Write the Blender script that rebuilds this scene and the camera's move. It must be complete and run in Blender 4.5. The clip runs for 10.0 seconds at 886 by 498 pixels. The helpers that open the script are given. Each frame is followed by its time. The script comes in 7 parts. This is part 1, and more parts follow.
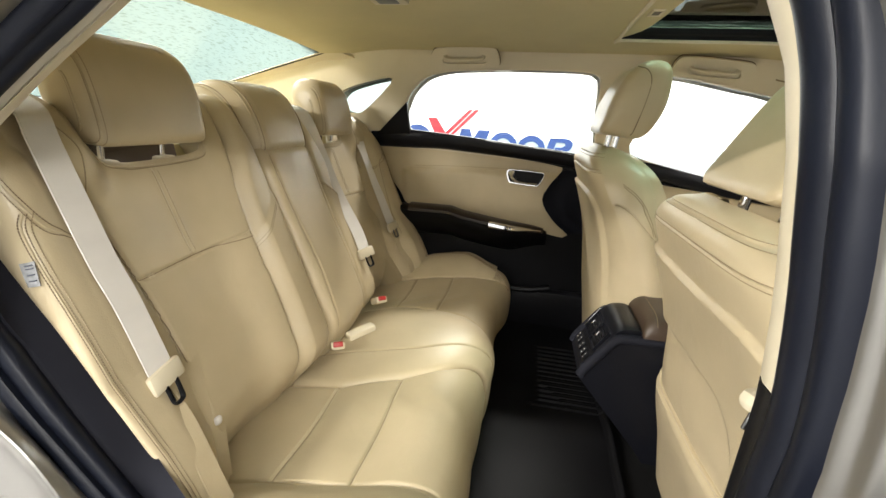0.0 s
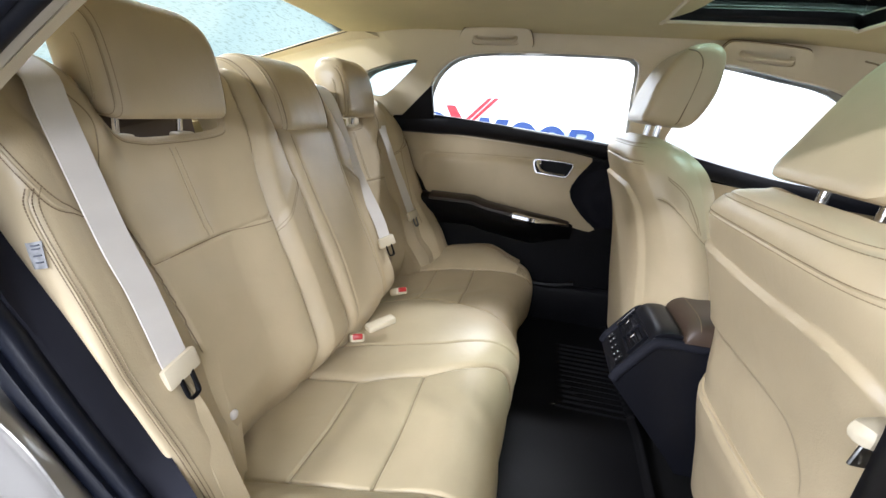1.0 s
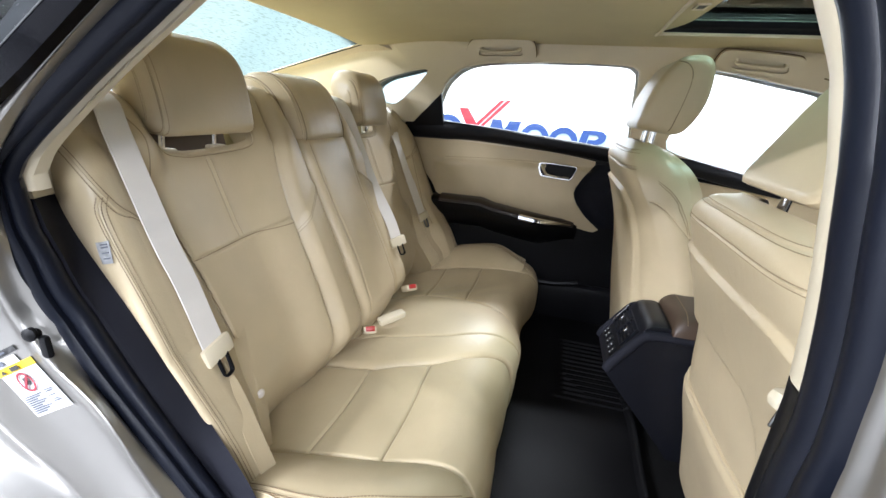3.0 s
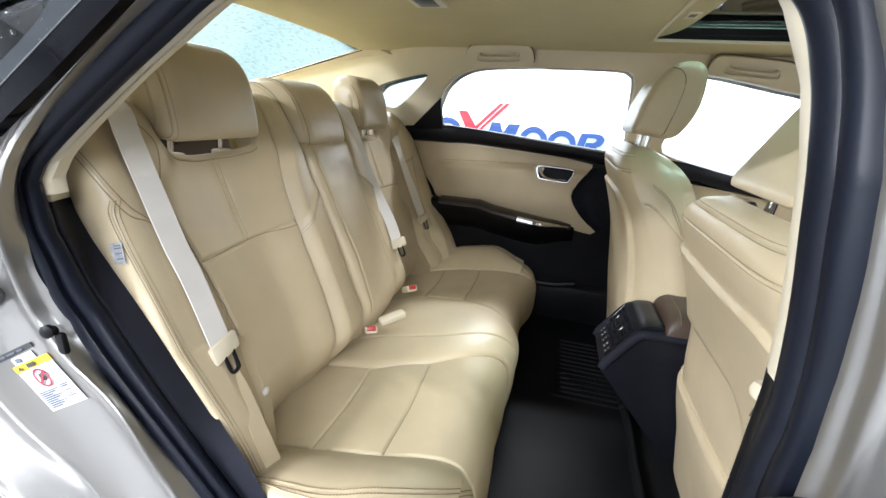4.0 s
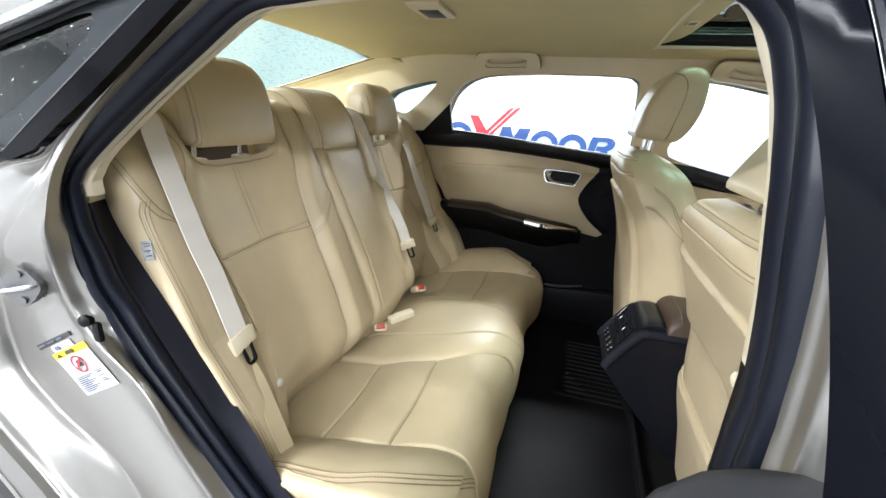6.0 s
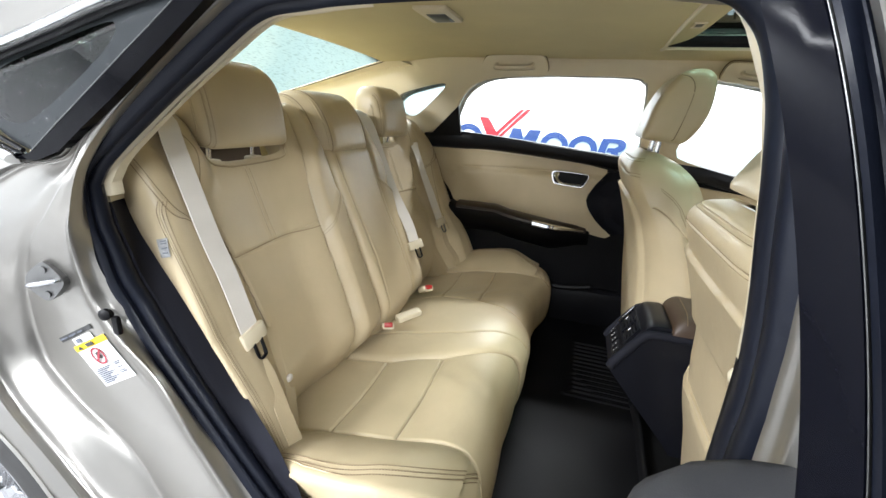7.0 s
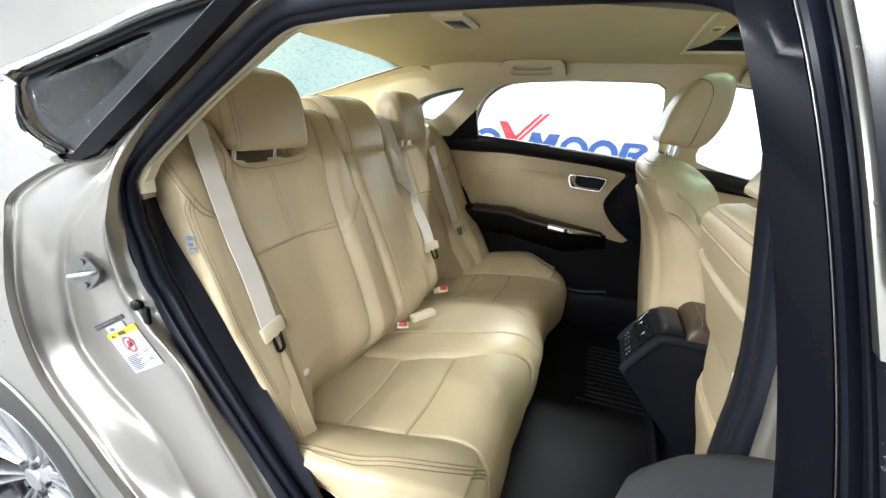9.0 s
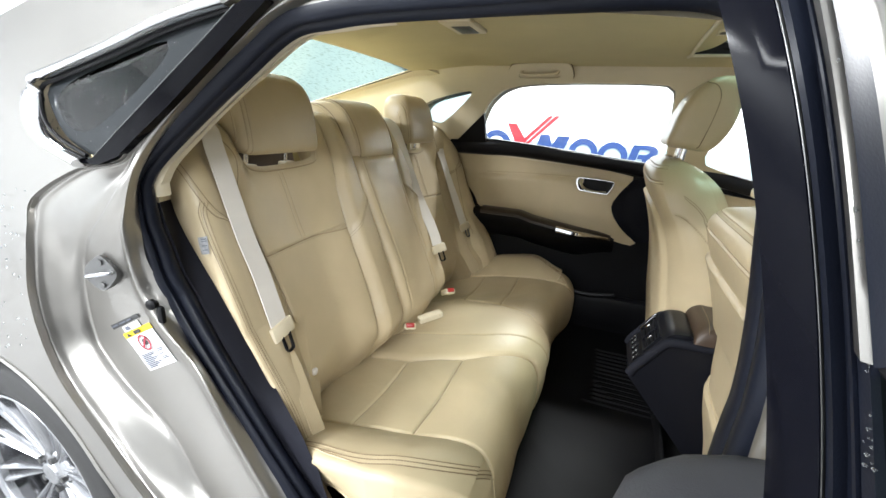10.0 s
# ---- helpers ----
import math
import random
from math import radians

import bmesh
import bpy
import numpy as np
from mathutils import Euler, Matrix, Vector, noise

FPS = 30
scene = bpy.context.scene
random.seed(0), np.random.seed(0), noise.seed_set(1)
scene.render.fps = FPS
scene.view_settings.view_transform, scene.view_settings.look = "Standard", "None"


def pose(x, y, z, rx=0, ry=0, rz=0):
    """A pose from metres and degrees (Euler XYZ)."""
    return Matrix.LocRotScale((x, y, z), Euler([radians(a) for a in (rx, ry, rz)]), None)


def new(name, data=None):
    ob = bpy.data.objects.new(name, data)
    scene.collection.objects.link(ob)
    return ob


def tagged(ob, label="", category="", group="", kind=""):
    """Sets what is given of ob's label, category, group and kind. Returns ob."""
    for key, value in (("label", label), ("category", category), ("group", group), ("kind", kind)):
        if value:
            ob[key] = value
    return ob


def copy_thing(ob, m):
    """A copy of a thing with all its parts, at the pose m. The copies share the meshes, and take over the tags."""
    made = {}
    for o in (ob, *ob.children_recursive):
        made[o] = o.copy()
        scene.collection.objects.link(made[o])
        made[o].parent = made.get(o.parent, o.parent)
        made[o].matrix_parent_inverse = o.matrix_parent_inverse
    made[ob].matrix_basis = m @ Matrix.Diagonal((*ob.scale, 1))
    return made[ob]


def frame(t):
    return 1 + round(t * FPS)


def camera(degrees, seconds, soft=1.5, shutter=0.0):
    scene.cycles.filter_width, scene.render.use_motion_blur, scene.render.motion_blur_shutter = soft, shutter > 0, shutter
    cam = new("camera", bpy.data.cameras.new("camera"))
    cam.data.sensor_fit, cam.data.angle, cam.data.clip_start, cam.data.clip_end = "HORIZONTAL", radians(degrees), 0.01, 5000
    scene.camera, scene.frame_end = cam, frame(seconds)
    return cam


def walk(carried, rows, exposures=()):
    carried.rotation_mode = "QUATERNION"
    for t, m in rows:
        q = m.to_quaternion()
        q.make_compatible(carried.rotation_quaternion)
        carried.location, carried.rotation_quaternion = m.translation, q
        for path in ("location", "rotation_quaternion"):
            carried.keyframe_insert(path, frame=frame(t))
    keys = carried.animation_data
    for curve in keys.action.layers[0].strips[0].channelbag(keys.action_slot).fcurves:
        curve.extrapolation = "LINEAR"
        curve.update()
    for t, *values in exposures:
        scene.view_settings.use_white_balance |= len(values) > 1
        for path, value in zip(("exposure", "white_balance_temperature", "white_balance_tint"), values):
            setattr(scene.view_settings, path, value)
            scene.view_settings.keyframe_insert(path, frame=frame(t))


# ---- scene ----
cam = camera(93.32, 10.0)
EXPOSURES = [(0.0, -0.05, 6950, 14), (1.0, -0.02, 6000, 19), (2.5, 0.02, 5950, 18), (4.5, 0.05, 6000, 15), (7.0, -0.05, 6250, 14), (10.0, -0.06, 6300, 13)]
PATH = [
    (0.0, 0.2433, -1.0802, 1.1725, 72.871, -2.831, 11.309),
    (0.5, 0.2052, -1.0424, 1.1588, 72.158, -3.875, 12.084),
    (1.0, 0.1887, -1.0314, 1.1532, 71.43, -4.135, 13.162),
    (1.5, 0.2022, -1.0455, 1.1569, 71.1, -3.979, 14.143),
    (2.0, 0.2163, -1.0687, 1.1714, 71.096, -3.745, 14.899),
    (2.5, 0.2266, -1.0908, 1.1779, 71.177, -3.527, 15.219),
    (4.0, 0.2395, -1.1335, 1.1882, 71.608, -3.516, 15.134),
    (4.5, 0.2433, -1.143, 1.1899, 71.71, -3.576, 15.263),
    (5.0, 0.247, -1.1521, 1.1931, 71.818, -3.532, 15.662),
    (5.5, 0.2549, -1.1619, 1.1944, 71.917, -3.386, 16.153),
    (7.0, 0.2787, -1.1848, 1.1955, 72.179, -3.049, 18.201),
    (7.5, 0.2833, -1.191, 1.1962, 72.241, -3.07, 18.91),
    (8.0, 0.2875, -1.1968, 1.1962, 72.297, -3.137, 19.604),
    (8.5, 0.2933, -1.2003, 1.1966, 72.419, -3.155, 20.289),
    (9.0, 0.2975, -1.2023, 1.1964, 72.511, -3.109, 20.888),
    (9.5, 0.3025, -1.2065, 1.1996, 72.631, -3.008, 21.544),
    (10.0, 0.3063, -1.2111, 1.2007, 72.74, -2.955, 22.124),
]
walk(cam, [(t, pose(x, y, z, rx, ry, rz)) for t, x, y, z, rx, ry, rz in PATH], EXPOSURES)

# ---------------------------------------------------------------- light
world = bpy.data.worlds.new("world")
scene.world = world
world.use_nodes = True
world.node_tree.nodes["Background"].inputs[0].default_value = (0.9, 0.95, 1.0, 1)
world.node_tree.nodes["Background"].inputs[1].default_value = 0.3


def area_lamp(x, y, z, sx, sy, watts, color=(0.97, 1.0, 0.98)):
    d = bpy.data.lights.new("ceiling_lamp", "AREA")
    d.shape, d.size, d.size_y, d.energy, d.color = "RECTANGLE", sx, sy, watts, color
    ob = new("ceiling_lamp", d)
    ob.location = (x, y, z)
    return ob


# lamps out of view; places and uneven weights set to brighten seats and jamb
LAMP_WATTS = 158
for lx in (-3.0, -0.2, 2.6):
    for ly in (-4.4, 0.4, 2.7):
        area_lamp(lx, ly, 3.12, 1.9, 0.35, LAMP_WATTS * ({-3.0: 5.1, -0.2: 1.3, 2.6: 2.1} if ly < -1 else {-3.0: 1.0, -0.2: 1.1, 2.6: 1.9} if ly < 1 else {-3.0: 1.1, -0.2: 1.2, 2.6: 1.4})[lx])


# ---------------------------------------------------------------- materials
def material(name, color, rough=0.5, metal=0.0, vary=0.12, scale=6.0, grain=300.0, bump=0.1, coat=0.0, sheen=0.0, stretch=(1, 1, 1), spec=0.5, wrinkle=0.0):
    m = bpy.data.materials.new(name)
    m.use_nodes = True
    nt = m.node_tree
    b = nt.nodes["Principled BSDF"]
    tc = nt.nodes.new("ShaderNodeTexCoord")
    mp = nt.nodes.new("ShaderNodeMapping")
    mp.inputs["Scale"].default_value = stretch
    nt.links.new(tc.outputs["Object"], mp.inputs["Vector"])
    n1 = nt.nodes.new("ShaderNodeTexNoise")
    n1.inputs["Scale"].default_value, n1.inputs["Detail"].default_value = scale, 4
    nt.links.new(mp.outputs[0], n1.inputs["Vector"])
    ramp = nt.nodes.new("ShaderNodeValToRGB")
    lo = [c * (1 - vary) for c in color]
    hi = [min(1, c * (1 + vary)) for c in color]
    ramp.color_ramp.elements[0].position, ramp.color_ramp.elements[0].color = 0.3, (*lo, 1)
    ramp.color_ramp.elements[1].position, ramp.color_ramp.elements[1].color = 0.7, (*hi, 1)
    nt.links.new(n1.outputs["Fac"], ramp.inputs["Fac"])
    nt.links.new(ramp.outputs[0], b.inputs["Base Color"])
    b.inputs["Metallic"].default_value = metal
    b.inputs["Specular IOR Level"].default_value = spec
    rr = nt.nodes.new("ShaderNodeMapRange")
    rr.inputs["To Min"].default_value, rr.inputs["To Max"].default_value = max(0.0, rough * 0.88), min(1.0, rough * 1.12)
    nt.links.new(n1.outputs["Fac"], rr.inputs["Value"])
    nt.links.new(rr.outputs[0], b.inputs["Roughness"])
    b.inputs["Coat Weight"].default_value = coat
    b.inputs["Coat Roughness"].default_value = 0.05
    b.inputs["Sheen Weight"].default_value = sheen
    if bump:
        v = nt.nodes.new("ShaderNodeTexNoise")
        v.inputs["Scale"].default_value, v.inputs["Detail"].default_value = grain, 3
        nt.links.new(mp.outputs[0], v.inputs["Vector"])
        bp = nt.nodes.new("ShaderNodeBump")
        bp.inputs["Strength"].default_value, bp.inputs["Distance"].default_value = bump, 0.001
        nt.links.new(v.outputs["Fac"], bp.inputs["Height"])
        last = bp
        if wrinkle:
            w = nt.nodes.new("ShaderNodeTexNoise")
            w.inputs["Scale"].default_value, w.inputs["Detail"].default_value, w.inputs["Distortion"].default_value = 16, 5, 1.2
            nt.links.new(mp.outputs[0], w.inputs["Vector"])
            b2 = nt.nodes.new("ShaderNodeBump")
            b2.inputs["Strength"].default_value, b2.inputs["Distance"].default_value = wrinkle, 0.004
            nt.links.new(w.outputs["Fac"], b2.inputs["Height"])
            nt.links.new(bp.outputs[0], b2.inputs["Normal"])
            last = b2
        nt.links.new(last.outputs[0], b.inputs["Normal"])
    return m


def pane_material(name, tint, gloss=0.08, mottle=0.0, rough=0.02, milk=0.0):
    """Thin tinted pane: lets light straight through, mirrors a little, with wet mottling where asked."""
    m = bpy.data.materials.new(name)
    m.use_nodes = True
    nt = m.node_tree
    nt.nodes.remove(nt.nodes["Principled BSDF"])
    out = nt.nodes["Material Output"]
    tr = nt.nodes.new("ShaderNodeBsdfTransparent")
    gl = nt.nodes.new("ShaderNodeBsdfGlossy")
    gl.inputs["Roughness"].default_value = rough
    fr = nt.nodes.new("ShaderNodeFresnel")
    fr.inputs["IOR"].default_value = 1.45
    mix = nt.nodes.new("ShaderNodeMixShader")
    nt.links.new(fr.outputs[0], mix.inputs[0])
    nt.links.new(tr.outputs[0], mix.inputs[1])
    nt.links.new(gl.outputs[0], mix.inputs[2])
    last = mix
    tr.inputs[0].default_value = (*tint, 1)
    if mottle:
        tc = nt.nodes.new("ShaderNodeTexCoord")
        mp = nt.nodes.new("ShaderNodeMapping")
        mp.inputs["Scale"].default_value = (1.0, 0.35, 1.0)
        nt.links.new(tc.outputs["Object"], mp.inputs["Vector"])
        n = nt.nodes.new("ShaderNodeTexNoise")
        n.inputs["Scale"].default_value, n.inputs["Detail"].default_value = 130, 3
        nt.links.new(mp.outputs[0], n.inputs["Vector"])
        ramp = nt.nodes.new("ShaderNodeValToRGB")
        ramp.color_ramp.elements[0].position = 0.33
        ramp.color_ramp.elements[0].color = (*[c * (1 - mottle) for c in tint], 1)
        ramp.color_ramp.elements[1].position = 0.47
        ramp.color_ramp.elements[1].color = (*tint, 1)
        nt.links.new(n.outputs["Fac"], ramp.inputs["Fac"])
        nt.links.new(ramp.outputs[0], tr.inputs[0])
    if milk:
        df = nt.nodes.new("ShaderNodeBsdfTranslucent")
        df.inputs[0].default_value = (*[c * 0.34 for c in tint], 1)
        mx = nt.nodes.new("ShaderNodeMixShader")
        mx.inputs[0].default_value = milk
        if mottle:
            dim = nt.nodes.new("ShaderNodeMixRGB")
            dim.blend_type = "MULTIPLY"
            dim.inputs[0].default_value = 1.0
            dim.inputs[2].default_value = (0.235, 0.255, 0.250, 1)
            nt.links.new(ramp.outputs[0], dim.inputs[1])
            nt.links.new(dim.outputs[0], df.inputs[0])
        nt.links.new(mix.outputs[0], mx.inputs[1])
        nt.links.new(df.outputs[0], mx.inputs[2])
        last = mx
    nt.links.new(last.outputs[0], out.inputs["Surface"])
    return m


M_LEATHER = material("cream_leather", (0.468, 0.384, 0.246), 0.37, vary=0.05, scale=9, grain=420, bump=0.25, spec=0.42, wrinkle=0.22)
M_LEATHER_IN = material("cream_leather_insert", (0.446, 0.365, 0.232), 0.38, vary=0.05, scale=9, grain=700, bump=0.35, spec=0.42, wrinkle=0.25)
M_THREAD = material("thread", (0.25, 0.19, 0.11), 0.8, bump=0)
# dark thread colour that also paints the shade in seam grooves and gaps
M_SEAM = material("seam_shadow_thread", (0.185, 0.132, 0.075), 0.8, bump=0)
M_BEIGE = material("beige_plastic", (0.60, 0.53, 0.385), 0.50, vary=0.04, grain=600, bump=0.15)
M_LINER = material("headliner_fabric", (0.50, 0.44, 0.26), 0.95, vary=0.05, grain=900, bump=0.35)
M_BELT = material("belt_webbing", (0.67, 0.635, 0.585), 0.6, vary=0.04, grain=500, bump=0.3, stretch=(1, 1, 4))
M_BLACK = material("black_plastic", (0.004, 0.004, 0.005), 0.45, vary=0.15, grain=700, bump=0.2, spec=0.15)
M_PANEL = material("grained_black_panel", (0.013, 0.0135, 0.018), 0.58, vary=0.10, grain=800, bump=0.10, spec=0.04)
M_SATIN = material("satin_black_trim", (0.006, 0.0064, 0.009), 0.34, vary=0.12, grain=900, bump=0.06, spec=0.2)
M_RUBBER = material("black_rubber", (0.006, 0.0075, 0.013), 0.36, vary=0.15, grain=500, bump=0.08, spec=0.16)
M_VINYL = material("black_vinyl_film", (0.002, 0.0022, 0.0045), 0.13, vary=0.08, grain=600, bump=0.03, spec=0.09)
M_SOFT = material("soft_black_panel", (0.037, 0.038, 0.042), 0.6, vary=0.15, grain=500, bump=0.3, spec=0.30)
M_MAT = material("rubber_mat", (0.004, 0.004, 0.0045), 0.46, vary=0.2, grain=400, bump=0.18, spec=0.07)
M_CARPET = material("black_carpet", (0.006, 0.006, 0.006), 0.95, vary=0.3, grain=800, bump=0.6, spec=0.1)
M_PAINT = material("champagne_metallic_paint", (0.255, 0.245, 0.228), 0.31, metal=0.78, vary=0.04, scale=4, grain=1800, bump=0.02, coat=0.35)
M_CHROME = material("chrome", (0.85, 0.85, 0.86), 0.10, metal=1.0, vary=0.02, bump=0)
M_SOFTCHROME = material("satin_chrome", (0.80, 0.80, 0.81), 0.26, metal=1.0, vary=0.02, bump=0)
M_DARKCHROME = material("dark_chrome", (0.20, 0.20, 0.21), 0.10, metal=1.0, vary=0.05, bump=0)
M_STEEL = material("zinc_steel", (0.15, 0.15, 0.149), 0.40, metal=1.0, vary=0.1, bump=0.1)
M_ALLOY = material("wheel_alloy", (0.34, 0.345, 0.36), 0.24, metal=0.85, vary=0.05, bump=0.02, coat=0.4)
M_TYRE = material("tyre_rubber", (0.02, 0.02, 0.02), 0.75, vary=0.2, grain=300, bump=0.3)
M_WOOD = material("dark_brown_trim", (0.022, 0.014, 0.011), 0.32, vary=0.3, scale=14, grain=200, bump=0.08, stretch=(0.3, 1, 1), coat=0.3)
# leather of the console lid; also colours in the shade behind the rear posts
M_BROWN = material("brown_leather_and_notch_shade", (0.052, 0.032, 0.020), 0.48, vary=0.15, grain=400, bump=0.25)
M_CLEAR = material("clear_plastic", (0.30, 0.305, 0.31), 0.20, vary=0.3, scale=90, bump=0)
M_RED = material("red_button", (0.36, 0.016, 0.012), 0.35, vary=0.05, bump=0)
M_WHITE = material("white_label", (0.60, 0.60, 0.60), 0.5, vary=0.03, bump=0)
M_YELLOW = material("yellow_label", (0.62, 0.42, 0.012), 0.5, vary=0.03, bump=0)
M_INK = material("grey_ink", (0.10, 0.11, 0.14), 0.6, bump=0)
M_DARKINK = material("black_ink", (0.03, 0.03, 0.03), 0.6, bump=0)
M_REDINK = material("red_ink", (0.26, 0.02, 0.035), 0.6, bump=0)
M_WALL = material("white_wall_paint", (0.84, 0.85, 0.86), 0.8, vary=0.02, scale=1.5, grain=80, bump=0.05)
M_WALLGREY = material("grey_wall_paint", (0.38, 0.39, 0.40), 0.8, vary=0.03, scale=1.5, grain=80, bump=0.05)
M_WALLBAND = material("pale_blue_reflection_tone", (0.30, 0.37, 0.39), 0.7, vary=0.03, scale=1.5, grain=80, bump=0.05)
M_FLOOR = material("grey_floor_paint", (0.27, 0.27, 0.27), 0.4, vary=0.08, scale=1.5, grain=60, bump=0.08)
M_LOGOBLUE = material("blue_paint", (0.008, 0.036, 0.15), 0.5, vary=0.03, bump=0)
M_LOGORED = material("red_paint", (0.30, 0.007, 0.018), 0.5, vary=0.03, bump=0)
M_GLASS = pane_material("side_glass", (0.95, 0.97, 0.96))
M_REARGLASS = pane_material("wet_rear_glass", (0.36, 0.455, 0.44), mottle=0.32, milk=0.93)
M_QUARTER = pane_material("pale_quarter_glass", (0.56, 0.63, 0.63))
M_ROOFGLASS = pane_material("tinted_roof_glass", (0.48, 0.60, 0.55), mottle=0.25)
M_DARKGLASS = pane_material("dark_quarter_glass", (0.46, 0.51, 0.46))
M_MATTBLACK = material("gloss_black_trim", (0.002, 0.002, 0.003), 0.10, vary=0.15, grain=900, bump=0.0, spec=0.04)
M_FRIT = material("grey_glass_border", (0.028, 0.031, 0.033), 0.08, vary=0.1, bump=0, spec=0.07)
M_DROP = pane_material("water", (0.9, 0.92, 0.92), rough=0.0)


# ---------------------------------------------------------------- mesh kit
def spline(pts, n, closed=False):
    """n points evenly spaced along a smooth curve through the control points."""
    p = np.array(pts, float)
    if closed:
        q = np.vstack([p[-1], p, p[0], p[1]])
    else:
        q = np.vstack([2 * p[0] - p[1], p, 2 * p[-1] - p[-2]])
    out = []
    for i in range(1, len(q) - 2):
        a, b, c, d = q[i - 1], q[i], q[i + 1], q[i + 2]
        for k in range(16):
            t = k / 16
            out.append(0.5 * (2 * b + (c - a) * t + (2 * a - 5 * b + 4 * c - d) * t * t + (3 * b - a - 3 * c + d) * t ** 3))
    out.append(q[-2])
    o = np.array(out)
    s = np.concatenate([[0], np.cumsum(np.linalg.norm(np.diff(o, axis=0), axis=1))])
    w = np.linspace(0, s[-1], n + 1)[:-1] if closed else np.linspace(0, s[-1], n)
    return np.stack([np.interp(w, s, o[:, k]) for k in range(o.shape[1])], 1)


def rail(pts, per, closed=False):
    """Smooth curve through the control points with the same number of steps between each two, so that rails pair up point by point."""
    p = np.array(pts, float)
    q = np.vstack([p[-1], p, p[0], p[1]]) if closed else np.vstack([2 * p[0] - p[1], p, 2 * p[-1] - p[-2]])
    out = []
    for i in range(1, len(q) - 2):
        a, b, c, d = q[i - 1], q[i], q[i + 1], q[i + 2]
        for t in np.arange(per) / per:
            out.append(0.5 * (2 * b + (c - a) * t + (2 * a - 5 * b + 4 * c - d) * t * t + (3 * b - a - 3 * c + d) * t ** 3))
    return np.array(out if closed else out + [q[-2]])


def bump_at(v, c, w):
    return np.exp(-((v - c) / w) ** 2)


def ramp_to(v, a, b):
    t = np.clip((v - a) / (b - a), 0, 1)
    return t * t * (3 - 2 * t)


def mesh_object(name, bm, mat, smooth=True):
    bmesh.ops.recalc_face_normals(bm, faces=bm.faces)
    me = bpy.data.meshes.new(name)
    for f in bm.faces:
        f.smooth = smooth
    bm.to_mesh(me)
    bm.free()
    if smooth:
        me.set_sharp_from_angle(angle=radians(42))
    me.materials.append(mat)
    return new(name, me)


def part(name, bm, mat, parent, label="", smooth=True):
    ob = mesh_object(name, bm, mat, smooth)
    if parent is not None:
        ob.parent = parent
        ob.matrix_parent_inverse = parent.matrix_basis.inverted()
    return tagged(ob, label)


def thing(name, at, label, category, group="", kind=""):
    ob = new(name)
    ob.empty_display_size = 0.1
    ob.location = at
    return tagged(ob, label, category, group, kind)


def add_grid(bm, pts, close_u=False):
    """Quads over an array of points (rows, columns, 3)."""
    r, c = pts.shape[:2]
    vs = [[bm.verts.new(pts[i, j]) for j in range(c)] for i in range(r)]
    for i in range(r - 1 + (1 if close_u else 0)):
        for j in range(c - 1):
            i2 = (i + 1) % r
            bm.faces.new((vs[i][j], vs[i2][j], vs[i2][j + 1], vs[i][j + 1]))
    return vs


def sheet(pts, back=None):
    """A skin of points; with back (a vector or an array of border shifts) it is closed into a solid body."""
    bm = bmesh.new()
    vs = add_grid(bm, pts)
    if back is not None:
        r, c = pts.shape[:2]
        ring = [vs[0][j] for j in range(c)] + [vs[i][c - 1] for i in range(1, r)] + [vs[r - 1][j] for j in range(c - 2, -1, -1)] + [vs[i][0] for i in range(r - 2, 0, -1)]
        b = Vector(back)
        low = [bm.verts.new(v.co + b) for v in ring]
        n = len(ring)
        for k in range(n):
            bm.faces.new((ring[k], ring[(k + 1) % n], low[(k + 1) % n], low[k]))
        bm.faces.new(low)
    return bm


def tube(bm, pts, r, sides=8, closed=False, flat=1.0, up=(0, 0, 1)):
    """A round or oval bar along points."""
    p = np.array(pts, float)
    n = len(p)
    tan = np.gradient(p, axis=0)
    if closed:
        tan = (np.roll(p, -1, 0) - np.roll(p, 1, 0))
    tan /= np.linalg.norm(tan, axis=1)[:, None] + 1e-12
    u = np.array(up, float)
    a = np.cross(tan, u)
    bad = np.linalg.norm(a, axis=1) < 1e-3
    a[bad] = np.cross(tan[bad], (1, 0.1, 0))
    a /= np.linalg.norm(a, axis=1)[:, None]
    b = np.cross(a, tan)
    rr = np.broadcast_to(np.array(r, float), (n,))
    ang = np.linspace(0, 2 * np.pi, sides, endpoint=False)
    ring = p[:, None] + rr[:, None, None] * (np.cos(ang)[None, :, None] * a[:, None] + flat * np.sin(ang)[None, :, None] * b[:, None])
    vs = [[bm.verts.new(ring[i, k]) for k in range(sides)] for i in range(n)]
    for i in range(n if closed else n - 1):
        for k in range(sides):
            bm.faces.new((vs[i][k], vs[(i + 1) % n][k], vs[(i + 1) % n][(k + 1) % sides], vs[i][(k + 1) % sides]))
    if not closed:
        bm.faces.new(vs[0])
        bm.faces.new(vs[-1])
    return bm


def rbox(bm, c, size, r=0.004, rot=None, seg=2):
    """A box with rounded edges."""
    t = bmesh.new()
    bmesh.ops.create_cube(t, size=1.0)
    bmesh.ops.scale(t, vec=size, verts=t.verts)
    bmesh.ops.bevel(t, geom=t.edges[:], offset=min(r, min(size) * 0.49), segments=seg, profile=0.5, affect="EDGES")
    m = Matrix.Translation(c) @ (rot.to_4x4() if rot is not None else Matrix.Identity(4))
    bmesh.ops.transform(t, matrix=m, verts=t.verts)
    return join_into(bm, t)


def join_into(bm, t):
    me = bpy.data.meshes.new("tmp")
    t.to_mesh(me)
    t.free()
    bm.from_mesh(me)
    bpy.data.meshes.remove(me)
    return bm


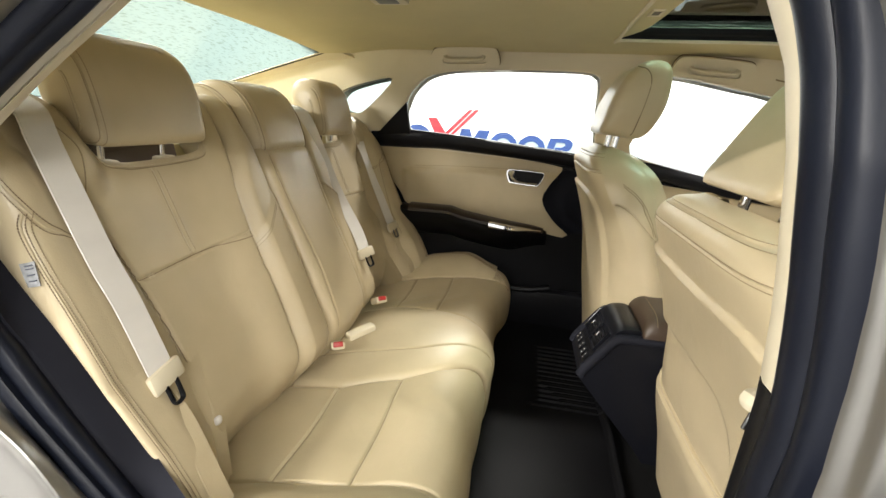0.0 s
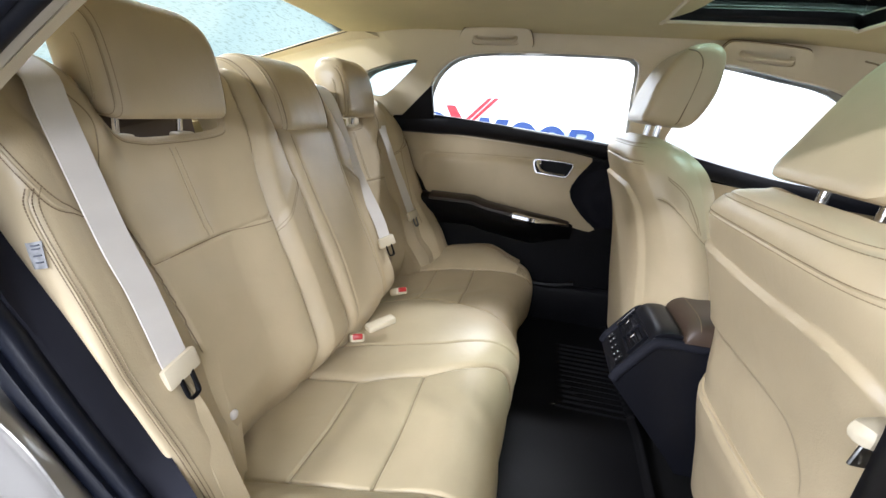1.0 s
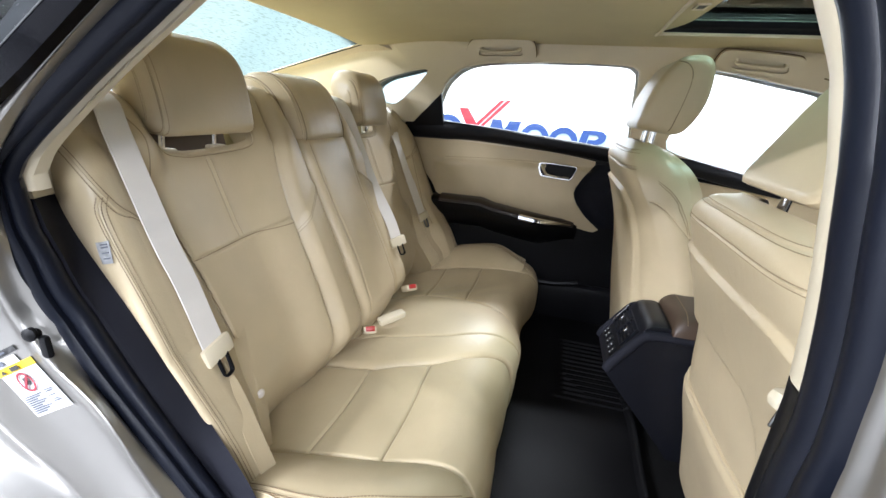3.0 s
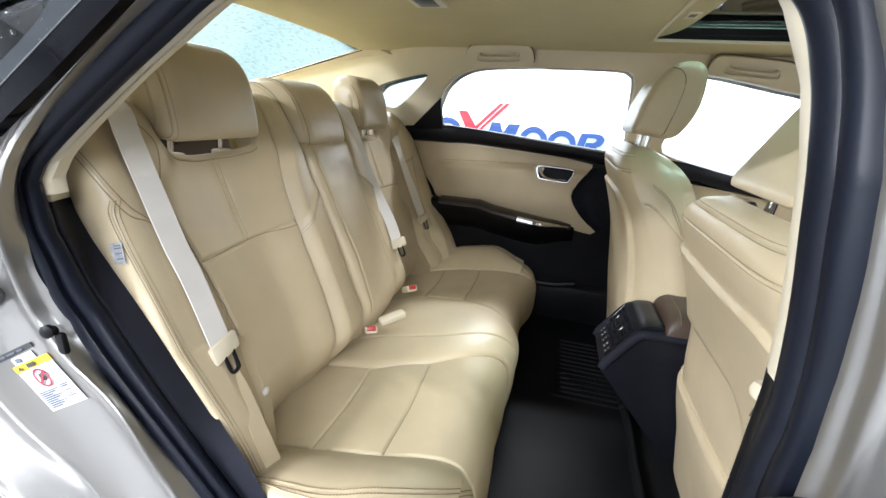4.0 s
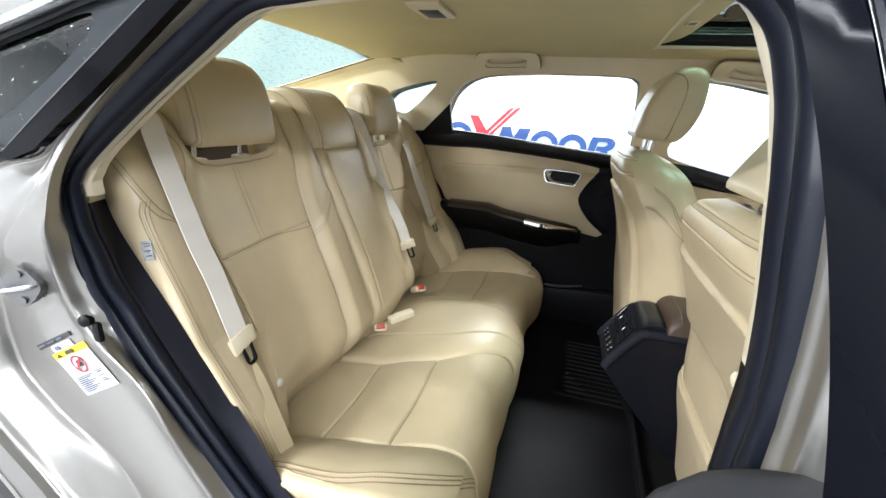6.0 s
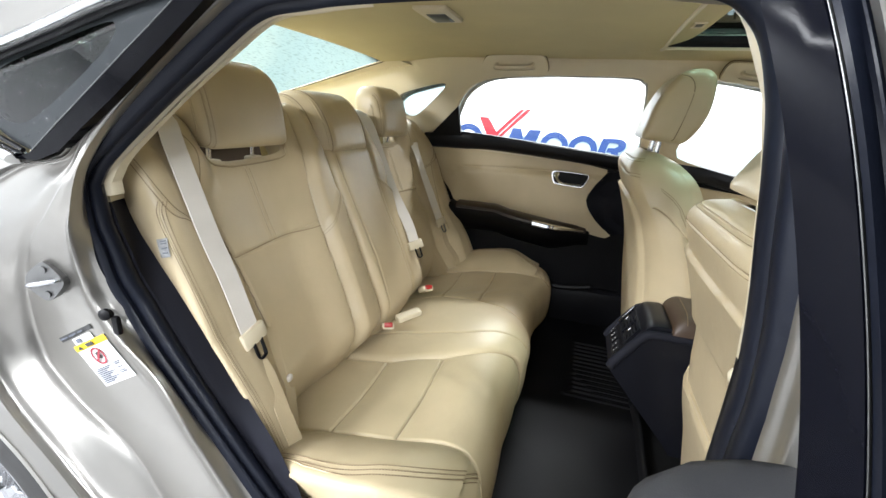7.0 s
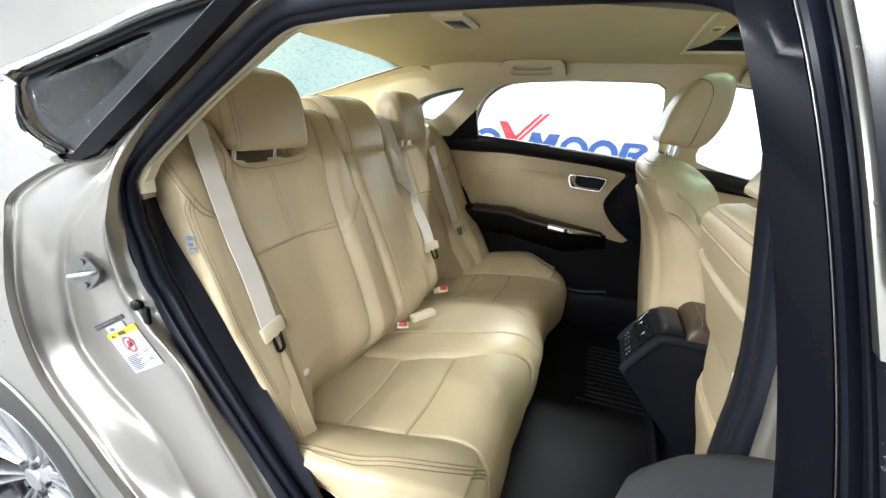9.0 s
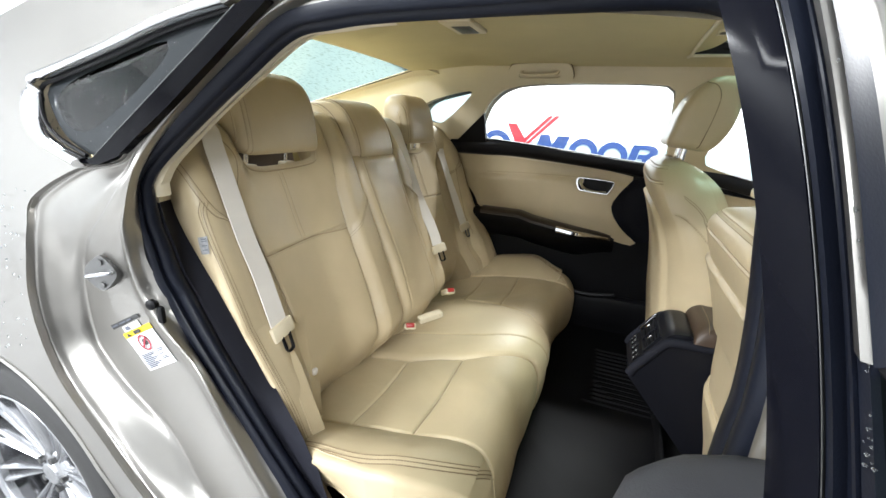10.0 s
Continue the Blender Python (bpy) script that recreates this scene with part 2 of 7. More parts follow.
def panel(loops, place, th, cuts=0.0):
    """A plate with holes: loops of (p, q), the first the outline; place maps (p, q) to a point; th is its thickness as a vector.
    cuts: the spacing at which long triangles are split so that the plate can bend."""
    bm = bmesh.new()
    for lp in loops:
        vs = [bm.verts.new((p, q, 0)) for p, q in lp]
        for i in range(len(vs)):
            bm.edges.new((vs[i], vs[(i + 1) % len(vs)]))
    bmesh.ops.triangle_fill(bm, edges=bm.edges[:], use_beauty=True, use_dissolve=False)
    if cuts:
        ps = [v.co for v in bm.verts]
        for axis in (0, 1):
            lo, hi = min(p[axis] for p in ps), max(p[axis] for p in ps)
            k = lo + cuts
            while k < hi:
                no = (1, 0, 0) if axis == 0 else (0, 1, 0)
                bmesh.ops.bisect_plane(bm, geom=bm.verts[:] + bm.edges[:] + bm.faces[:], plane_co=(k if axis == 0 else 0, k if axis == 1 else 0, 0), plane_no=no)
                k += cuts
    for v in bm.verts:
        v.co = Vector(place(v.co.x, v.co.y))
    r = bmesh.ops.extrude_face_region(bm, geom=bm.faces[:])
    bmesh.ops.translate(bm, vec=th, verts=[g for g in r["geom"] if isinstance(g, bmesh.types.BMVert)])
    return bm


def ribbon(pts, wide, th=0.0016):
    """A strap along points; wide: its half width as a vector."""
    p = np.array(pts, float)
    w = np.array(wide, float)
    w = np.broadcast_to(w, p.shape)
    tan = np.gradient(p, axis=0)
    n = np.cross(tan, w)
    n /= np.linalg.norm(n, axis=1)[:, None]
    prof = [(-1, -1), (-0.96, 1), (0.96, 1), (1, -1)]
    ring = np.stack([p + a * w + b * th * 0.5 * n for a, b in prof], 1)
    bm = bmesh.new()
    vs = [[bm.verts.new(ring[i, k]) for k in range(4)] for i in range(len(p))]
    for i in range(len(p) - 1):
        for k in range(4):
            bm.faces.new((vs[i][k], vs[i + 1][k], vs[i + 1][(k + 1) % 4], vs[i][(k + 1) % 4]))
    bm.faces.new(vs[0])
    bm.faces.new(vs[-1])
    return bm


def stitches(bm, pts, r=0.0007, dash=0.0040, gap=0.0014):
    """Dashes of thread along a line of points."""
    p = np.array(pts, float)
    s = np.concatenate([[0], np.cumsum(np.linalg.norm(np.diff(p, axis=0), axis=1))])
    k = 0.0
    while k + dash < s[-1]:
        ab = [np.array([np.interp(w, s, p[:, i]) for i in range(3)]) for w in (k, k + dash)]
        tube(bm, ab, r, 4)
        k += dash + gap
    return bm


def superpad(c, half, power, ax=None, ay=None, az=None, n=28, shape=None):
    """A stuffed body: a rounded block with soft faces."""
    u = np.linspace(-np.pi / 2, np.pi / 2, n)
    v = np.linspace(-np.pi, np.pi, 2 * n, endpoint=False)

    def f(w, e):
        return np.sign(w) * np.abs(w) ** e
    e1, e2 = power
    U, V = np.meshgrid(u, v, indexing="ij")
    X = half[0] * f(np.cos(U), e1) * f(np.cos(V), e2)
    Y = half[1] * f(np.cos(U), e1) * f(np.sin(V), e2)
    Z = half[2] * f(np.sin(U), e1)
    if shape:
        X, Y, Z = shape(X, Y, Z)
    pts = np.stack([X, Y, Z], -1)
    bm = bmesh.new()
    vs = [[bm.verts.new(Vector(c) + Vector(pts[i, j])) for j in range(2 * n)] for i in range(1, n - 1)]
    lo, hi = bm.verts.new(Vector(c) + Vector(pts[0, 0])), bm.verts.new(Vector(c) + Vector(pts[-1, 0]))
    m = 2 * n
    for i in range(len(vs) - 1):
        for j in range(m):
            bm.faces.new((vs[i][j], vs[i][(j + 1) % m], vs[i + 1][(j + 1) % m], vs[i + 1][j]))
    for j in range(m):
        bm.faces.new((lo, vs[0][(j + 1) % m], vs[0][j]))
        bm.faces.new((hi, vs[-1][j], vs[-1][(j + 1) % m]))
    return bm


# ---------------------------------------------------------------- car cross-section
def y_skin(z):
    """Half width of the outer skin at a height."""
    return float(np.interp(z, [0.2, 0.5, 0.85, 0.95, 1.02, 1.07, 1.16, 1.3, 1.4, 1.47], [0.81, 0.842, 0.845, 0.835, 0.817, 0.806, 0.785, 0.745, 0.715, 0.5]))


def y_inner(x, z):
    """Half width at the inner edge of the door seal, which runs closer in behind than at the centre pillar."""
    c = float(np.interp(z, [0.2, 0.86, 0.95, 1.0, 1.07, 1.16, 1.3, 1.4], [0.70, 0.705, 0.72, 0.733, 0.738, 0.712, 0.675, 0.645]))
    b = float(np.interp(z, [0.2, 0.95, 1.07, 1.16, 1.3, 1.4], [0.735, 0.735, 0.725, 0.712, 0.675, 0.645]))
    k = min(1.0, max(0.0, (x + 0.1) / 0.3))
    return c * (1 - k) + b * k


def y_trim(z):
    """Half width of the inner lining."""
    return float(np.interp(z, [0.2, 0.5, 0.9, 1.05, 1.4], [0.72, 0.74, 0.74, 0.72, 0.58]))


def z_roof(x, y):
    """Height of the headliner."""
    return 1.435 - 0.014 * (y / 0.55) ** 2 - 0.05 * max(0.0, (-0.25 - x) / 0.35) ** 2 - 0.06 * max(0.0, (x - 0.8) / 0.6) ** 2


# ---------------------------------------------------------------- the room
def room():
    # south and east walls are unseen; their grey holds down fill and reflections
    for name, c, s, m in (("wall_north", (1.0, 3.72, 1.6), (12.4, 0.15, 3.2), M_WALL), ("wall_south", (1.0, -5.2, 1.6), (12.4, 0.15, 3.2), M_WALLGREY),
                          ("wall_west", (-5.2, -0.74, 1.6), (0.15, 8.77, 3.2), M_WALLGREY), ("wall_east", (7.2, -0.74, 1.6), (0.15, 8.77, 3.2), M_WALLGREY)):
        bm = bmesh.new()
        rbox(bm, c, s, 0.002, seg=1)
        tagged(mesh_object(name, bm, m, False), "bright white painted showroom wall" if m is M_WALL else "plain grey wall closing the room, kept grey to dim reflected light", "wall", kind="structure")
    bm = bmesh.new()
    rbox(bm, (1.0, -0.74, -0.05), (12.6, 9.0, 0.1), 0.002, seg=1)
    tagged(mesh_object("floor", bm, M_FLOOR, False), "smooth pale grey painted showroom floor", "floor", kind="structure")
    bm = bmesh.new()
    rbox(bm, (1.0, -0.74, 3.25), (12.6, 9.0, 0.1), 0.002, seg=1)
    tagged(mesh_object("ceiling", bm, M_WALL, False), "white showroom ceiling", "ceiling", kind="structure")
    # a reflection low on the wall, put in as a band of darker colour
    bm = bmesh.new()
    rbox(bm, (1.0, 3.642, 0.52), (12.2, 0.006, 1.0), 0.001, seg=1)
    tagged(mesh_object("trim", bm, M_WALLBAND, False), "pale blue-grey band painted in for a reflection along the foot of the white wall", "wall trim", kind="structure")


def wall_sign():
    """Blue and red plain shapes on the wall: a row of blue forms and a red tick of two slanting bars."""
    root = thing("wall_sign", (-0.3, 3.64, 0.9), "large wall sign of blue shapes with a red tick", "sign")
    yw = 3.632

    def ring(name, cx, cz, rx, rz, w):
        a = np.linspace(0, 2 * np.pi, 48, endpoint=False)
        outer = [(cx + rx * math.cos(t), cz + rz * math.sin(t)) for t in a]
        inner = [(cx + (rx - w) * math.cos(t), cz + (rz - w) * math.sin(t)) for t in a]
        part(name, panel([outer, inner], lambda p, q: (p, yw, q), (0, 0.006, 0)), M_LOGOBLUE, root, smooth=False)

    def slab(name, pts, m, y=yw):
        part(name, panel([pts], lambda p, q: (p, y, q), (0, 0.006, 0)), m, root, smooth=False)
    zb = 0.80
    ring("blue_ring", -0.985, 0.955, 0.170, 0.162, 0.066)
    ring("blue_ring", -0.022, 0.930, 0.150, 0.152, 0.064)
    ring("blue_ring", 0.278, 0.915, 0.150, 0.150, 0.064)
    for x0, zt in ((-0.475, 1.096), (-0.262, 1.090)):
        slab("blue_bar", [(x0 - 0.10, zb), (x0 - 0.02, zb), (x0 + 0.09, zt), (x0 - 0.012, zt)], M_LOGOBLUE)
    slab("blue_bar", [(-0.487, 1.096), (-0.392, 1.096), (-0.338, 0.93), (-0.402, 0.90)], M_LOGOBLUE, yw - 0.004)
    slab("blue_bar", [(-0.402, 0.90), (-0.338, 0.93), (-0.236, 1.090), (-0.300, 1.090)], M_LOGOBLUE, yw - 0.007)
    slab("blue_bar", [(0.41, zb), (0.485, zb), (0.545, 1.048), (0.468, 1.048)], M_LOGOBLUE)
    bow = [tuple(p) for p in spline([(0.52, 1.049), (0.62, 1.050), (0.68, 1.035), (0.705, 0.990), (0.68, 0.935), (0.62, 0.912), (0.52, 0.910)], 30)]
    slab("blue_bow", bow + [(0.53, 0.955), (0.60, 0.957), (0.632, 0.980), (0.625, 1.000), (0.60, 1.006), (0.53, 1.006)], M_LOGOBLUE, yw - 0.004)
    slab("blue_bar", [(0.565, 0.915), (0.635, 0.920), (0.665, zb), (0.59, zb)], M_LOGOBLUE, yw - 0.007)
    slab("red_bar", [(-0.870, 1.196), (-0.769, 1.196), (-0.640, 1.010), (-0.735, 0.930)], M_LOGORED)
    slab("red_bar", [(-0.735, 0.930), (-0.672, 0.985), (-0.372, 1.294), (-0.418, 1.294), (-0.700, 1.01)], M_LOGORED, yw - 0.004)
    slab("red_bar", [(-0.660, 0.975), (-0.615, 0.985), (-0.300, 1.298), (-0.352, 1.296)], M_LOGORED, yw - 0.008)
    # added bars: the red tick's reflection in the sunroof, built as shapes behind it
    top = thing("wall_sign", (2.3, 3.64, 2.3), "red slanting bars added for the sign's reflection in the sunroof glass", "sign")
    for dx in (0.0, 0.16):
        part("red_bar", panel([[(1.7 + dx, 1.95), (1.8 + dx, 1.95), (2.6 + dx, 2.75), (2.5 + dx, 2.75)]], lambda p, q: (p, yw, q), (0, 0.006, 0)), M_LOGORED, top, smooth=False)


room()
wall_sign()


# ---------------------------------------------------------------- the car's shell
CAR = thing("car", (0, 0, 0), "champagne metallic sedan with its rear door open, wet with drops", "car")

# the opening of the rear door, from the sill up the rear edge, over the top and down the pillar: (x, z)
EDGE = rail([(0.10, -0.83, 0.30), (-0.22, -0.836, 0.345), (-0.415, -0.841, 0.488), (-0.513, -0.843, 0.596), (-0.593, -0.844, 0.686), (-0.627, -0.844, 0.773), (-0.629, -0.844, 0.864), (-0.622, -0.836, 0.937), (-0.621, -0.826, 0.986), (-0.612, -0.814, 1.035), (-0.50, -0.801, 1.092), (-0.398, -0.796, 1.114), (-0.364, -0.787, 1.15), (-0.271, -0.766, 1.228), (-0.201, -0.75, 1.284), (-0.138, -0.734, 1.336), (-0.05, -0.72, 1.375), (0.2, -0.712, 1.395), (0.5, -0.712, 1.395)], 8)
COVE = rail([(0.10, -0.785, 0.31), (-0.18, -0.778, 0.345), (-0.334, -0.778, 0.463), (-0.411, -0.779, 0.586), (-0.52, -0.780, 0.67), (-0.585, -0.780, 0.745), (-0.592, -0.781, 0.836), (-0.560, -0.790, 0.913), (-0.503, -0.804, 0.979), (-0.44, -0.811, 1.028), (-0.400, -0.808, 1.070), (-0.380, -0.798, 1.100), (-0.353, -0.780, 1.152), (-0.268, -0.757, 1.229), (-0.199, -0.741, 1.284), (-0.137, -0.727, 1.332), (-0.05, -0.717, 1.363), (0.2, -0.711, 1.380), (0.5, -0.711, 1.38)], 8)
RIDGE = rail([(0.10, -0.768, 0.34), (-0.09, -0.764, 0.40), (-0.190, -0.764, 0.535), (-0.262, -0.765, 0.648), (-0.322, -0.766, 0.757), (-0.395, -0.767, 0.822), (-0.437, -0.768, 0.88), (-0.430, -0.781, 0.945), (-0.405, -0.796, 1.005), (-0.385, -0.799, 1.045), (-0.372, -0.797, 1.078), (-0.362, -0.788, 1.110), (-0.342, -0.770, 1.150), (-0.265, -0.748, 1.226), (-0.197, -0.732, 1.283), (-0.136, -0.719, 1.327), (-0.05, -0.712, 1.350), (0.2, -0.709, 1.360), (0.5, -0.709, 1.36)], 8)
SEAT_OF_SEAL = rail([(0.10, -0.745, 0.36), (-0.08, -0.742, 0.425), (-0.185, -0.743, 0.545), (-0.255, -0.745, 0.635), (-0.330, -0.746, 0.728), (-0.386, -0.747, 0.81), (-0.418, -0.750, 0.885), (-0.422, -0.764, 0.94), (-0.411, -0.772, 0.99), (-0.402, -0.776, 1.045), (-0.392, -0.777, 1.078), (-0.378, -0.770, 1.110), (-0.345, -0.756, 1.155), (-0.262, -0.735, 1.228), (-0.195, -0.721, 1.282), (-0.135, -0.710, 1.322), (-0.05, -0.707, 1.338), (0.2, -0.706, 1.342), (0.5, -0.706, 1.34)], 8)


def jamb_surface():
    """Rows across the painted step: outer edge with a fold, sloping face, cove, flat for the striker, ridge, channel for the seal."""
    mix = lambda a, b, k, dy=0.0: a * (1 - k) + b * k + np.array((0, dy, 0))
    rows = [EDGE, mix(EDGE, COVE, 0.0, 0.012), mix(EDGE, COVE, 0.06, 0.013), mix(EDGE, COVE, 0.09, 0.006), mix(EDGE, COVE, 0.13, 0.006), mix(EDGE, COVE, 0.19, 0.012),
            mix(EDGE, COVE, 0.50, 0.010), mix(EDGE, COVE, 0.84, 0.003), mix(COVE, RIDGE, 0.0, 0.006), mix(COVE, RIDGE, 0.10, 0.004), mix(COVE, RIDGE, 0.5, 0.002),
            mix(COVE, RIDGE, 0.86, 0.003), mix(RIDGE, RIDGE, 0, -0.005), mix(RIDGE, SEAT_OF_SEAL, 0.35, 0.008), mix(SEAT_OF_SEAL, SEAT_OF_SEAL, 0, 0.004)]
    a = np.array(rows)
    k = np.linspace(0, len(a) - 1, 76)
    i = np.minimum(k.astype(int), len(a) - 2)
    f = (k - i)[:, None, None]
    fine = a[i] * (1 - f) + a[i + 1] * f
    for _ in range(2):
        fine[1:-1] = 0.25 * fine[:-2] + 0.5 * fine[1:-1] + 0.25 * fine[2:]
    return fine


JAMB = jamb_surface()


def on_jamb(x, z, lift):
    """Point of the jamb's inner flat at x and z, raised off the paint."""
    p = JAMB[43:64].reshape(-1, 3)
    d = (p[:, 0] - x) ** 2 + (p[:, 2] - z) ** 2
    near = np.argsort(d)[:6]
    w = 1 / (d[near] + 1e-6)
    y = float((p[near, 1] * w).sum() / w.sum())
    return (x + 0.25 * lift, y - lift, z + 0.1 * lift)


def door_jamb():
    """The painted step between the outer skin and the rubber seal."""
    part("door_jamb", sheet(JAMB), M_PAINT, CAR, "stepped painted door jamb")


def quarter_panel():
    arch_c, arch_r = (-0.862, 0.315), 0.366
    front = [(p[0] - 0.012 * float(ramp_to(p[2], 1.09, 1.12)), p[2]) for p in EDGE[3:122:3]]
    roof = [(-0.10, 1.405), (-0.35, 1.405), (-0.60, 1.385), (-0.90, 1.30), (-1.20, 1.18), (-1.45, 1.09), (-1.80, 1.06), (-2.02, 1.02), (-2.05, 0.80), (-2.05, 0.45), (-1.9, 0.25)]
    arch = [(arch_c[0] + arch_r * math.cos(t), arch_c[1] + arch_r * math.sin(t)) for t in np.linspace(np.pi + 0.15, -0.15, 40)]
    low = [(-0.40, 0.25), (-0.05, 0.26)]
    rim = [tuple(p) for p in spline([(-0.626, 1.23), (-0.628, 1.207), (-0.609, 1.166), (-0.565, 1.132), (-0.480, 1.110), (-0.430, 1.112), (-0.395, 1.150), (-0.310, 1.228), (-0.235, 1.290), (-0.165, 1.336), (-0.222, 1.339), (-0.317, 1.321), (-0.434, 1.287), (-0.569, 1.244)], 64, True)]
    beside = lambda q: float(np.interp(q, [1.105, 1.112, 1.15, 1.228, 1.29, 1.336, 1.36], [-0.2, -0.43, -0.395, -0.31, -0.235, -0.165, -0.13]))
    skin = lambda p, q: (p, -y_skin(q) + 0.003 + 0.012 * (p > beside(q) - 0.004) + 0.10 * max(0.0, (-1.2 - p)) ** 2, q)
    part("quarter_panel", panel([front + roof + arch + low, rim], skin, (0, 0.012, 0), 0.045), M_PAINT, CAR, "champagne metallic quarter panel beaded with water")
    # rolled arch lip and liner
    a = np.linspace(np.pi + 0.1, -0.1, 48)
    lip = bmesh.new()
    tube(lip, [(arch_c[0] + arch_r * math.cos(t), -y_skin(arch_c[1] + arch_r * math.sin(t)) + 0.004, arch_c[1] + arch_r * math.sin(t)) for t in a], 0.006, 6)
    part("arch_lip", lip, M_PAINT, CAR, "rolled edge of the wheel arch")
    pts = np.array([[(arch_c[0] + arch_r * math.cos(t), y, arch_c[1] + arch_r * math.sin(t)) for t in a] for y in (-0.835, -0.55)])
    part("wheel_arch_liner", sheet(pts), M_BLACK, CAR, "black plastic wheel arch liner")
    # glass with its grey border, chrome surround and the black strip beside it
    put = lambda p, q: (p, -y_skin(q) + 0.010, q)
    glass = [tuple(p) for p in spline([(-0.603, 1.220), (-0.601, 1.197), (-0.545, 1.143), (-0.475, 1.117), (-0.437, 1.119), (-0.396, 1.146), (-0.305, 1.225), (-0.228, 1.291), (-0.176, 1.333), (-0.249, 1.322), (-0.371, 1.294), (-0.498, 1.262), (-0.568, 1.236)], 64, True)]
    inner = [tuple(p) for p in spline([(-0.574, 1.192), (-0.566, 1.214), (-0.521, 1.237), (-0.423, 1.266), (-0.344, 1.288), (-0.324, 1.284), (-0.332, 1.264), (-0.364, 1.233), (-0.420, 1.190), (-0.476, 1.156), (-0.518, 1.152), (-0.555, 1.169)], 48, True)]
    g = part("quarter_window", panel([inner], put, (0, 0.004, 0), 0.06), M_DARKGLASS, CAR, "dark tinted quarter window speckled with drops")
    part("glass_border", panel([glass, inner], put, (0, 0.005, 0), 0.06), M_FRIT, g, "dark grey border printed on the glass")
    bm = bmesh.new()
    edge = [(p[0], -y_skin(p[1]) - 0.003, p[1]) for p in spline([(-0.205, 1.337), (-0.317, 1.314), (-0.434, 1.280), (-0.569, 1.243), (-0.617, 1.230), (-0.622, 1.203), (-0.602, 1.159), (-0.558, 1.129), (-0.472, 1.105)], 70)]
    tube(bm, edge, 0.0165, 10, flat=0.5)
    part("chrome_trim", bm, M_CHROME, g, "chrome strip round the quarter window")
    strip = [(-0.482, 1.105), (-0.443, 1.116), (-0.405, 1.147), (-0.370, 1.176), (-0.330, 1.210), (-0.292, 1.242), (-0.237, 1.288), (-0.188, 1.331), (-0.145, 1.350), (-0.136, 1.334), (-0.210, 1.268), (-0.294, 1.195), (-0.388, 1.121), (-0.43, 1.106)]
    # highlight along the strip's wet edge, drawn as a thin steel line
    wet = [(x, -y_skin(z) - 0.0065, z) for x, z in spline(strip[1:8], 50)]
    part("strip_glint", tube(bmesh.new(), wet, 0.0008, 6), M_STEEL, g, "thin steel line put in as the highlight on the strip's wet edge")
    lip = [(p[0], -y_skin(p[1]) + 0.002, p[1]) for p in spline([(-0.205, 1.328), (-0.317, 1.303), (-0.434, 1.268), (-0.569, 1.231), (-0.603, 1.222), (-0.608, 1.203), (-0.590, 1.166), (-0.550, 1.140), (-0.472, 1.116)], 70)]
    part("rubber_lip", tube(bmesh.new(), lip, 0.0035, 6), M_BLACK, g, "black rubber lip round the glass")
    part("black_strip", panel([strip], lambda p, q: (p, -y_skin(q) - 0.006, q), (0, 0.014, 0), 0.05), M_MATTBLACK, g, "black trim strip")


SEAL = rail([(0.460, 0.45), (0.462, 0.85), (0.466, 0.95), (0.462, 1.02), (0.453, 1.10), (0.446, 1.16), (0.437, 1.23), (0.415, 1.290), (0.365, 1.321), (0.23, 1.325), (0.01, 1.322), (-0.076, 1.315), (-0.144, 1.305), (-0.216, 1.255), (-0.300, 1.189), (-0.383, 1.111), (-0.403, 1.079), (-0.408, 1.058), (-0.408, 1.00), (-0.402, 0.895), (-0.345, 0.786), (-0.265, 0.668), (-0.165, 0.533), (-0.07, 0.425), (0.0, 0.385), (0.08, 0.378), (0.35, 0.367), (0.43, 0.390)], 9, True)
SEAL_RIM = rail([(0.457, 0.45), (0.461, 0.85), (0.464, 0.95), (0.463, 1.02), (0.455, 1.10), (0.450, 1.16), (0.442, 1.235), (0.42, 1.300), (0.365, 1.334), (0.23, 1.338), (0.01, 1.334), (-0.076, 1.328), (-0.146, 1.310), (-0.226, 1.246), (-0.311, 1.174), (-0.386, 1.112), (-0.406, 1.084), (-0.411, 1.050), (-0.417, 0.986), (-0.424, 0.895), (-0.385, 0.812), (-0.291, 0.686), (-0.185, 0.548), (-0.08, 0.43), (0.0, 0.375), (0.08, 0.365), (0.35, 0.355), (0.43, 0.380)], 9, True)


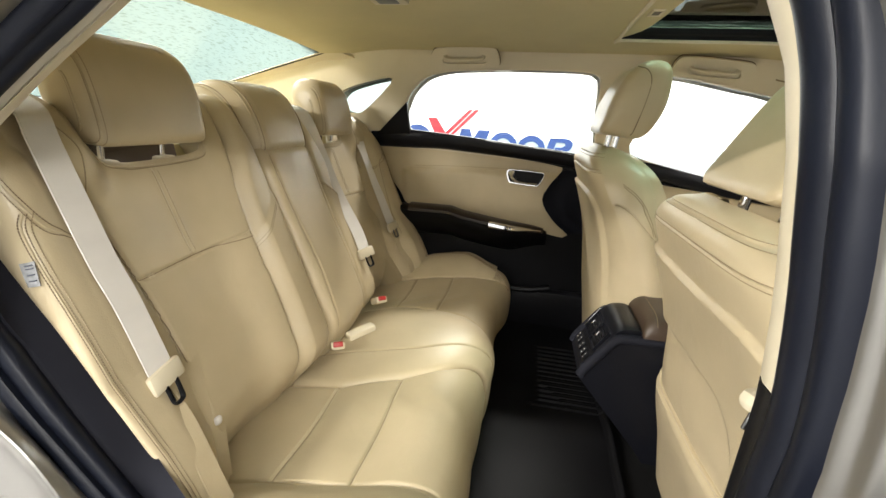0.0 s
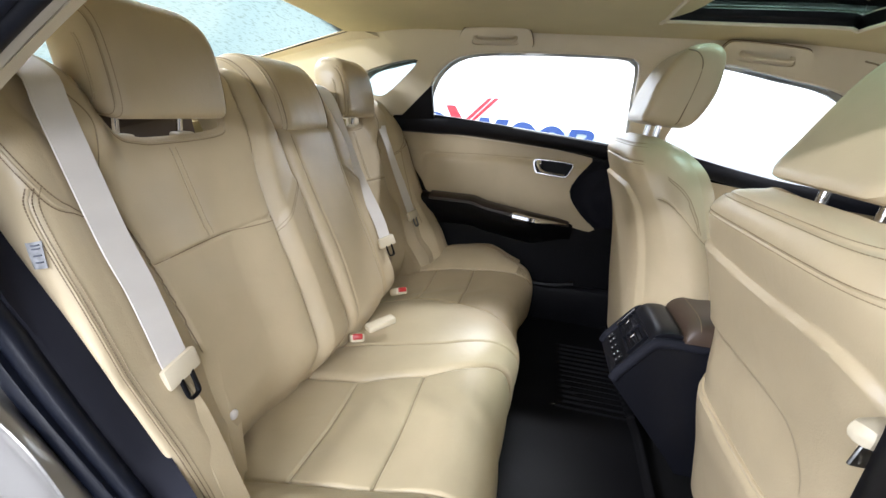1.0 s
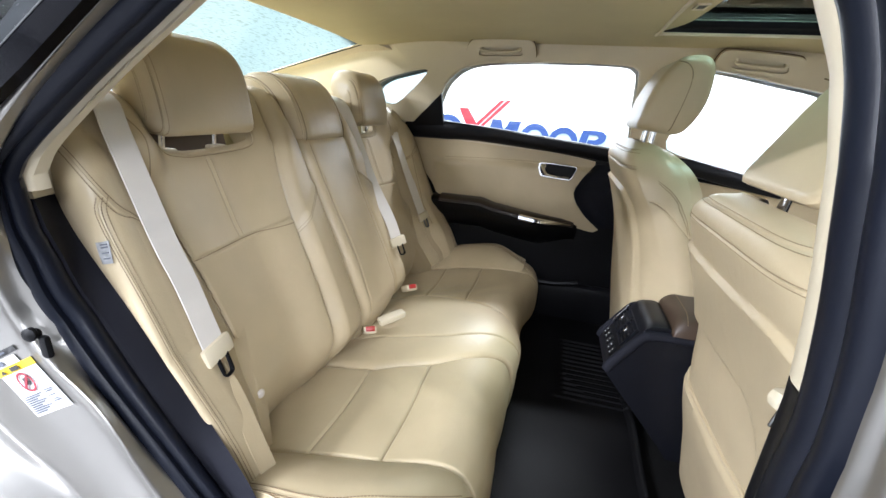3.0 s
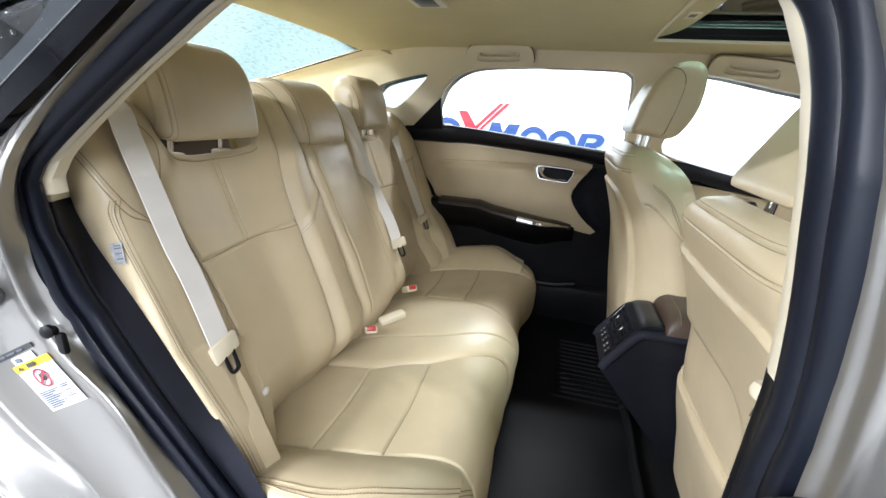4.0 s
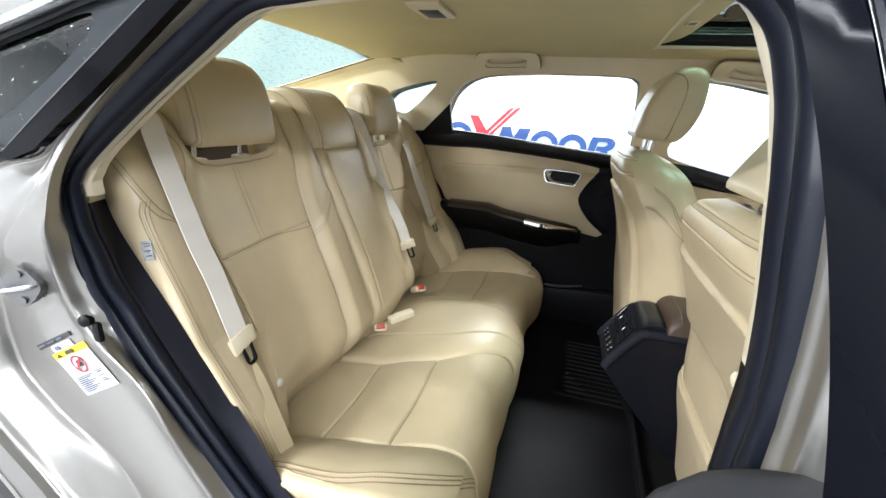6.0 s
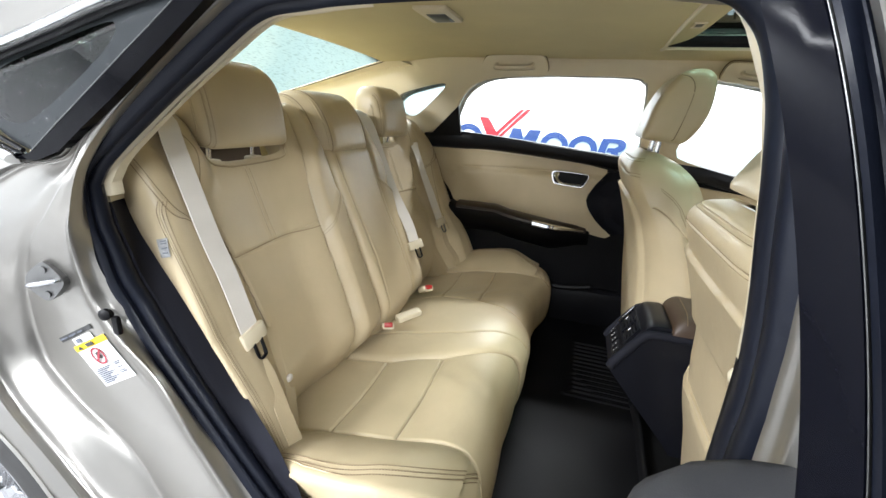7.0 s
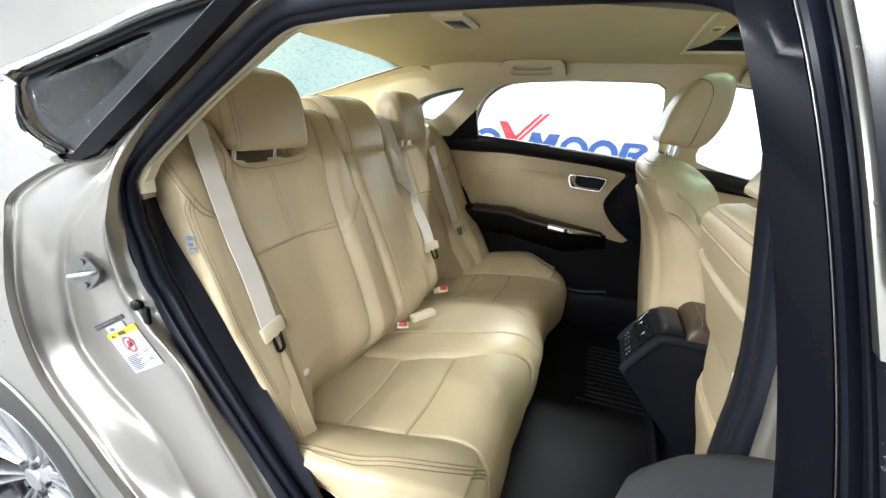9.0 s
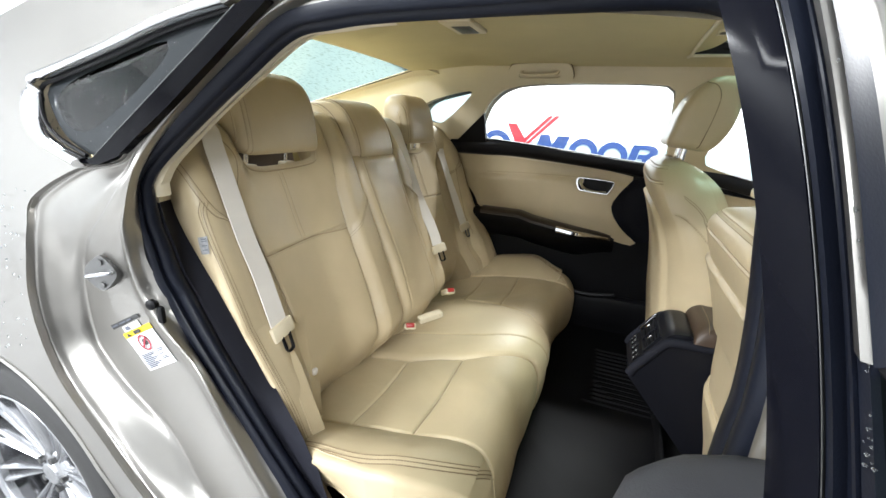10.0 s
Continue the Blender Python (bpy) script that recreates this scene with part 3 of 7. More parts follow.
def weatherstrip():
    """A double-beaded rubber seal round the whole opening."""
    prof = [(-0.12, -0.012), (0.0, 0.0), (0.10, 0.006), (0.25, 0.010), (0.42, 0.009), (0.54, 0.005), (0.58, 0.002), (0.63, 0.004), (0.72, 0.007), (0.86, 0.006), (0.97, 0.001), (1.05, -0.010)]
    rows = []
    n = len(SEAL)
    for i in range(n):
        (x, z), (xo, zo) = SEAL[i], SEAL_RIM[i]
        k = float(ramp_to(x, 0.1, 0.43))
        a = np.array((x, -y_inner(x, z), z))
        b = np.array((xo, -y_inner(xo, zo) - 0.040 * (1 - k) - 0.060 * k, zo))
        t = SEAL[(i + 1) % n] - SEAL[i - 1]
        nn = np.cross(b - a, (t[0], 0, t[1]))
        nn /= np.linalg.norm(nn)
        if nn @ (np.array((0.05, -1.0, 0.9)) - a) < 0:
            nn = -nn
        rows.append([a + (b - a) * u + nn * v for u, v in prof])
    bm = bmesh.new()
    add_grid(bm, np.array(rows), True)
    part("weatherstrip", bm, M_RUBBER, CAR, "black rubber door seal")
    # cream edge of the pillar's lining, just inside the seal
    rows = []
    for i in range(n):
        x, z = SEAL[i]
        if z < 1.045 or x > 0.02:
            continue
        t = SEAL[(i + 1) % n] - SEAL[i - 1]
        t = t / np.linalg.norm(t)
        inn = np.array((-t[1], 0, t[0]))
        if inn @ np.array((0.1 - x, 0, 1.0 - z)) < 0:
            inn = -inn
        deep = 0.012
        wide = 0.005
        a = np.array((x, -y_inner(x, z) - 0.004, z)) - inn * 0.004
        rows.append([a + inn * (wide + 0.004) * u + np.array((0, deep, 0)) * u ** 1.5 for u in np.linspace(0, 1, 7)] + [a + inn * wide * 0.8 + np.array((0, deep + 0.02, 0))])
    part("pillar_lining_edge", sheet(np.array(rows)), M_BEIGE, CAR, "cream edge of the pillar lining")


def striker():
    s = thing("door_striker", on_jamb(-0.51, 0.905, 0.0), "zinc-plated door striker bolted to the painted jamb", "door striker")
    # a lozenge plate with a wire loop and two screws, flat on the paint
    o = Vector(on_jamb(-0.500, 0.910, 0.013))
    n = Vector((0.30, -0.95, 0.0)).normalized()
    ux = Vector((0, 0, 1)).cross(n).normalized()
    ux = ux if ux.x > 0 else -ux
    uz = ux.cross(n) if ux.cross(n).z > 0 else n.cross(ux)
    at = lambda p, q, h=0.0: tuple(o + ux * p * 0.84 + uz * q * 0.84 + n * h)
    lozenge = [tuple(p) for p in spline([(-0.036, -0.004), (-0.030, 0.014), (-0.004, 0.036), (0.010, 0.037), (0.032, 0.012), (0.035, -0.002), (0.026, -0.016), (0.006, -0.036), (-0.008, -0.037), (-0.030, -0.018)], 60, True)]
    part("plate", panel([lozenge], lambda p, q: at(p, q, 0.003), tuple(-n * 0.016)), M_STEEL, s)
    part("loop", tube(bmesh.new(), spline([at(-0.027, -0.006, 0.0), at(-0.026, -0.006, 0.007), at(-0.018, -0.004, 0.010), at(0.016, 0.003, 0.010), at(0.026, 0.005, 0.007), at(0.027, 0.006, 0.0)], 32), 0.0046, 10), M_ALLOY, s, "bright striker loop")
    for p, q in ((0.003, 0.025), (0.001, -0.025)):
        part("screw", tube(bmesh.new(), [at(p, q, 0.002), at(p, q, 0.006)], 0.0058, 12), M_STEEL, s)
    b = thing("rubber_bumper", on_jamb(-0.395, 0.85, 0.0), "small black rubber door stop on the jamb", "door stop")
    bm = bmesh.new()
    tube(bm, [on_jamb(-0.402, 0.864, 0.0), on_jamb(-0.402, 0.864, 0.004), on_jamb(-0.403, 0.865, 0.006), on_jamb(-0.403, 0.865, 0.011), on_jamb(-0.403, 0.865, 0.014)], [0.007, 0.007, 0.0095, 0.0095, 0.005], 14)
    part("cap", bm, M_BLACK, b)
    bm = bmesh.new()
    rbox(bm, on_jamb(-0.390, 0.846, 0.001), (0.015, 0.010, 0.034), 0.005)
    part("base", bm, M_BLACK, b)


def labels():
    """A black strip label, a yellow warning bar and a white label with a red no-entry ring, stuck to the jamb."""
    put = lambda lift: (lambda u, v: on_jamb(-0.505 + 0.071 * u + 0.061 * v, 0.780 + 0.0385 * u - 0.063 * v, lift))
    box = lambda x0, z0, x1, z1: [(x0, z0), (x1, z0), (x1, z1), (x0, z1)]
    th = (0, -0.0004, 0)
    t = thing("warning_label", put(0)(0.5, 0.5), "white sticker with yellow bar and red prohibition ring on the jamb", "label")
    part("paper", panel([box(0.0, 0.14, 1.0, 1.0)], put(0.0016), th, 0.2), M_WHITE, t, smooth=False)
    part("paper", panel([box(0.12, -0.15, 0.72, -0.005)], put(0.0016), th, 0.2), M_WHITE, t, smooth=False)
    part("yellow_bar", panel([box(-0.02, 0.0, 1.02, 0.135)], put(0.0016), th, 0.2), M_YELLOW, t, "yellow warning bar", smooth=False)
    a = np.linspace(0, 2 * np.pi, 28, endpoint=False)
    ring = lambda r: [(0.5 + 0.90 * r * math.cos(k), 0.36 + r * math.sin(k)) for k in a]
    part("ring", panel([ring(0.195), ring(0.155)], put(0.0042), th), M_REDINK, t, "red ring", smooth=False)
    part("slash", panel([[(0.62, 0.235), (0.66, 0.26), (0.40, 0.49), (0.36, 0.46)]], put(0.0050), th), M_REDINK, t, smooth=False)
    part("mark", panel([[(0.42, 0.40), (0.55, 0.43), (0.60, 0.37), (0.53, 0.33), (0.56, 0.27), (0.47, 0.28), (0.46, 0.34)]], put(0.0042), th), M_DARKINK, t, smooth=False)
    part("mark", panel([[(0.12, 0.11), (0.26, 0.11), (0.19, 0.03)]], put(0.0042), th), M_DARKINK, t, smooth=False)
    part("mark", panel([box(0.40, 0.03, 0.62, 0.11)], put(0.0042), th), M_DARKINK, t, smooth=False)
    part("mark", panel([box(0.24, -0.12, 0.38, -0.03)], put(0.0042), th), M_INK, t, smooth=False)
    for k in range(9):
        v = 0.60 + k * 0.040
        part("text_bar", panel([box(0.08, v, 0.62 - 0.10 * (k % 3), v + 0.021)], put(0.0042), th), M_INK, t, smooth=False)
        if k in (0, 1, 3, 5, 6):
            part("text_bar", panel([box(0.70, v - 0.018, 0.92 - 0.04 * (k % 2), v + 0.003)], put(0.0042), th), M_INK, t, smooth=False)
    t2 = thing("info_label", put(0)(0.3, -0.25), "narrow black strip sticker on the jamb", "label")
    part("paper", panel([[(-0.20, -0.17), (0.86, -0.19), (0.85, -0.29), (-0.20, -0.29)]], put(0.0016), th, 0.2), M_DARKINK, t2, smooth=False)
    for k, (u0, u1) in enumerate(((-0.15, 0.10), (0.16, 0.40), (0.46, 0.62))):
        part("text_bar", panel([box(u0, -0.25, u1, -0.22)], put(0.0042), th), M_INK, t2, smooth=False)


def rear_wheel():
    c = Vector((-0.872, -0.727, 0.305))
    w = thing("wheel", c, "bright multi-spoke alloy rear wheel with black tyre", "wheel")
    # tyre: a turned ring
    prof = [(0.232, -0.072), (0.245, -0.095), (0.275, -0.104), (0.302, -0.098), (0.318, -0.082), (0.322, 0.0), (0.318, 0.082), (0.300, 0.10), (0.232, 0.09)]

    def turned(prof, n=72):
        p = spline(prof, 40)
        a = np.linspace(0, 2 * np.pi, n, endpoint=False)
        pts = np.array([[(c.x + r * math.cos(t), c.y + y, c.z + r * math.sin(t)) for r, y in p] for t in a])
        bm = bmesh.new()
        add_grid(bm, pts, True)
        return bm
    part("tyre", turned(prof), M_TYRE, w, "black tyre")
    rim = part("rim", turned([(0.232, -0.080), (0.238, -0.088), (0.240, -0.094), (0.234, -0.095), (0.226, -0.088), (0.221, -0.072)]), M_ALLOY, w, "bright alloy rim")
    part("barrel", turned([(0.224, -0.076), (0.216, -0.03), (0.212, 0.02), (0.205, 0.08)]), M_DARKCHROME, w, "dark inner barrel")
    part("brake_disc", turned([(0.02, -0.005), (0.155, -0.005), (0.158, 0.01), (0.02, 0.015)], 48), M_DARKCHROME, w)
    part("backing_plate", turned([(0.01, 0.05), (0.10, 0.05), (0.21, 0.05)], 48), M_BLACK, w)
    part("hub", turned([(0.002, -0.070), (0.028, -0.069), (0.034, -0.062), (0.060, -0.052), (0.064, -0.02)], 40), M_ALLOY, w)
    def spoke(a, half, r0, r1):
        p = []
        for r in np.linspace(r0, r1, 8):
            wd = half * (0.55 + 0.45 * (r - r0) / (r1 - r0))
            dep = -0.052 - 0.030 * ((r - r0) / (r1 - r0)) ** 1.3
            p.append([(r * math.cos(a) - s * wd * math.sin(a), dep + lift, r * math.sin(a) + s * wd * math.cos(a)) for s, lift in ((-1, 0.022), (-0.8, 0.0), (-0.1, -0.006), (0.1, -0.006), (0.8, 0.0), (1, 0.022))])
        pts = np.array(p) + np.array(c)
        return sheet(pts, (0, 0.02, 0))
    for k in range(10):
        for d in (-0.085, 0.085):
            part("spoke", spoke(2 * np.pi * k / 10 + 0.35 + d, 0.0105, 0.045, 0.234), M_ALLOY, w)
    for k in range(5):
        part("lug_nut", tube(bmesh.new(), [(c.x + 0.045 * math.cos(k * 1.2566), c.y - 0.050, c.z + 0.045 * math.sin(k * 1.2566)), (c.x + 0.045 * math.cos(k * 1.2566), c.y - 0.068, c.z + 0.045 * math.sin(k * 1.2566))], 0.009, 6), M_STEEL, w)
    return w


def outer_shell_rest():
    """Roof skin, boot lid, bonnet and the other side, closed around the cabin."""
    xs = np.array([-2.05, -1.80, -1.45, -1.20, -1.16])
    zs = np.array([1.02, 1.06, 1.09, 1.11, 1.10])
    ys = np.linspace(-1, 1, 15)
    pts = np.array([[(x, 0.78 * v, z + 0.03 * (1 - v * v)) for v in ys] for x, z in zip(xs, zs)])
    part("boot_lid", sheet(pts, (0, 0, -0.02)), M_PAINT, CAR, "champagne metallic boot lid")
    outer = [(-0.58, y) for y in np.linspace(-0.60, 0.60, 9)] + [(x, 0.70) for x in np.linspace(-0.45, 1.25, 9)] + [(1.25, y) for y in np.linspace(0.6, -0.60, 9)] + [(x, -0.70) for x in np.linspace(1.1, -0.5, 9)]
    hole = [(0.46, -0.39), (0.98, -0.39), (0.98, 0.39), (0.46, 0.39)]
    part("roof", panel([outer, hole], lambda p, q: (p, q, z_roof(p, q) + 0.045 - 0.055 * (abs(q) / 0.7) ** 4), (0, 0, -0.008), 0.1), M_PAINT, CAR, "champagne metallic roof skin")
    # far side: outer skin with the windows open
    holes = [FAR_REAR_WINDOW, FAR_FRONT_WINDOW, FAR_QUARTER]
    body = [(-2.0, 0.4), (-1.24, 0.3), (-1.22, 0.6), (-0.86, 0.69), (-0.50, 0.6), (-0.48, 0.25), (1.6, 0.25), (2.6, 0.7), (2.4, 0.95), (1.58, 1.02), (1.28, 1.29), (1.05, 1.385), (0.6, 1.428), (0.1, 1.43), (-0.35, 1.41), (-0.60, 1.385), (-1.2, 1.18), (-2.0, 1.02)]
    part("far_side_panel", panel([body] + holes, lambda p, q: (p, y_skin(q) - 0.02, q), (0, 0.01, 0), 0.09), M_PAINT, CAR, "champagne metallic far side of the car")
    # windscreen and nose
    pts = np.array([[(x, v * (0.60 + 0.14 * k), z) for v in np.linspace(-1, 1, 9)] for k, (x, z) in enumerate(((1.25, 1.40), (1.6, 1.22), (1.95, 1.02)))])
    g = part("windscreen", sheet(pts), M_GLASS, CAR, "clear windscreen")
    g.visible_shadow = False
    pts = np.array([[(x, v * 0.86, z) for v in np.linspace(-1, 1, 9)] for x, z in ((1.90, 1.01), (2.0, 1.02), (2.4, 0.96), (2.8, 0.80), (2.9, 0.4))])
    part("bonnet", sheet(pts, (0, 0, -0.02)), M_PAINT, CAR, "champagne metallic bonnet")
    bm = bmesh.new()
    rbox(bm, (1.62, 0, 0.78), (0.5, 1.4, 0.42), 0.06)
    part("dashboard", bm, M_BLACK, CAR, "black dashboard")
    # near side forward of the pillar: closed front door skin
    fd = [(0.52, 0.25), (1.6, 0.25), (1.62, 0.9), (1.55, 1.02), (1.12, 1.30), (0.6, 1.40), (0.55, 1.30), (0.56, 1.05)]
    hole = [(0.62, 1.06), (1.40, 1.0), (1.10, 1.27), (0.66, 1.35)]
    part("front_door_skin", panel([fd, hole], lambda p, q: (p, -y_skin(q), q), (0, 0.02, 0), 0.09), M_PAINT, CAR, "champagne metallic closed front door")
    prof = [(0.006, 0.030), (0.007, 0.010), (0.008, -0.004), (0.011, -0.014), (0.016, -0.022), (0.019, -0.034), (0.028, -0.042), (0.044, -0.046), (0.050, -0.052), (0.056, -0.064), (0.075, -0.070), (0.14, -0.074)]
    rows = []
    for z in np.linspace(0.34, 1.385, 60):
        x0 = float(np.interp(z, [0.33, 0.95, 1.02, 1.10, 1.16, 1.23, 1.30, 1.36, 1.39], [0.452, 0.460, 0.460, 0.455, 0.450, 0.442, 0.420, 0.375, 0.34]))
        low = float(ramp_to(-z, -0.95, -0.60))
        rows.append(spline([(x0 + dx * (1 + 0.5 * low), -y_inner(0.45, z) - 0.052 + dy, z) for dx, dy in prof], 60))
    part("pillar_skin", sheet(np.array(rows)), M_PAINT, CAR, "champagne metallic centre pillar")
    bm = bmesh.new()
    rbox(bm, (-0.55, 0, 0.235), (3.0, 1.5, 0.07), 0.02)
    part("floor_pan", bm, M_BLACK, CAR, "black underbody")
    part("sill", panel([[(-0.15, 0.25), (0.56, 0.25), (0.56, 0.37), (0.06, 0.37), (-0.05, 0.40)]], lambda p, q: (p, -0.825 + 0.5 * max(0, q - 0.33), q), (0, 0.10, 0)), M_PAINT, CAR, "champagne metallic door sill")


# far side windows, (x, z)
FAR_REAR_WINDOW = [tuple(p) for p in spline([(-0.258, 1.238), (-0.195, 1.314), (-0.10, 1.350), (0.08, 1.362), (0.29, 1.366), (0.445, 1.362), (0.478, 1.338), (0.488, 1.24), (0.500, 1.13), (0.500, 1.062), (0.43, 1.065), (0.10, 1.096), (-0.256, 1.122)], 60, True)]
FAR_FRONT_WINDOW = [tuple(p) for p in spline([(0.640, 1.15), (0.650, 1.345), (0.73, 1.355), (0.92, 1.324), (1.13, 1.276), (1.30, 1.13), (1.34, 0.975), (1.02, 0.997), (0.655, 1.075)], 48, True)]
FAR_QUARTER = [tuple(p) for p in spline([(-0.56, 1.235), (-0.505, 1.278), (-0.33, 1.321), (-0.318, 1.30), (-0.442, 1.196), (-0.50, 1.183), (-0.56, 1.20)], 36, True)]

door_jamb()
quarter_panel()
weatherstrip()
striker()
labels()
WHEEL = rear_wheel()
copy_thing(WHEEL, Matrix.Translation((1.96, -0.727, 0.305)))
for x in (-0.872, 1.96):
    copy_thing(WHEEL, Matrix.Translation((x, 0.727, 0.305)) @ Matrix.Rotation(radians(180), 4, "Z"))
outer_shell_rest()


# ---------------------------------------------------------------- cabin lining
LINING = thing("cabin_lining", (0, 0, 0.3), "beige and black cabin trim panels", "car trim", kind="structure")


def headliner():
    outer = [(-0.545, y) for y in np.linspace(-0.50, 0.50, 11)] + [(x, 0.586) for x in np.linspace(-0.45, 1.25, 14)] + [(1.25, y) for y in np.linspace(0.5, -0.5, 9)] + [(x, -0.572) for x in np.linspace(1.2, -0.45, 14)]
    hole = [tuple(p) for p in spline([(0.47, -0.30), (0.475, 0.345), (0.50, 0.372), (0.90, 0.375), (0.955, 0.34), (0.96, -0.33), (0.92, -0.37), (0.50, -0.37)], 64, True)]
    ob = mesh_object("ceiling", panel([outer, hole], lambda p, q: (p, q, z_roof(p, q)), (0, 0, 0.02), 0.07), M_LINER)
    tagged(ob, "tan woven fabric headliner of the car", "ceiling", kind="structure")
    # sunroof: black frame set in the hole, sliding blind behind it, tinted pane above
    s = thing("sunroof", (0.71, 0, 1.43), "tinted glass sunroof in a black frame, blind slid back", "sunroof")
    inset = [(0.71 + (x - 0.71) * 0.988, y * 0.992) for x, y in hole]
    well = np.array([[(0.71 + (x - 0.71) * k, y * k, z_roof(x, y) + h) for h, k in ((0.001, 1.0), (0.012, 0.997), (0.016, 0.985), (0.032, 0.982))] for x, y in inset])
    bm = bmesh.new()
    add_grid(bm, well, True)
    part("black_frame", bm, M_BLACK, s, "black stepped sunroof well")
    lip = [(p[0], p[1], z_roof(p[0], p[1]) - 0.002) for p in hole]
    part("trim_lip", tube(bmesh.new(), lip, 0.005, 8, True), M_BEIGE, s, "beige edge trim")
    part("pane", panel([[(0.46, -0.385), (0.975, -0.385), (0.975, 0.385), (0.46, 0.385)]], lambda p, q: (p, q, z_roof(p, q) + 0.034), (0, 0, 0.004), 0.1), M_ROOFGLASS, s, "dark green tinted wet pane")
    # blind edge with its pull
    bm = panel([[tuple(p) for p in spline([(0.478, -0.30), (0.482, 0.330), (0.497, 0.350), (0.530, 0.25), (0.538, 0.0), (0.530, -0.28)], 40, True)]], lambda p, q: (p, q, z_roof(p, q) + 0.006), (0, 0, 0.008))
    b = part("sun_blind", bm, M_LINER, s, "beige sliding blind")
    ring = lambda w, h: [(0.508 - w, 0.10 - h), (0.508 + w, 0.10 - h), (0.508 + w, 0.10 + h), (0.508 - w, 0.10 + h)]
    # flat dark plate laid on the blind within the pull's ring
    part("pull_plate", panel([ring(0.009, 0.020)], lambda p, q: (p, q, z_roof(p, q) + 0.004), (0, 0, 0.002)), M_WOOD, b, "flat dark brown plate inside the pull", smooth=False)
    bm = panel([ring(0.014, 0.026), ring(0.009, 0.020)], lambda p, q: (p, q, z_roof(p, q) + 0.002), (0, 0, 0.006))
    part("pull", bm, M_BEIGE, b)
    d = thing("roof_lamp", (-0.10, -0.08, 1.43), "flat pale roof lamp with a grey lens", "lamp")
    bm = bmesh.new()
    rbox(bm, (-0.105, -0.09, 1.431), (0.085, 0.15, 0.012), 0.005)
    part("housing", bm, M_BEIGE, d)
    bm = bmesh.new()
    rbox(bm, (-0.105, -0.075, 1.427), (0.05, 0.085, 0.008), 0.003)
    part("lens", bm, M_STEEL, d, "grey lens")


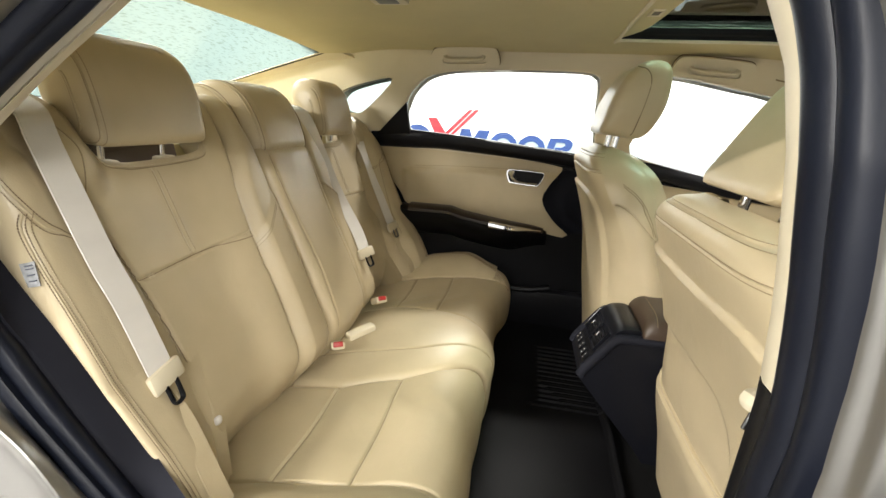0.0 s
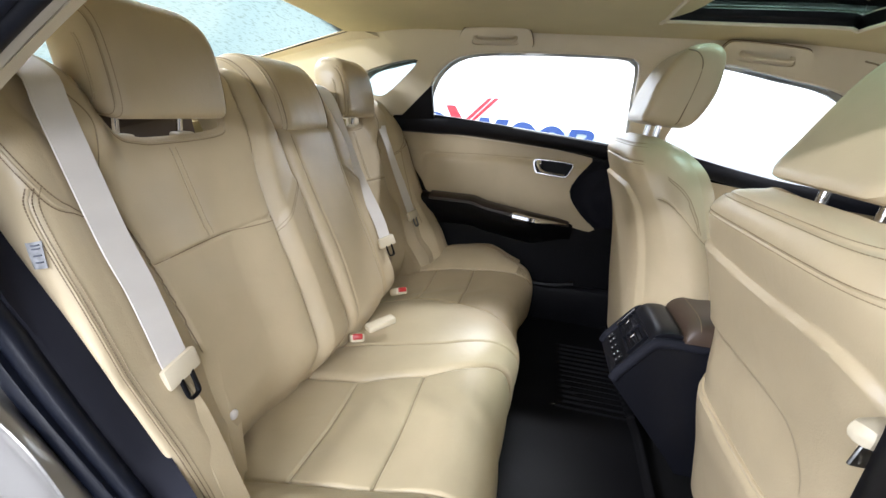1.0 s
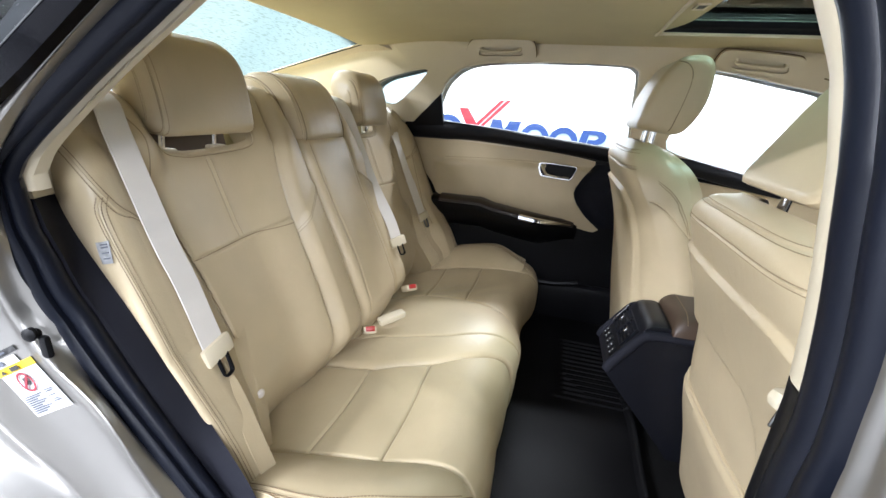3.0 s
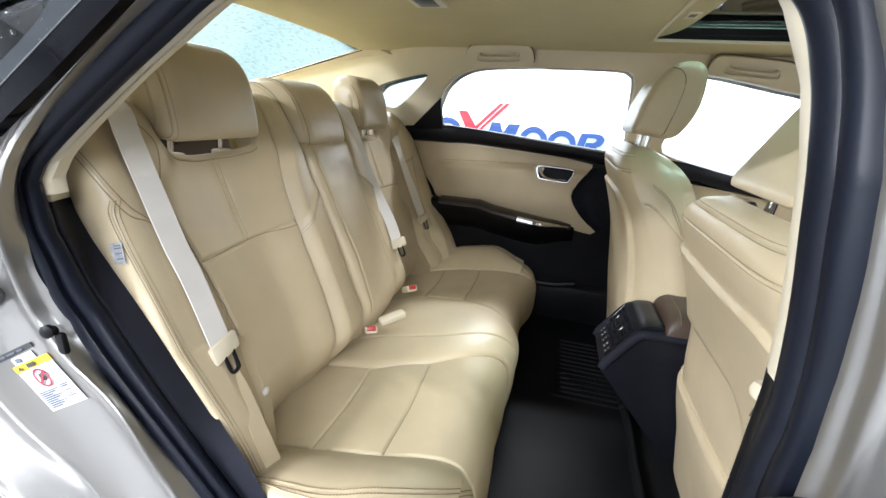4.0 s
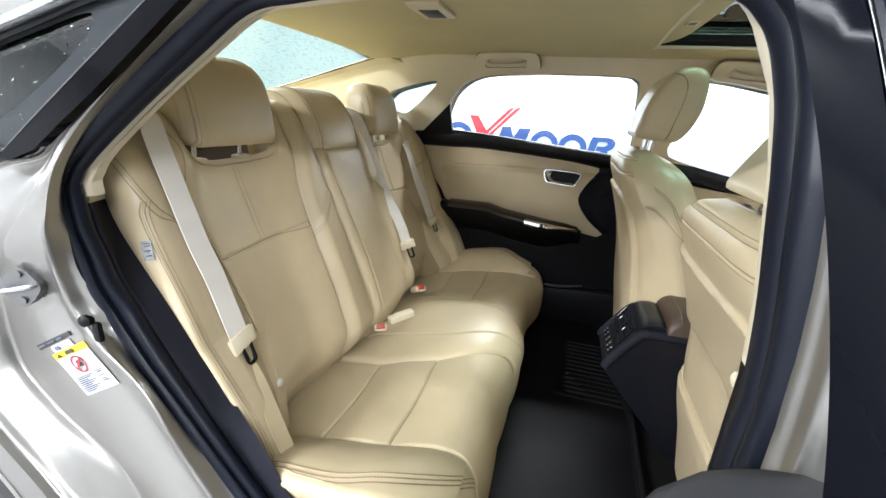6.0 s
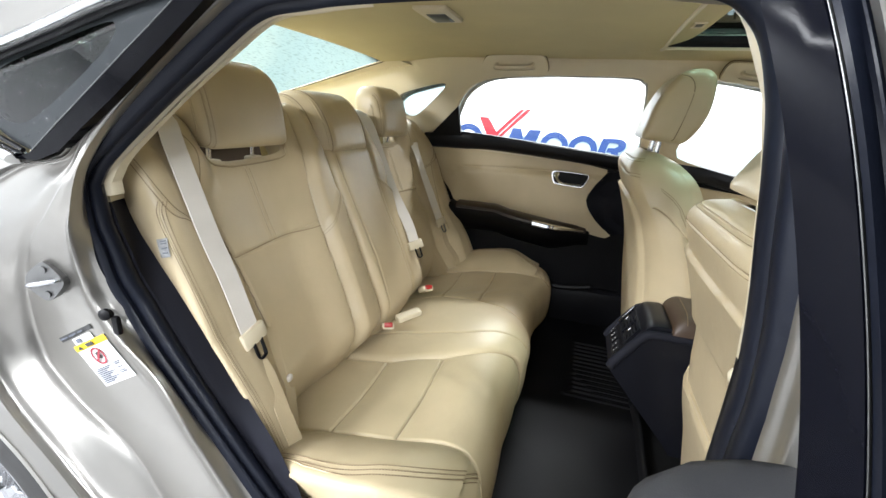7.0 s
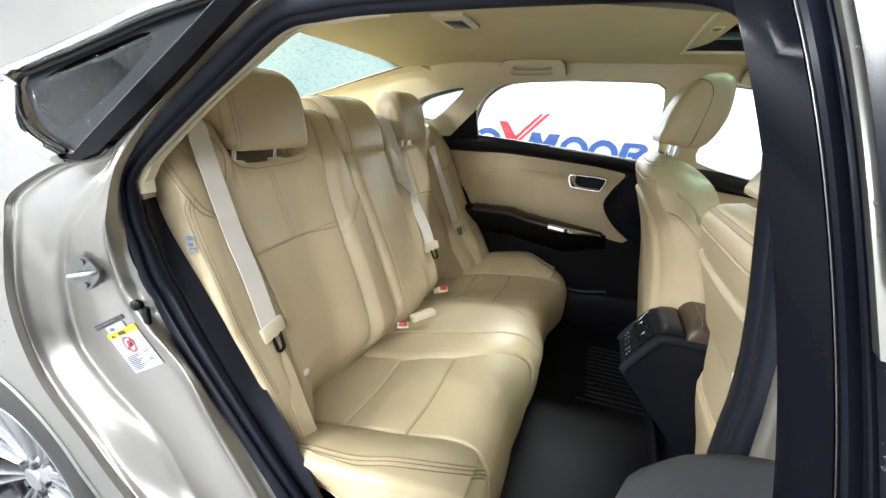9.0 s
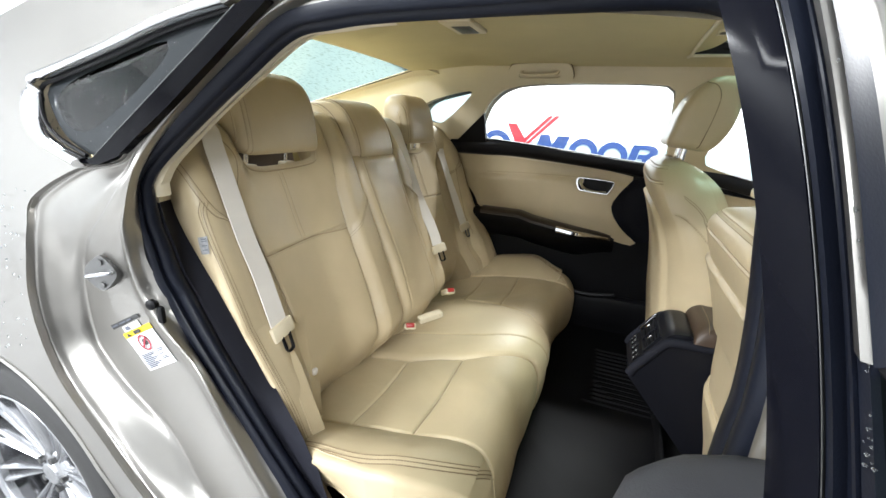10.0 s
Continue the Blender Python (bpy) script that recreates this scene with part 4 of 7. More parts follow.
def side_trim(side):
    """Pillars and roof rail with window holes; side +1 is the far side, -1 the near one."""
    if side > 0:
        loops = [[(-1.22, 1.03), (-0.60, 1.03), (-0.36, 1.06), (0.46, 1.02), (0.50, 0.95), (0.64, 0.95), (0.68, 1.0), (1.50, 0.93), (1.48, 1.20), (1.25, 1.40), (1.05, 1.425), (0.4, 1.432), (-0.25, 1.430), (-0.45, 1.41), (-0.60, 1.376), (-0.90, 1.30), (-1.22, 1.225)], FAR_REAR_WINDOW, FAR_FRONT_WINDOW, FAR_QUARTER]
        part("side_lining", panel(loops, lambda p, q: (p, y_trim(q), q), (0, 0.03, 0), 0.06), M_BEIGE, LINING, "beige pillar and roof rail trim")
        bm = bmesh.new()
        tube(bm, [(p[0], y_trim(p[1]) + 0.012, p[1]) for p in FAR_REAR_WINDOW], 0.004, 6, True, up=(0, 1, 0))
        part("window_seal", bm, M_BEIGE, LINING, "thin beige window edge")
        bm = bmesh.new()
        tube(bm, [(p[0], y_trim(p[1]) + 0.012, p[1]) for p in FAR_QUARTER], 0.0025, 6, True, up=(0, 1, 0))
        part("window_seal", bm, M_BLACK, LINING)
        for lp, m, lab in ((FAR_REAR_WINDOW, M_GLASS, "clear rear door window"), (FAR_FRONT_WINDOW, M_GLASS, "clear front door window"), (FAR_QUARTER, M_QUARTER, "pale green quarter window")):
            g = part("side_window", panel([lp], lambda p, q: (p, y_trim(q) + 0.035, q), (0, 0.004, 0)), m, LINING, lab, smooth=False)
            g.visible_shadow = False
    else:
        edge = rail([(-0.412, 1.038), (-0.410, 1.056), (-0.403, 1.079), (-0.378, 1.107), (-0.292, 1.182), (-0.209, 1.248), (-0.139, 1.299), (-0.076, 1.315), (0.01, 1.322), (0.23, 1.325), (0.40, 1.310)], 6)
        deep = rail([(-0.484, -0.655, 1.025), (-0.482, -0.655, 1.050), (-0.474, -0.656, 1.077), (-0.449, -0.656, 1.109), (-0.338, -0.656, 1.192), (-0.245, -0.650, 1.262), (-0.165, -0.636, 1.322), (-0.09, -0.615, 1.350), (0.01, -0.59, 1.362), (0.23, -0.59, 1.366), (0.40, -0.59, 1.362)], 6)
        rows = []
        for (x, z), d in zip(edge, deep):
            a = np.array((x, -y_inner(x, z) + 0.006, z))
            far = d + np.array((-0.10, 0.05, -0.02 + 0.05 * float(ramp_to(d[2], 1.06, 1.20))))
            rows.append(spline(np.array([a, a * 0.62 + d * 0.38 + np.array((0.004, -0.006, 0)), d, far]), 14))
        part("rear_pillar_trim", sheet(np.array(rows)), M_BEIGE, LINING, "beige rear pillar trim beside the door seal")
        part("side_lining", panel([[(-0.52, 1.03), (-0.56, 1.12), (-0.40, 1.23), (-0.30, 1.33), (-0.2, 1.40), (-0.6, 1.385), (-0.9, 1.31), (-1.2, 1.24), (-1.2, 1.03)]], lambda p, q: (p, -y_trim(q) - 0.045, q), (0, -0.02, 0), 0.06), M_BEIGE, LINING, "beige rear quarter trim")
        # centre pillar: cream above, black below
        prof = [(0.012, -0.028), (0.0, 0.0), (0.001, 0.020), (0.006, 0.034), (0.04, 0.044), (0.15, 0.06)]

        def pillar(z0, z1, cut):
            r = []
            for z in np.linspace(z0, z1, 30):
                x0 = float(np.interp(z, [0.33, 0.95, 1.02, 1.10, 1.16, 1.23, 1.30, 1.36], [0.464, 0.466, 0.462, 0.453, 0.447, 0.437, 0.410, 0.36]))
                r.append([(x0 + dx, -y_inner(x0, z) + dy, z + (cut * (dy - 0.0) if z == z1 or z == z0 else 0)) for dx, dy in prof])
            return sheet(np.array(r), (0.02, 0.0, 0))
        part("pillar_trim", pillar(0.967, 1.345, 0), M_BEIGE, LINING, "cream upper centre pillar trim")
        part("pillar_trim", pillar(0.33, 0.965, 0), M_SATIN, LINING, "black lower centre pillar trim")


def rear_glass():
    ys = np.linspace(-1, 1, 17)
    pts = np.array([[(-0.518 - 0.67 * k - 0.03 * (1 - v * v), v * (0.516 + 0.080 * k), 1.401 - 0.165 * k + 0.035 * (1 - v * v)) for v in ys] for k in np.linspace(0, 1.5, 13)])
    g = part("rear_window", sheet(pts), M_REARGLASS, LINING, "sloping rear window covered with water drops")
    g.visible_shadow = False
    edge = np.concatenate([pts[:, -1], pts[-1, ::-1], pts[::-1, 0], pts[0]])
    part("black_edge", tube(bmesh.new(), edge, 0.004, 6, True), M_BLACK, g, "black glass edge")
    # rear pillars inside, between the side trim and the rear glass
    for s in (1, -1):
        a = np.array([(x, s * (y_trim(z) + (0 if s > 0 else 0.02)), z) for x, z in ((-0.45, 1.385), (-0.60, 1.372), (-0.90, 1.30), (-1.22, 1.225), (-1.55, 1.14))])
        b = np.array([(-0.532, s * 0.505, 1.398), (-0.73, s * 0.531, 1.349), (-0.93, s * 0.557, 1.298), (-1.19, s * 0.590, 1.234), (-1.52, s * 0.635, 1.150)])
        rows = np.array([spline(np.array([p, (p + q) / 2 + np.array((0, 0, 0.006)), q]), 7) for p, q in zip(a, b)])
        part("rear_pillar_trim", sheet(rows, (0, s * 0.01, 0.012)), M_BEIGE, LINING, "beige rear pillar trim")
    shelf = np.array([[(x, v * (0.60 + 0.06 * (x < -0.6)), 1.085 + 0.07 * float(ramp_to(-x, 0.7, 1.5))) for v in np.linspace(-1, 1, 11)] for x in np.linspace(-1.52, -0.59, 12)])
    part("parcel_shelf", sheet(shelf, (0, 0, -0.03)), M_LINER, LINING, "beige fabric parcel shelf")
    for s in (1, -1):
        a = np.linspace(0, 2 * np.pi, 32, endpoint=False)
        rows = np.array([[(-0.72 + 0.10 * r * math.cos(t), s * 0.45 + 0.075 * r * math.sin(t), 1.094 + 0.02 * (1 - r * r)) for r in np.linspace(0.02, 1, 8)] for t in a])
        bm = bmesh.new()
        add_grid(bm, rows, True)
        part("speaker_grille", bm, M_BEIGE, LINING, "oval beige loudspeaker grille")


def grab_handle(x0, x1, y, z, drop):
    """A folded handle: a rounded surround with a sunk bar inside, standing off the roof rail."""
    t = thing("grab_handle", ((x0 + x1) / 2, y, z), "beige folding grab handle on the roof rail", "grab handle", "grab handles")
    up, out = Vector((0, -0.37, 0.93)), Vector((0, -0.93, -0.37))
    cx, hw, hh = (x0 + x1) / 2, (x1 - x0) / 2, 0.034
    put = lambda h: (lambda p, q: tuple(Vector((cx + p, y, z - drop * p / hw)) + up * q + out * h))
    shape = lambda w, h, low: [tuple(p) for p in spline([(-w, -h * low), (-w, 0.0), (-w + 0.012, h * 0.75), (-w + 0.035, h), (0.0, h * 1.06), (w - 0.035, h), (w - 0.012, h * 0.75), (w, 0.0), (w, -h * low), (w - 0.03, -h * low - 0.004), (0.0, -h * low - 0.004), (-w + 0.03, -h * low - 0.004)], 80, True)]
    slot = shape(hw * 0.62, 0.015, 1.0)
    part("surround", panel([shape(hw, hh, 0.75), slot], put(0.010), tuple(out * -0.020)), M_BEIGE, t)
    # slightly larger dark plate; its colour gives the shadow round the surround
    part("shadow_gap", panel([shape(hw + 0.0025, hh + 0.003, 0.7)], put(-0.004), tuple(out * -0.003)), M_SEAM, t, "dark plate standing in for the shadow gap round the handle")
    part("recess", panel([shape(hw * 0.64, 0.017, 1.0)], put(-0.0005), tuple(out * -0.002)), M_BEIGE, t)
    part("grip", tube(bmesh.new(), spline([put(0.004)(-hw * 0.56, 0.010), put(0.012)(-hw * 0.50, -0.002), put(0.014)(0.0, -0.004), put(0.012)(hw * 0.50, -0.002), put(0.004)(hw * 0.56, 0.010)], 40), 0.0075, 10, flat=0.8), M_BEIGE, t)


headliner()
side_trim(1)
side_trim(-1)
rear_glass()
grab_handle(-0.137, 0.112, 0.545, 1.392, -0.003)
grab_handle(0.69, 0.945, 0.553, 1.374, 0.010)


def floor_and_sill():
    part("carpet", sheet(np.array([[(x, y, 0.292 + 0.018 * math.exp(-(y / 0.12) ** 2)) for y in np.linspace(-0.74, 0.74, 41)] for x in np.linspace(-0.30, 1.5, 19)]), (0, 0, -0.03)), M_CARPET, LINING, "black carpet")
    # ribbed rubber mat on each side and across the tunnel
    xs = np.linspace(0.10, 0.565, 70)
    ys = np.linspace(-0.70, 0.70, 281)
    X, Y = np.meshgrid(xs, ys, indexing="ij")
    Z = 0.309 + 0.022 * np.exp(-(Y / 0.12) ** 2)
    ribs = 0.006 * (np.sin(Y * 2 * np.pi / 0.030) > 0.1) * (X > 0.36) * (X < 0.545) * (np.abs(Y - 0.31) < 0.205)
    ribs = ribs + 0.005 * (np.abs(Y - 0.095) < 0.006) * (X > 0.33)
    rim = 0.014 * ramp_to(X, 0.545, 0.556)
    m = mesh_object("floor_mat", sheet(np.stack([X, Y, Z + ribs + rim], -1), (0, 0, -0.015)), M_MAT)
    tagged(m, "black ribbed rubber floor mat over the carpet", "floor mat")
    # black side panel between the seal and the seat
    a = rail([(-0.412, 1.037), (-0.408, 1.00), (-0.402, 0.895), (-0.345, 0.786), (-0.265, 0.668), (-0.165, 0.533), (-0.07, 0.425), (0.05, 0.35)], 6)
    b = rail([(-0.486, 1.024), (-0.474, 0.995), (-0.448, 0.962), (-0.374, 0.855), (-0.276, 0.708), (-0.135, 0.585), (-0.092, 0.507), (0.00, 0.36)], 6)
    b_y = [0.645, 0.650, 0.654, 0.656, 0.658, 0.704, 0.712, 0.712]
    rows = []
    for i, (p, q) in enumerate(zip(a, b)):
        yb = float(np.interp(i / 6, range(8), b_y))
        away = np.array((p[0] - 0.15, p[1] - 0.95))
        away = 0.022 * away / np.linalg.norm(away)
        rows.append([(p[0] + away[0], -(y_inner(*p) + 0.010), p[1] + away[1])] + [(p[0] * (1 - k) + q[0] * k, -(y_inner(*p) - 0.006) * (1 - k) - yb * k - 0.006 * math.sin(math.pi * k), p[1] * (1 - k) + q[1] * k) for k in np.linspace(0, 1, 9)])
    rows = np.array(rows)
    part("side_panel", sheet(rows), M_PANEL, LINING, "black plastic panel beside the seat")
    part("scuff_plate", sheet(np.array([[(x, y, 0.378 - 0.02 * k) for x in np.linspace(0.05, 0.46, 9)] for k, y in enumerate((-0.74, -0.70, -0.66))]), (0, 0, -0.02)), M_BLACK, LINING, "black sill plate")


floor_and_sill()


# ---------------------------------------------------------------- far rear door
def far_door():
    d = thing("door", (0.1, 0.75, 0.6), "closed far rear door with cream panel, black armrest and chrome handle", "car door")
    # black carrier
    body = [(-0.44, 1.08), (-0.40, 1.10), (-0.27, 1.122), (0.10, 1.094), (0.50, 1.058), (0.60, 1.03), (0.60, 0.26), (-0.30, 0.26), (-0.30, 0.60)]
    part("door_body", panel([body], lambda p, q: (p, 0.742, q), (0, 0.05, 0)), M_BLACK, d, "black plastic door carrier")
    # soft belt strip with a rolled top
    top = spline([(-0.42, 1.118), (-0.256, 1.128), (0.10, 1.102), (0.43, 1.071), (0.60, 1.052)], 40)
    low = spline([(-0.44, 1.050), (-0.25, 1.052), (-0.07, 1.052), (0.286, 1.028), (0.60, 0.99)], 40)
    prof = [(0.0, 0.745), (0.0, 0.698), (0.12, 0.690), (0.5, 0.690), (0.88, 0.704), (1.0, 0.720), (1.0, 0.745)]
    rows = np.array([[(a[0] * (1 - k) + b[0] * k, y, a[1] * (1 - k) + b[1] * k) for k, y in prof] for a, b in zip(top, low)])
    part("belt_strip", sheet(rows), M_SATIN, d, "soft black belt strip")
    part("corner_cover", panel([[(-0.40, 1.10), (-0.252, 1.235), (-0.248, 1.112)]], lambda p, q: (p, y_trim(q) - 0.012, q), (0, 0.02, 0)), M_BLACK, d, "black triangular corner cover")
    # cream panel, padded, with a pressed line
    out = spline([(-0.425, 1.046), (-0.25, 1.050), (-0.07, 1.050), (0.15, 1.040), (0.286, 1.026), (0.385, 1.011), (0.398, 1.000), (0.36, 0.945), (0.325, 0.885), (0.35, 0.82), (0.42, 0.755), (0.448, 0.727), (0.42, 0.718), (0.319, 0.735), (0.12, 0.765), (-0.059, 0.795), (-0.241, 0.800), (-0.30, 0.86)], 80, True)

    def cream(p, q):
        line = 0.978 + 0.03 * (p + 0.07) * (p < -0.07) + 0.02 * (p + 0.07)
        puff = 0.012 * ramp_to(line - q, 0.0, 0.02) * ramp_to(p, -0.30, -0.27)
        groove = 0.003 * math.exp(-((q - line) / 0.004) ** 2)
        return (p, 0.728 - puff + groove, q)
    part("cream_panel", panel([[tuple(p) for p in out]], cream, (0, 0.02, 0), 0.011), M_LEATHER, d, "cream leather upper panel")
    bm = bmesh.new()
    stitches(bm, [(p, 0.7255, 0.986 + 0.03 * (p + 0.07) * (p < -0.07) + 0.02 * (p + 0.07)) for p in np.linspace(-0.24, 0.17, 60)])
    part("stitching", bm, M_THREAD, d)
    # black pull recess at the front edge
    rim = spline([(0.395, 1.0, 0.722), (0.345, 0.93, 0.705), (0.330, 0.87, 0.700), (0.37, 0.80, 0.705), (0.44, 0.735, 0.72)], 30)
    rows = np.array([[(x + k * 0.16, y + 0.030 * math.sin(math.pi * min(1, k * 1.3)) - 0.02 * k, z) for k in np.linspace(0, 1, 8)] for x, z, y in rim])
    part("grip_recess", sheet(rows, (0, 0.02, 0)), M_PANEL, d, "black curved front grip")
    # armrest
    ax = np.linspace(-0.30, 0.36, 34)
    prof = [(0.735, 0.0), (0.700, 0.004), (0.668, 0.0), (0.655, -0.012), (0.655, -0.030), (0.668, -0.060), (0.700, -0.10), (0.735, -0.13)]
    rows = []
    for x in ax:
        zt = float(np.interp(x, [-0.30, -0.06, 0.0, 0.12, 0.36], [0.806, 0.806, 0.790, 0.772, 0.742]))
        taper = 1 - 0.75 * float(ramp_to(x, 0.18, 0.365))
        rows.append([(x, 0.735 - (0.735 - y) * taper, zt + dz * (0.4 + 0.6 * taper)) for y, dz in prof])
    part("armrest", sheet(np.array(rows), (0, 0.02, 0)), M_BLACK, d, "black armrest")
    rows = []
    for x in np.linspace(-0.24, 0.345, 30):
        zt = float(np.interp(x, [-0.30, -0.06, 0.0, 0.12, 0.36], [0.810, 0.810, 0.793, 0.775, 0.744]))
        taper = 1 - 0.75 * float(ramp_to(x, 0.18, 0.365))
        rows.append([(x, 0.735 - (0.735 - y) * taper, zt + dz) for y, dz in ((0.735, 0.004), (0.70, 0.009), (0.664, 0.004), (0.650, -0.008), (0.650, -0.018))])
    part("wood_strip", sheet(np.array(rows), (0, 0.01, -0.004)), M_WOOD, d, "dark brown glossy strip")
    rows = []
    for k, x in enumerate(np.linspace(0.115, 0.335, 18)):
        zt = float(np.interp(x, [0.12, 0.36], [0.772, 0.742]))
        taper = 1 - 0.75 * float(ramp_to(x, 0.18, 0.365))
        w = 1 - 0.7 * float(ramp_to(x, 0.2, 0.335))
        rows.append([(x, 0.735 - (0.735 - 0.648) * taper - 0.004 * w - dy, zt - 0.004 + dz * w) for dz, dy in ((0.006, -0.006), (0.0, 0.002), (-0.012, 0.003), (-0.020, -0.004))])
    part("chrome_accent", sheet(np.array(rows), (0, 0.006, 0)), M_CHROME, d, "bright chrome accent")
    # handle: chrome frame, dark cup, chrome lever
    fr = [tuple(p) for p in spline([(0.170, 0.986), (0.22, 0.990), (0.310, 0.985), (0.322, 0.975), (0.305, 0.935), (0.290, 0.928), (0.20, 0.934), (0.178, 0.942)], 48, True)]
    ins = [(0.249 + (p - 0.247) * 0.95, 0.959 + (q - 0.958) * 0.90) for p, q in fr]
    h = part("handle", panel([fr, ins], lambda p, q: (p, 0.704, q), (0, 0.022, 0)), M_SOFTCHROME, d, "chrome handle frame")
    part("cup", panel([ins], lambda p, q: (p, 0.7135, q), (0, 0.012, 0)), M_BLACK, h, "black handle cup")
    bm = bmesh.new()
    tube(bm, spline([(0.190, 0.706, 0.984), (0.192, 0.699, 0.966), (0.206, 0.695, 0.948), (0.236, 0.696, 0.941), (0.296, 0.702, 0.939)], 24), [0.0125] * 9 + [0.010] * 6 + [0.006] * 9, 10, flat=0.6)
    part("lever", bm, M_SOFTCHROME, h, "chrome lever")
    # lower pocket and speaker ridge
    bm = bmesh.new()
    tube(bm, spline([(0.0, 0.715, 0.50), (0.12, 0.69, 0.485), (0.28, 0.68, 0.475), (0.40, 0.69, 0.49)], 24), 0.014, 8)
    part("map_pocket", bm, M_BLACK, d, "black map pocket edge")
    bm = bmesh.new()
    rbox(bm, (0.15, 0.725, 0.37), (0.9, 0.07, 0.20), 0.03)
    part("lower_panel", bm, M_BLACK, d)
    # front door, far side
    f = thing("door", (0.95, 0.75, 0.6), "closed far front door with cream panel and black belt strip", "car door")
    part("door_body", panel([[(0.56, 1.045), (1.45, 0.95), (1.5, 0.35), (0.56, 0.35)]], lambda p, q: (p, 0.750, q), (0, 0.04, 0)), M_BLACK, f)
    part("cream_panel", panel([[(0.62, 0.985), (1.40, 0.90), (1.40, 0.72), (0.62, 0.76)]], lambda p, q: (p, 0.735, q), (0, 0.02, 0)), M_LEATHER, f, "cream upper panel")
    top = spline([(0.56, 1.085), (0.66, 1.070), (1.02, 1.0), (1.45, 0.955)], 24)
    rows = np.array([[(a[0], y, a[1] - dz) for dz, y in ((0, 0.75), (0.004, 0.72), (0.03, 0.712), (0.06, 0.72), (0.064, 0.75))] for a in top])
    part("belt_strip", sheet(rows), M_SATIN, f)


far_door()


# ---------------------------------------------------------------- rear seat
class Pad:
    """A padded surface on a spine (p, z) across y: at(y, s) gives the point, with its own relief."""

    def __init__(self, spine, relief, length=None):
        self.p = spline(spine, 160)
        t = np.gradient(self.p, axis=0)
        t /= np.linalg.norm(t, axis=1)[:, None]
        self.n = np.stack([t[:, 1], -t[:, 0]], 1)
        self.relief = relief
        self.s = np.linspace(0, 1, 160)

    def at(self, y, s, lift=0.0):
        y, s = np.broadcast_arrays(np.asarray(y, float), np.asarray(s, float))
        x0, z0 = np.interp(s, self.s, self.p[:, 0]), np.interp(s, self.s, self.p[:, 1])
        nx, nz = np.interp(s, self.s, self.n[:, 0]), np.interp(s, self.s, self.n[:, 1])
        d = self.relief(y, s, z0, x0) + lift
        return np.stack([x0 + nx * d, y, z0 + nz * d], -1)

    def s_of_z(self, z):
        return np.interp(z, self.p[:, 1], self.s)


def rounded(v, lo, hi, r):
    """How far a rounded edge falls back near lo and hi."""
    e = np.maximum(np.maximum(lo + r - v, v - (hi - r)), 0)
    e = np.minimum(e, r * 0.999)
    return -(r - np.sqrt(r * r - e * e))


def dense(lo, hi, r, n):
    """Even steps with more near the two ends."""
    k = np.linspace(0, 1, n)
    w = 0.5 - 0.5 * np.cos(np.pi * k)
    return lo + (hi - lo) * (0.55 * k + 0.45 * w)


REAR = thing("rear_seat", (0, 0, 0.3), "cream leather rear bench seat with three places", "car seat")
# middle line of the backrest's face, (x, z), and of the flank where it meets the side panel
BACK_SPINE = [(-0.350, 0.43), (-0.318, 0.49), (-0.296, 0.535), (-0.288, 0.575), (-0.290, 0.615), (-0.307, 0.66), (-0.345, 0.76), (-0.394, 0.888), (-0.425, 0.97), (-0.460, 1.06), (-0.500, 1.13), (-0.540, 1.20), (-0.58, 1.26)]
FLANK_Z = [0.43, 0.47, 0.515, 0.60, 0.735, 0.87, 0.972, 1.03, 1.08, 1.12, 1.20]
FLANK_X = [-0.105, -0.130, -0.158, -0.211, -0.294, -0.384, -0.458, -0.496, -0.525, -0.550, -0.61]
SPINE_FINE = spline(BACK_SPINE, 200)
spine_x = lambda z: np.interp(z, SPINE_FINE[:, 1], SPINE_FINE[:, 0])
crest = lambda z: np.maximum(0.040 - 0.030 * ramp_to(z, 1.07, 1.17), np.interp(z, FLANK_Z, FLANK_X) + 0.006 - spine_x(z))
INNER_FINE = spline([(0.5, 0.262), (0.60, 0.248), (0.70, 0.238), (0.86, 0.238), (0.98, 0.228), (1.07, 0.204), (1.17, 0.184)], 120)
inner_seam = lambda z: np.interp(z, INNER_FINE[:, 0], INNER_FINE[:, 1])
OUTER_SEAM = lambda z: 0.509 + 0.45 * (z - 0.71) ** 2
IN_Y, CREST_Y = 0.121, 0.622
cross_z = lambda y: 0.882 + 0.042 * (0.51 - y)
DIAMOND = ((0.126, 0.970), (0.165, 0.938), (0.205, 0.902), (0.244, 0.858))


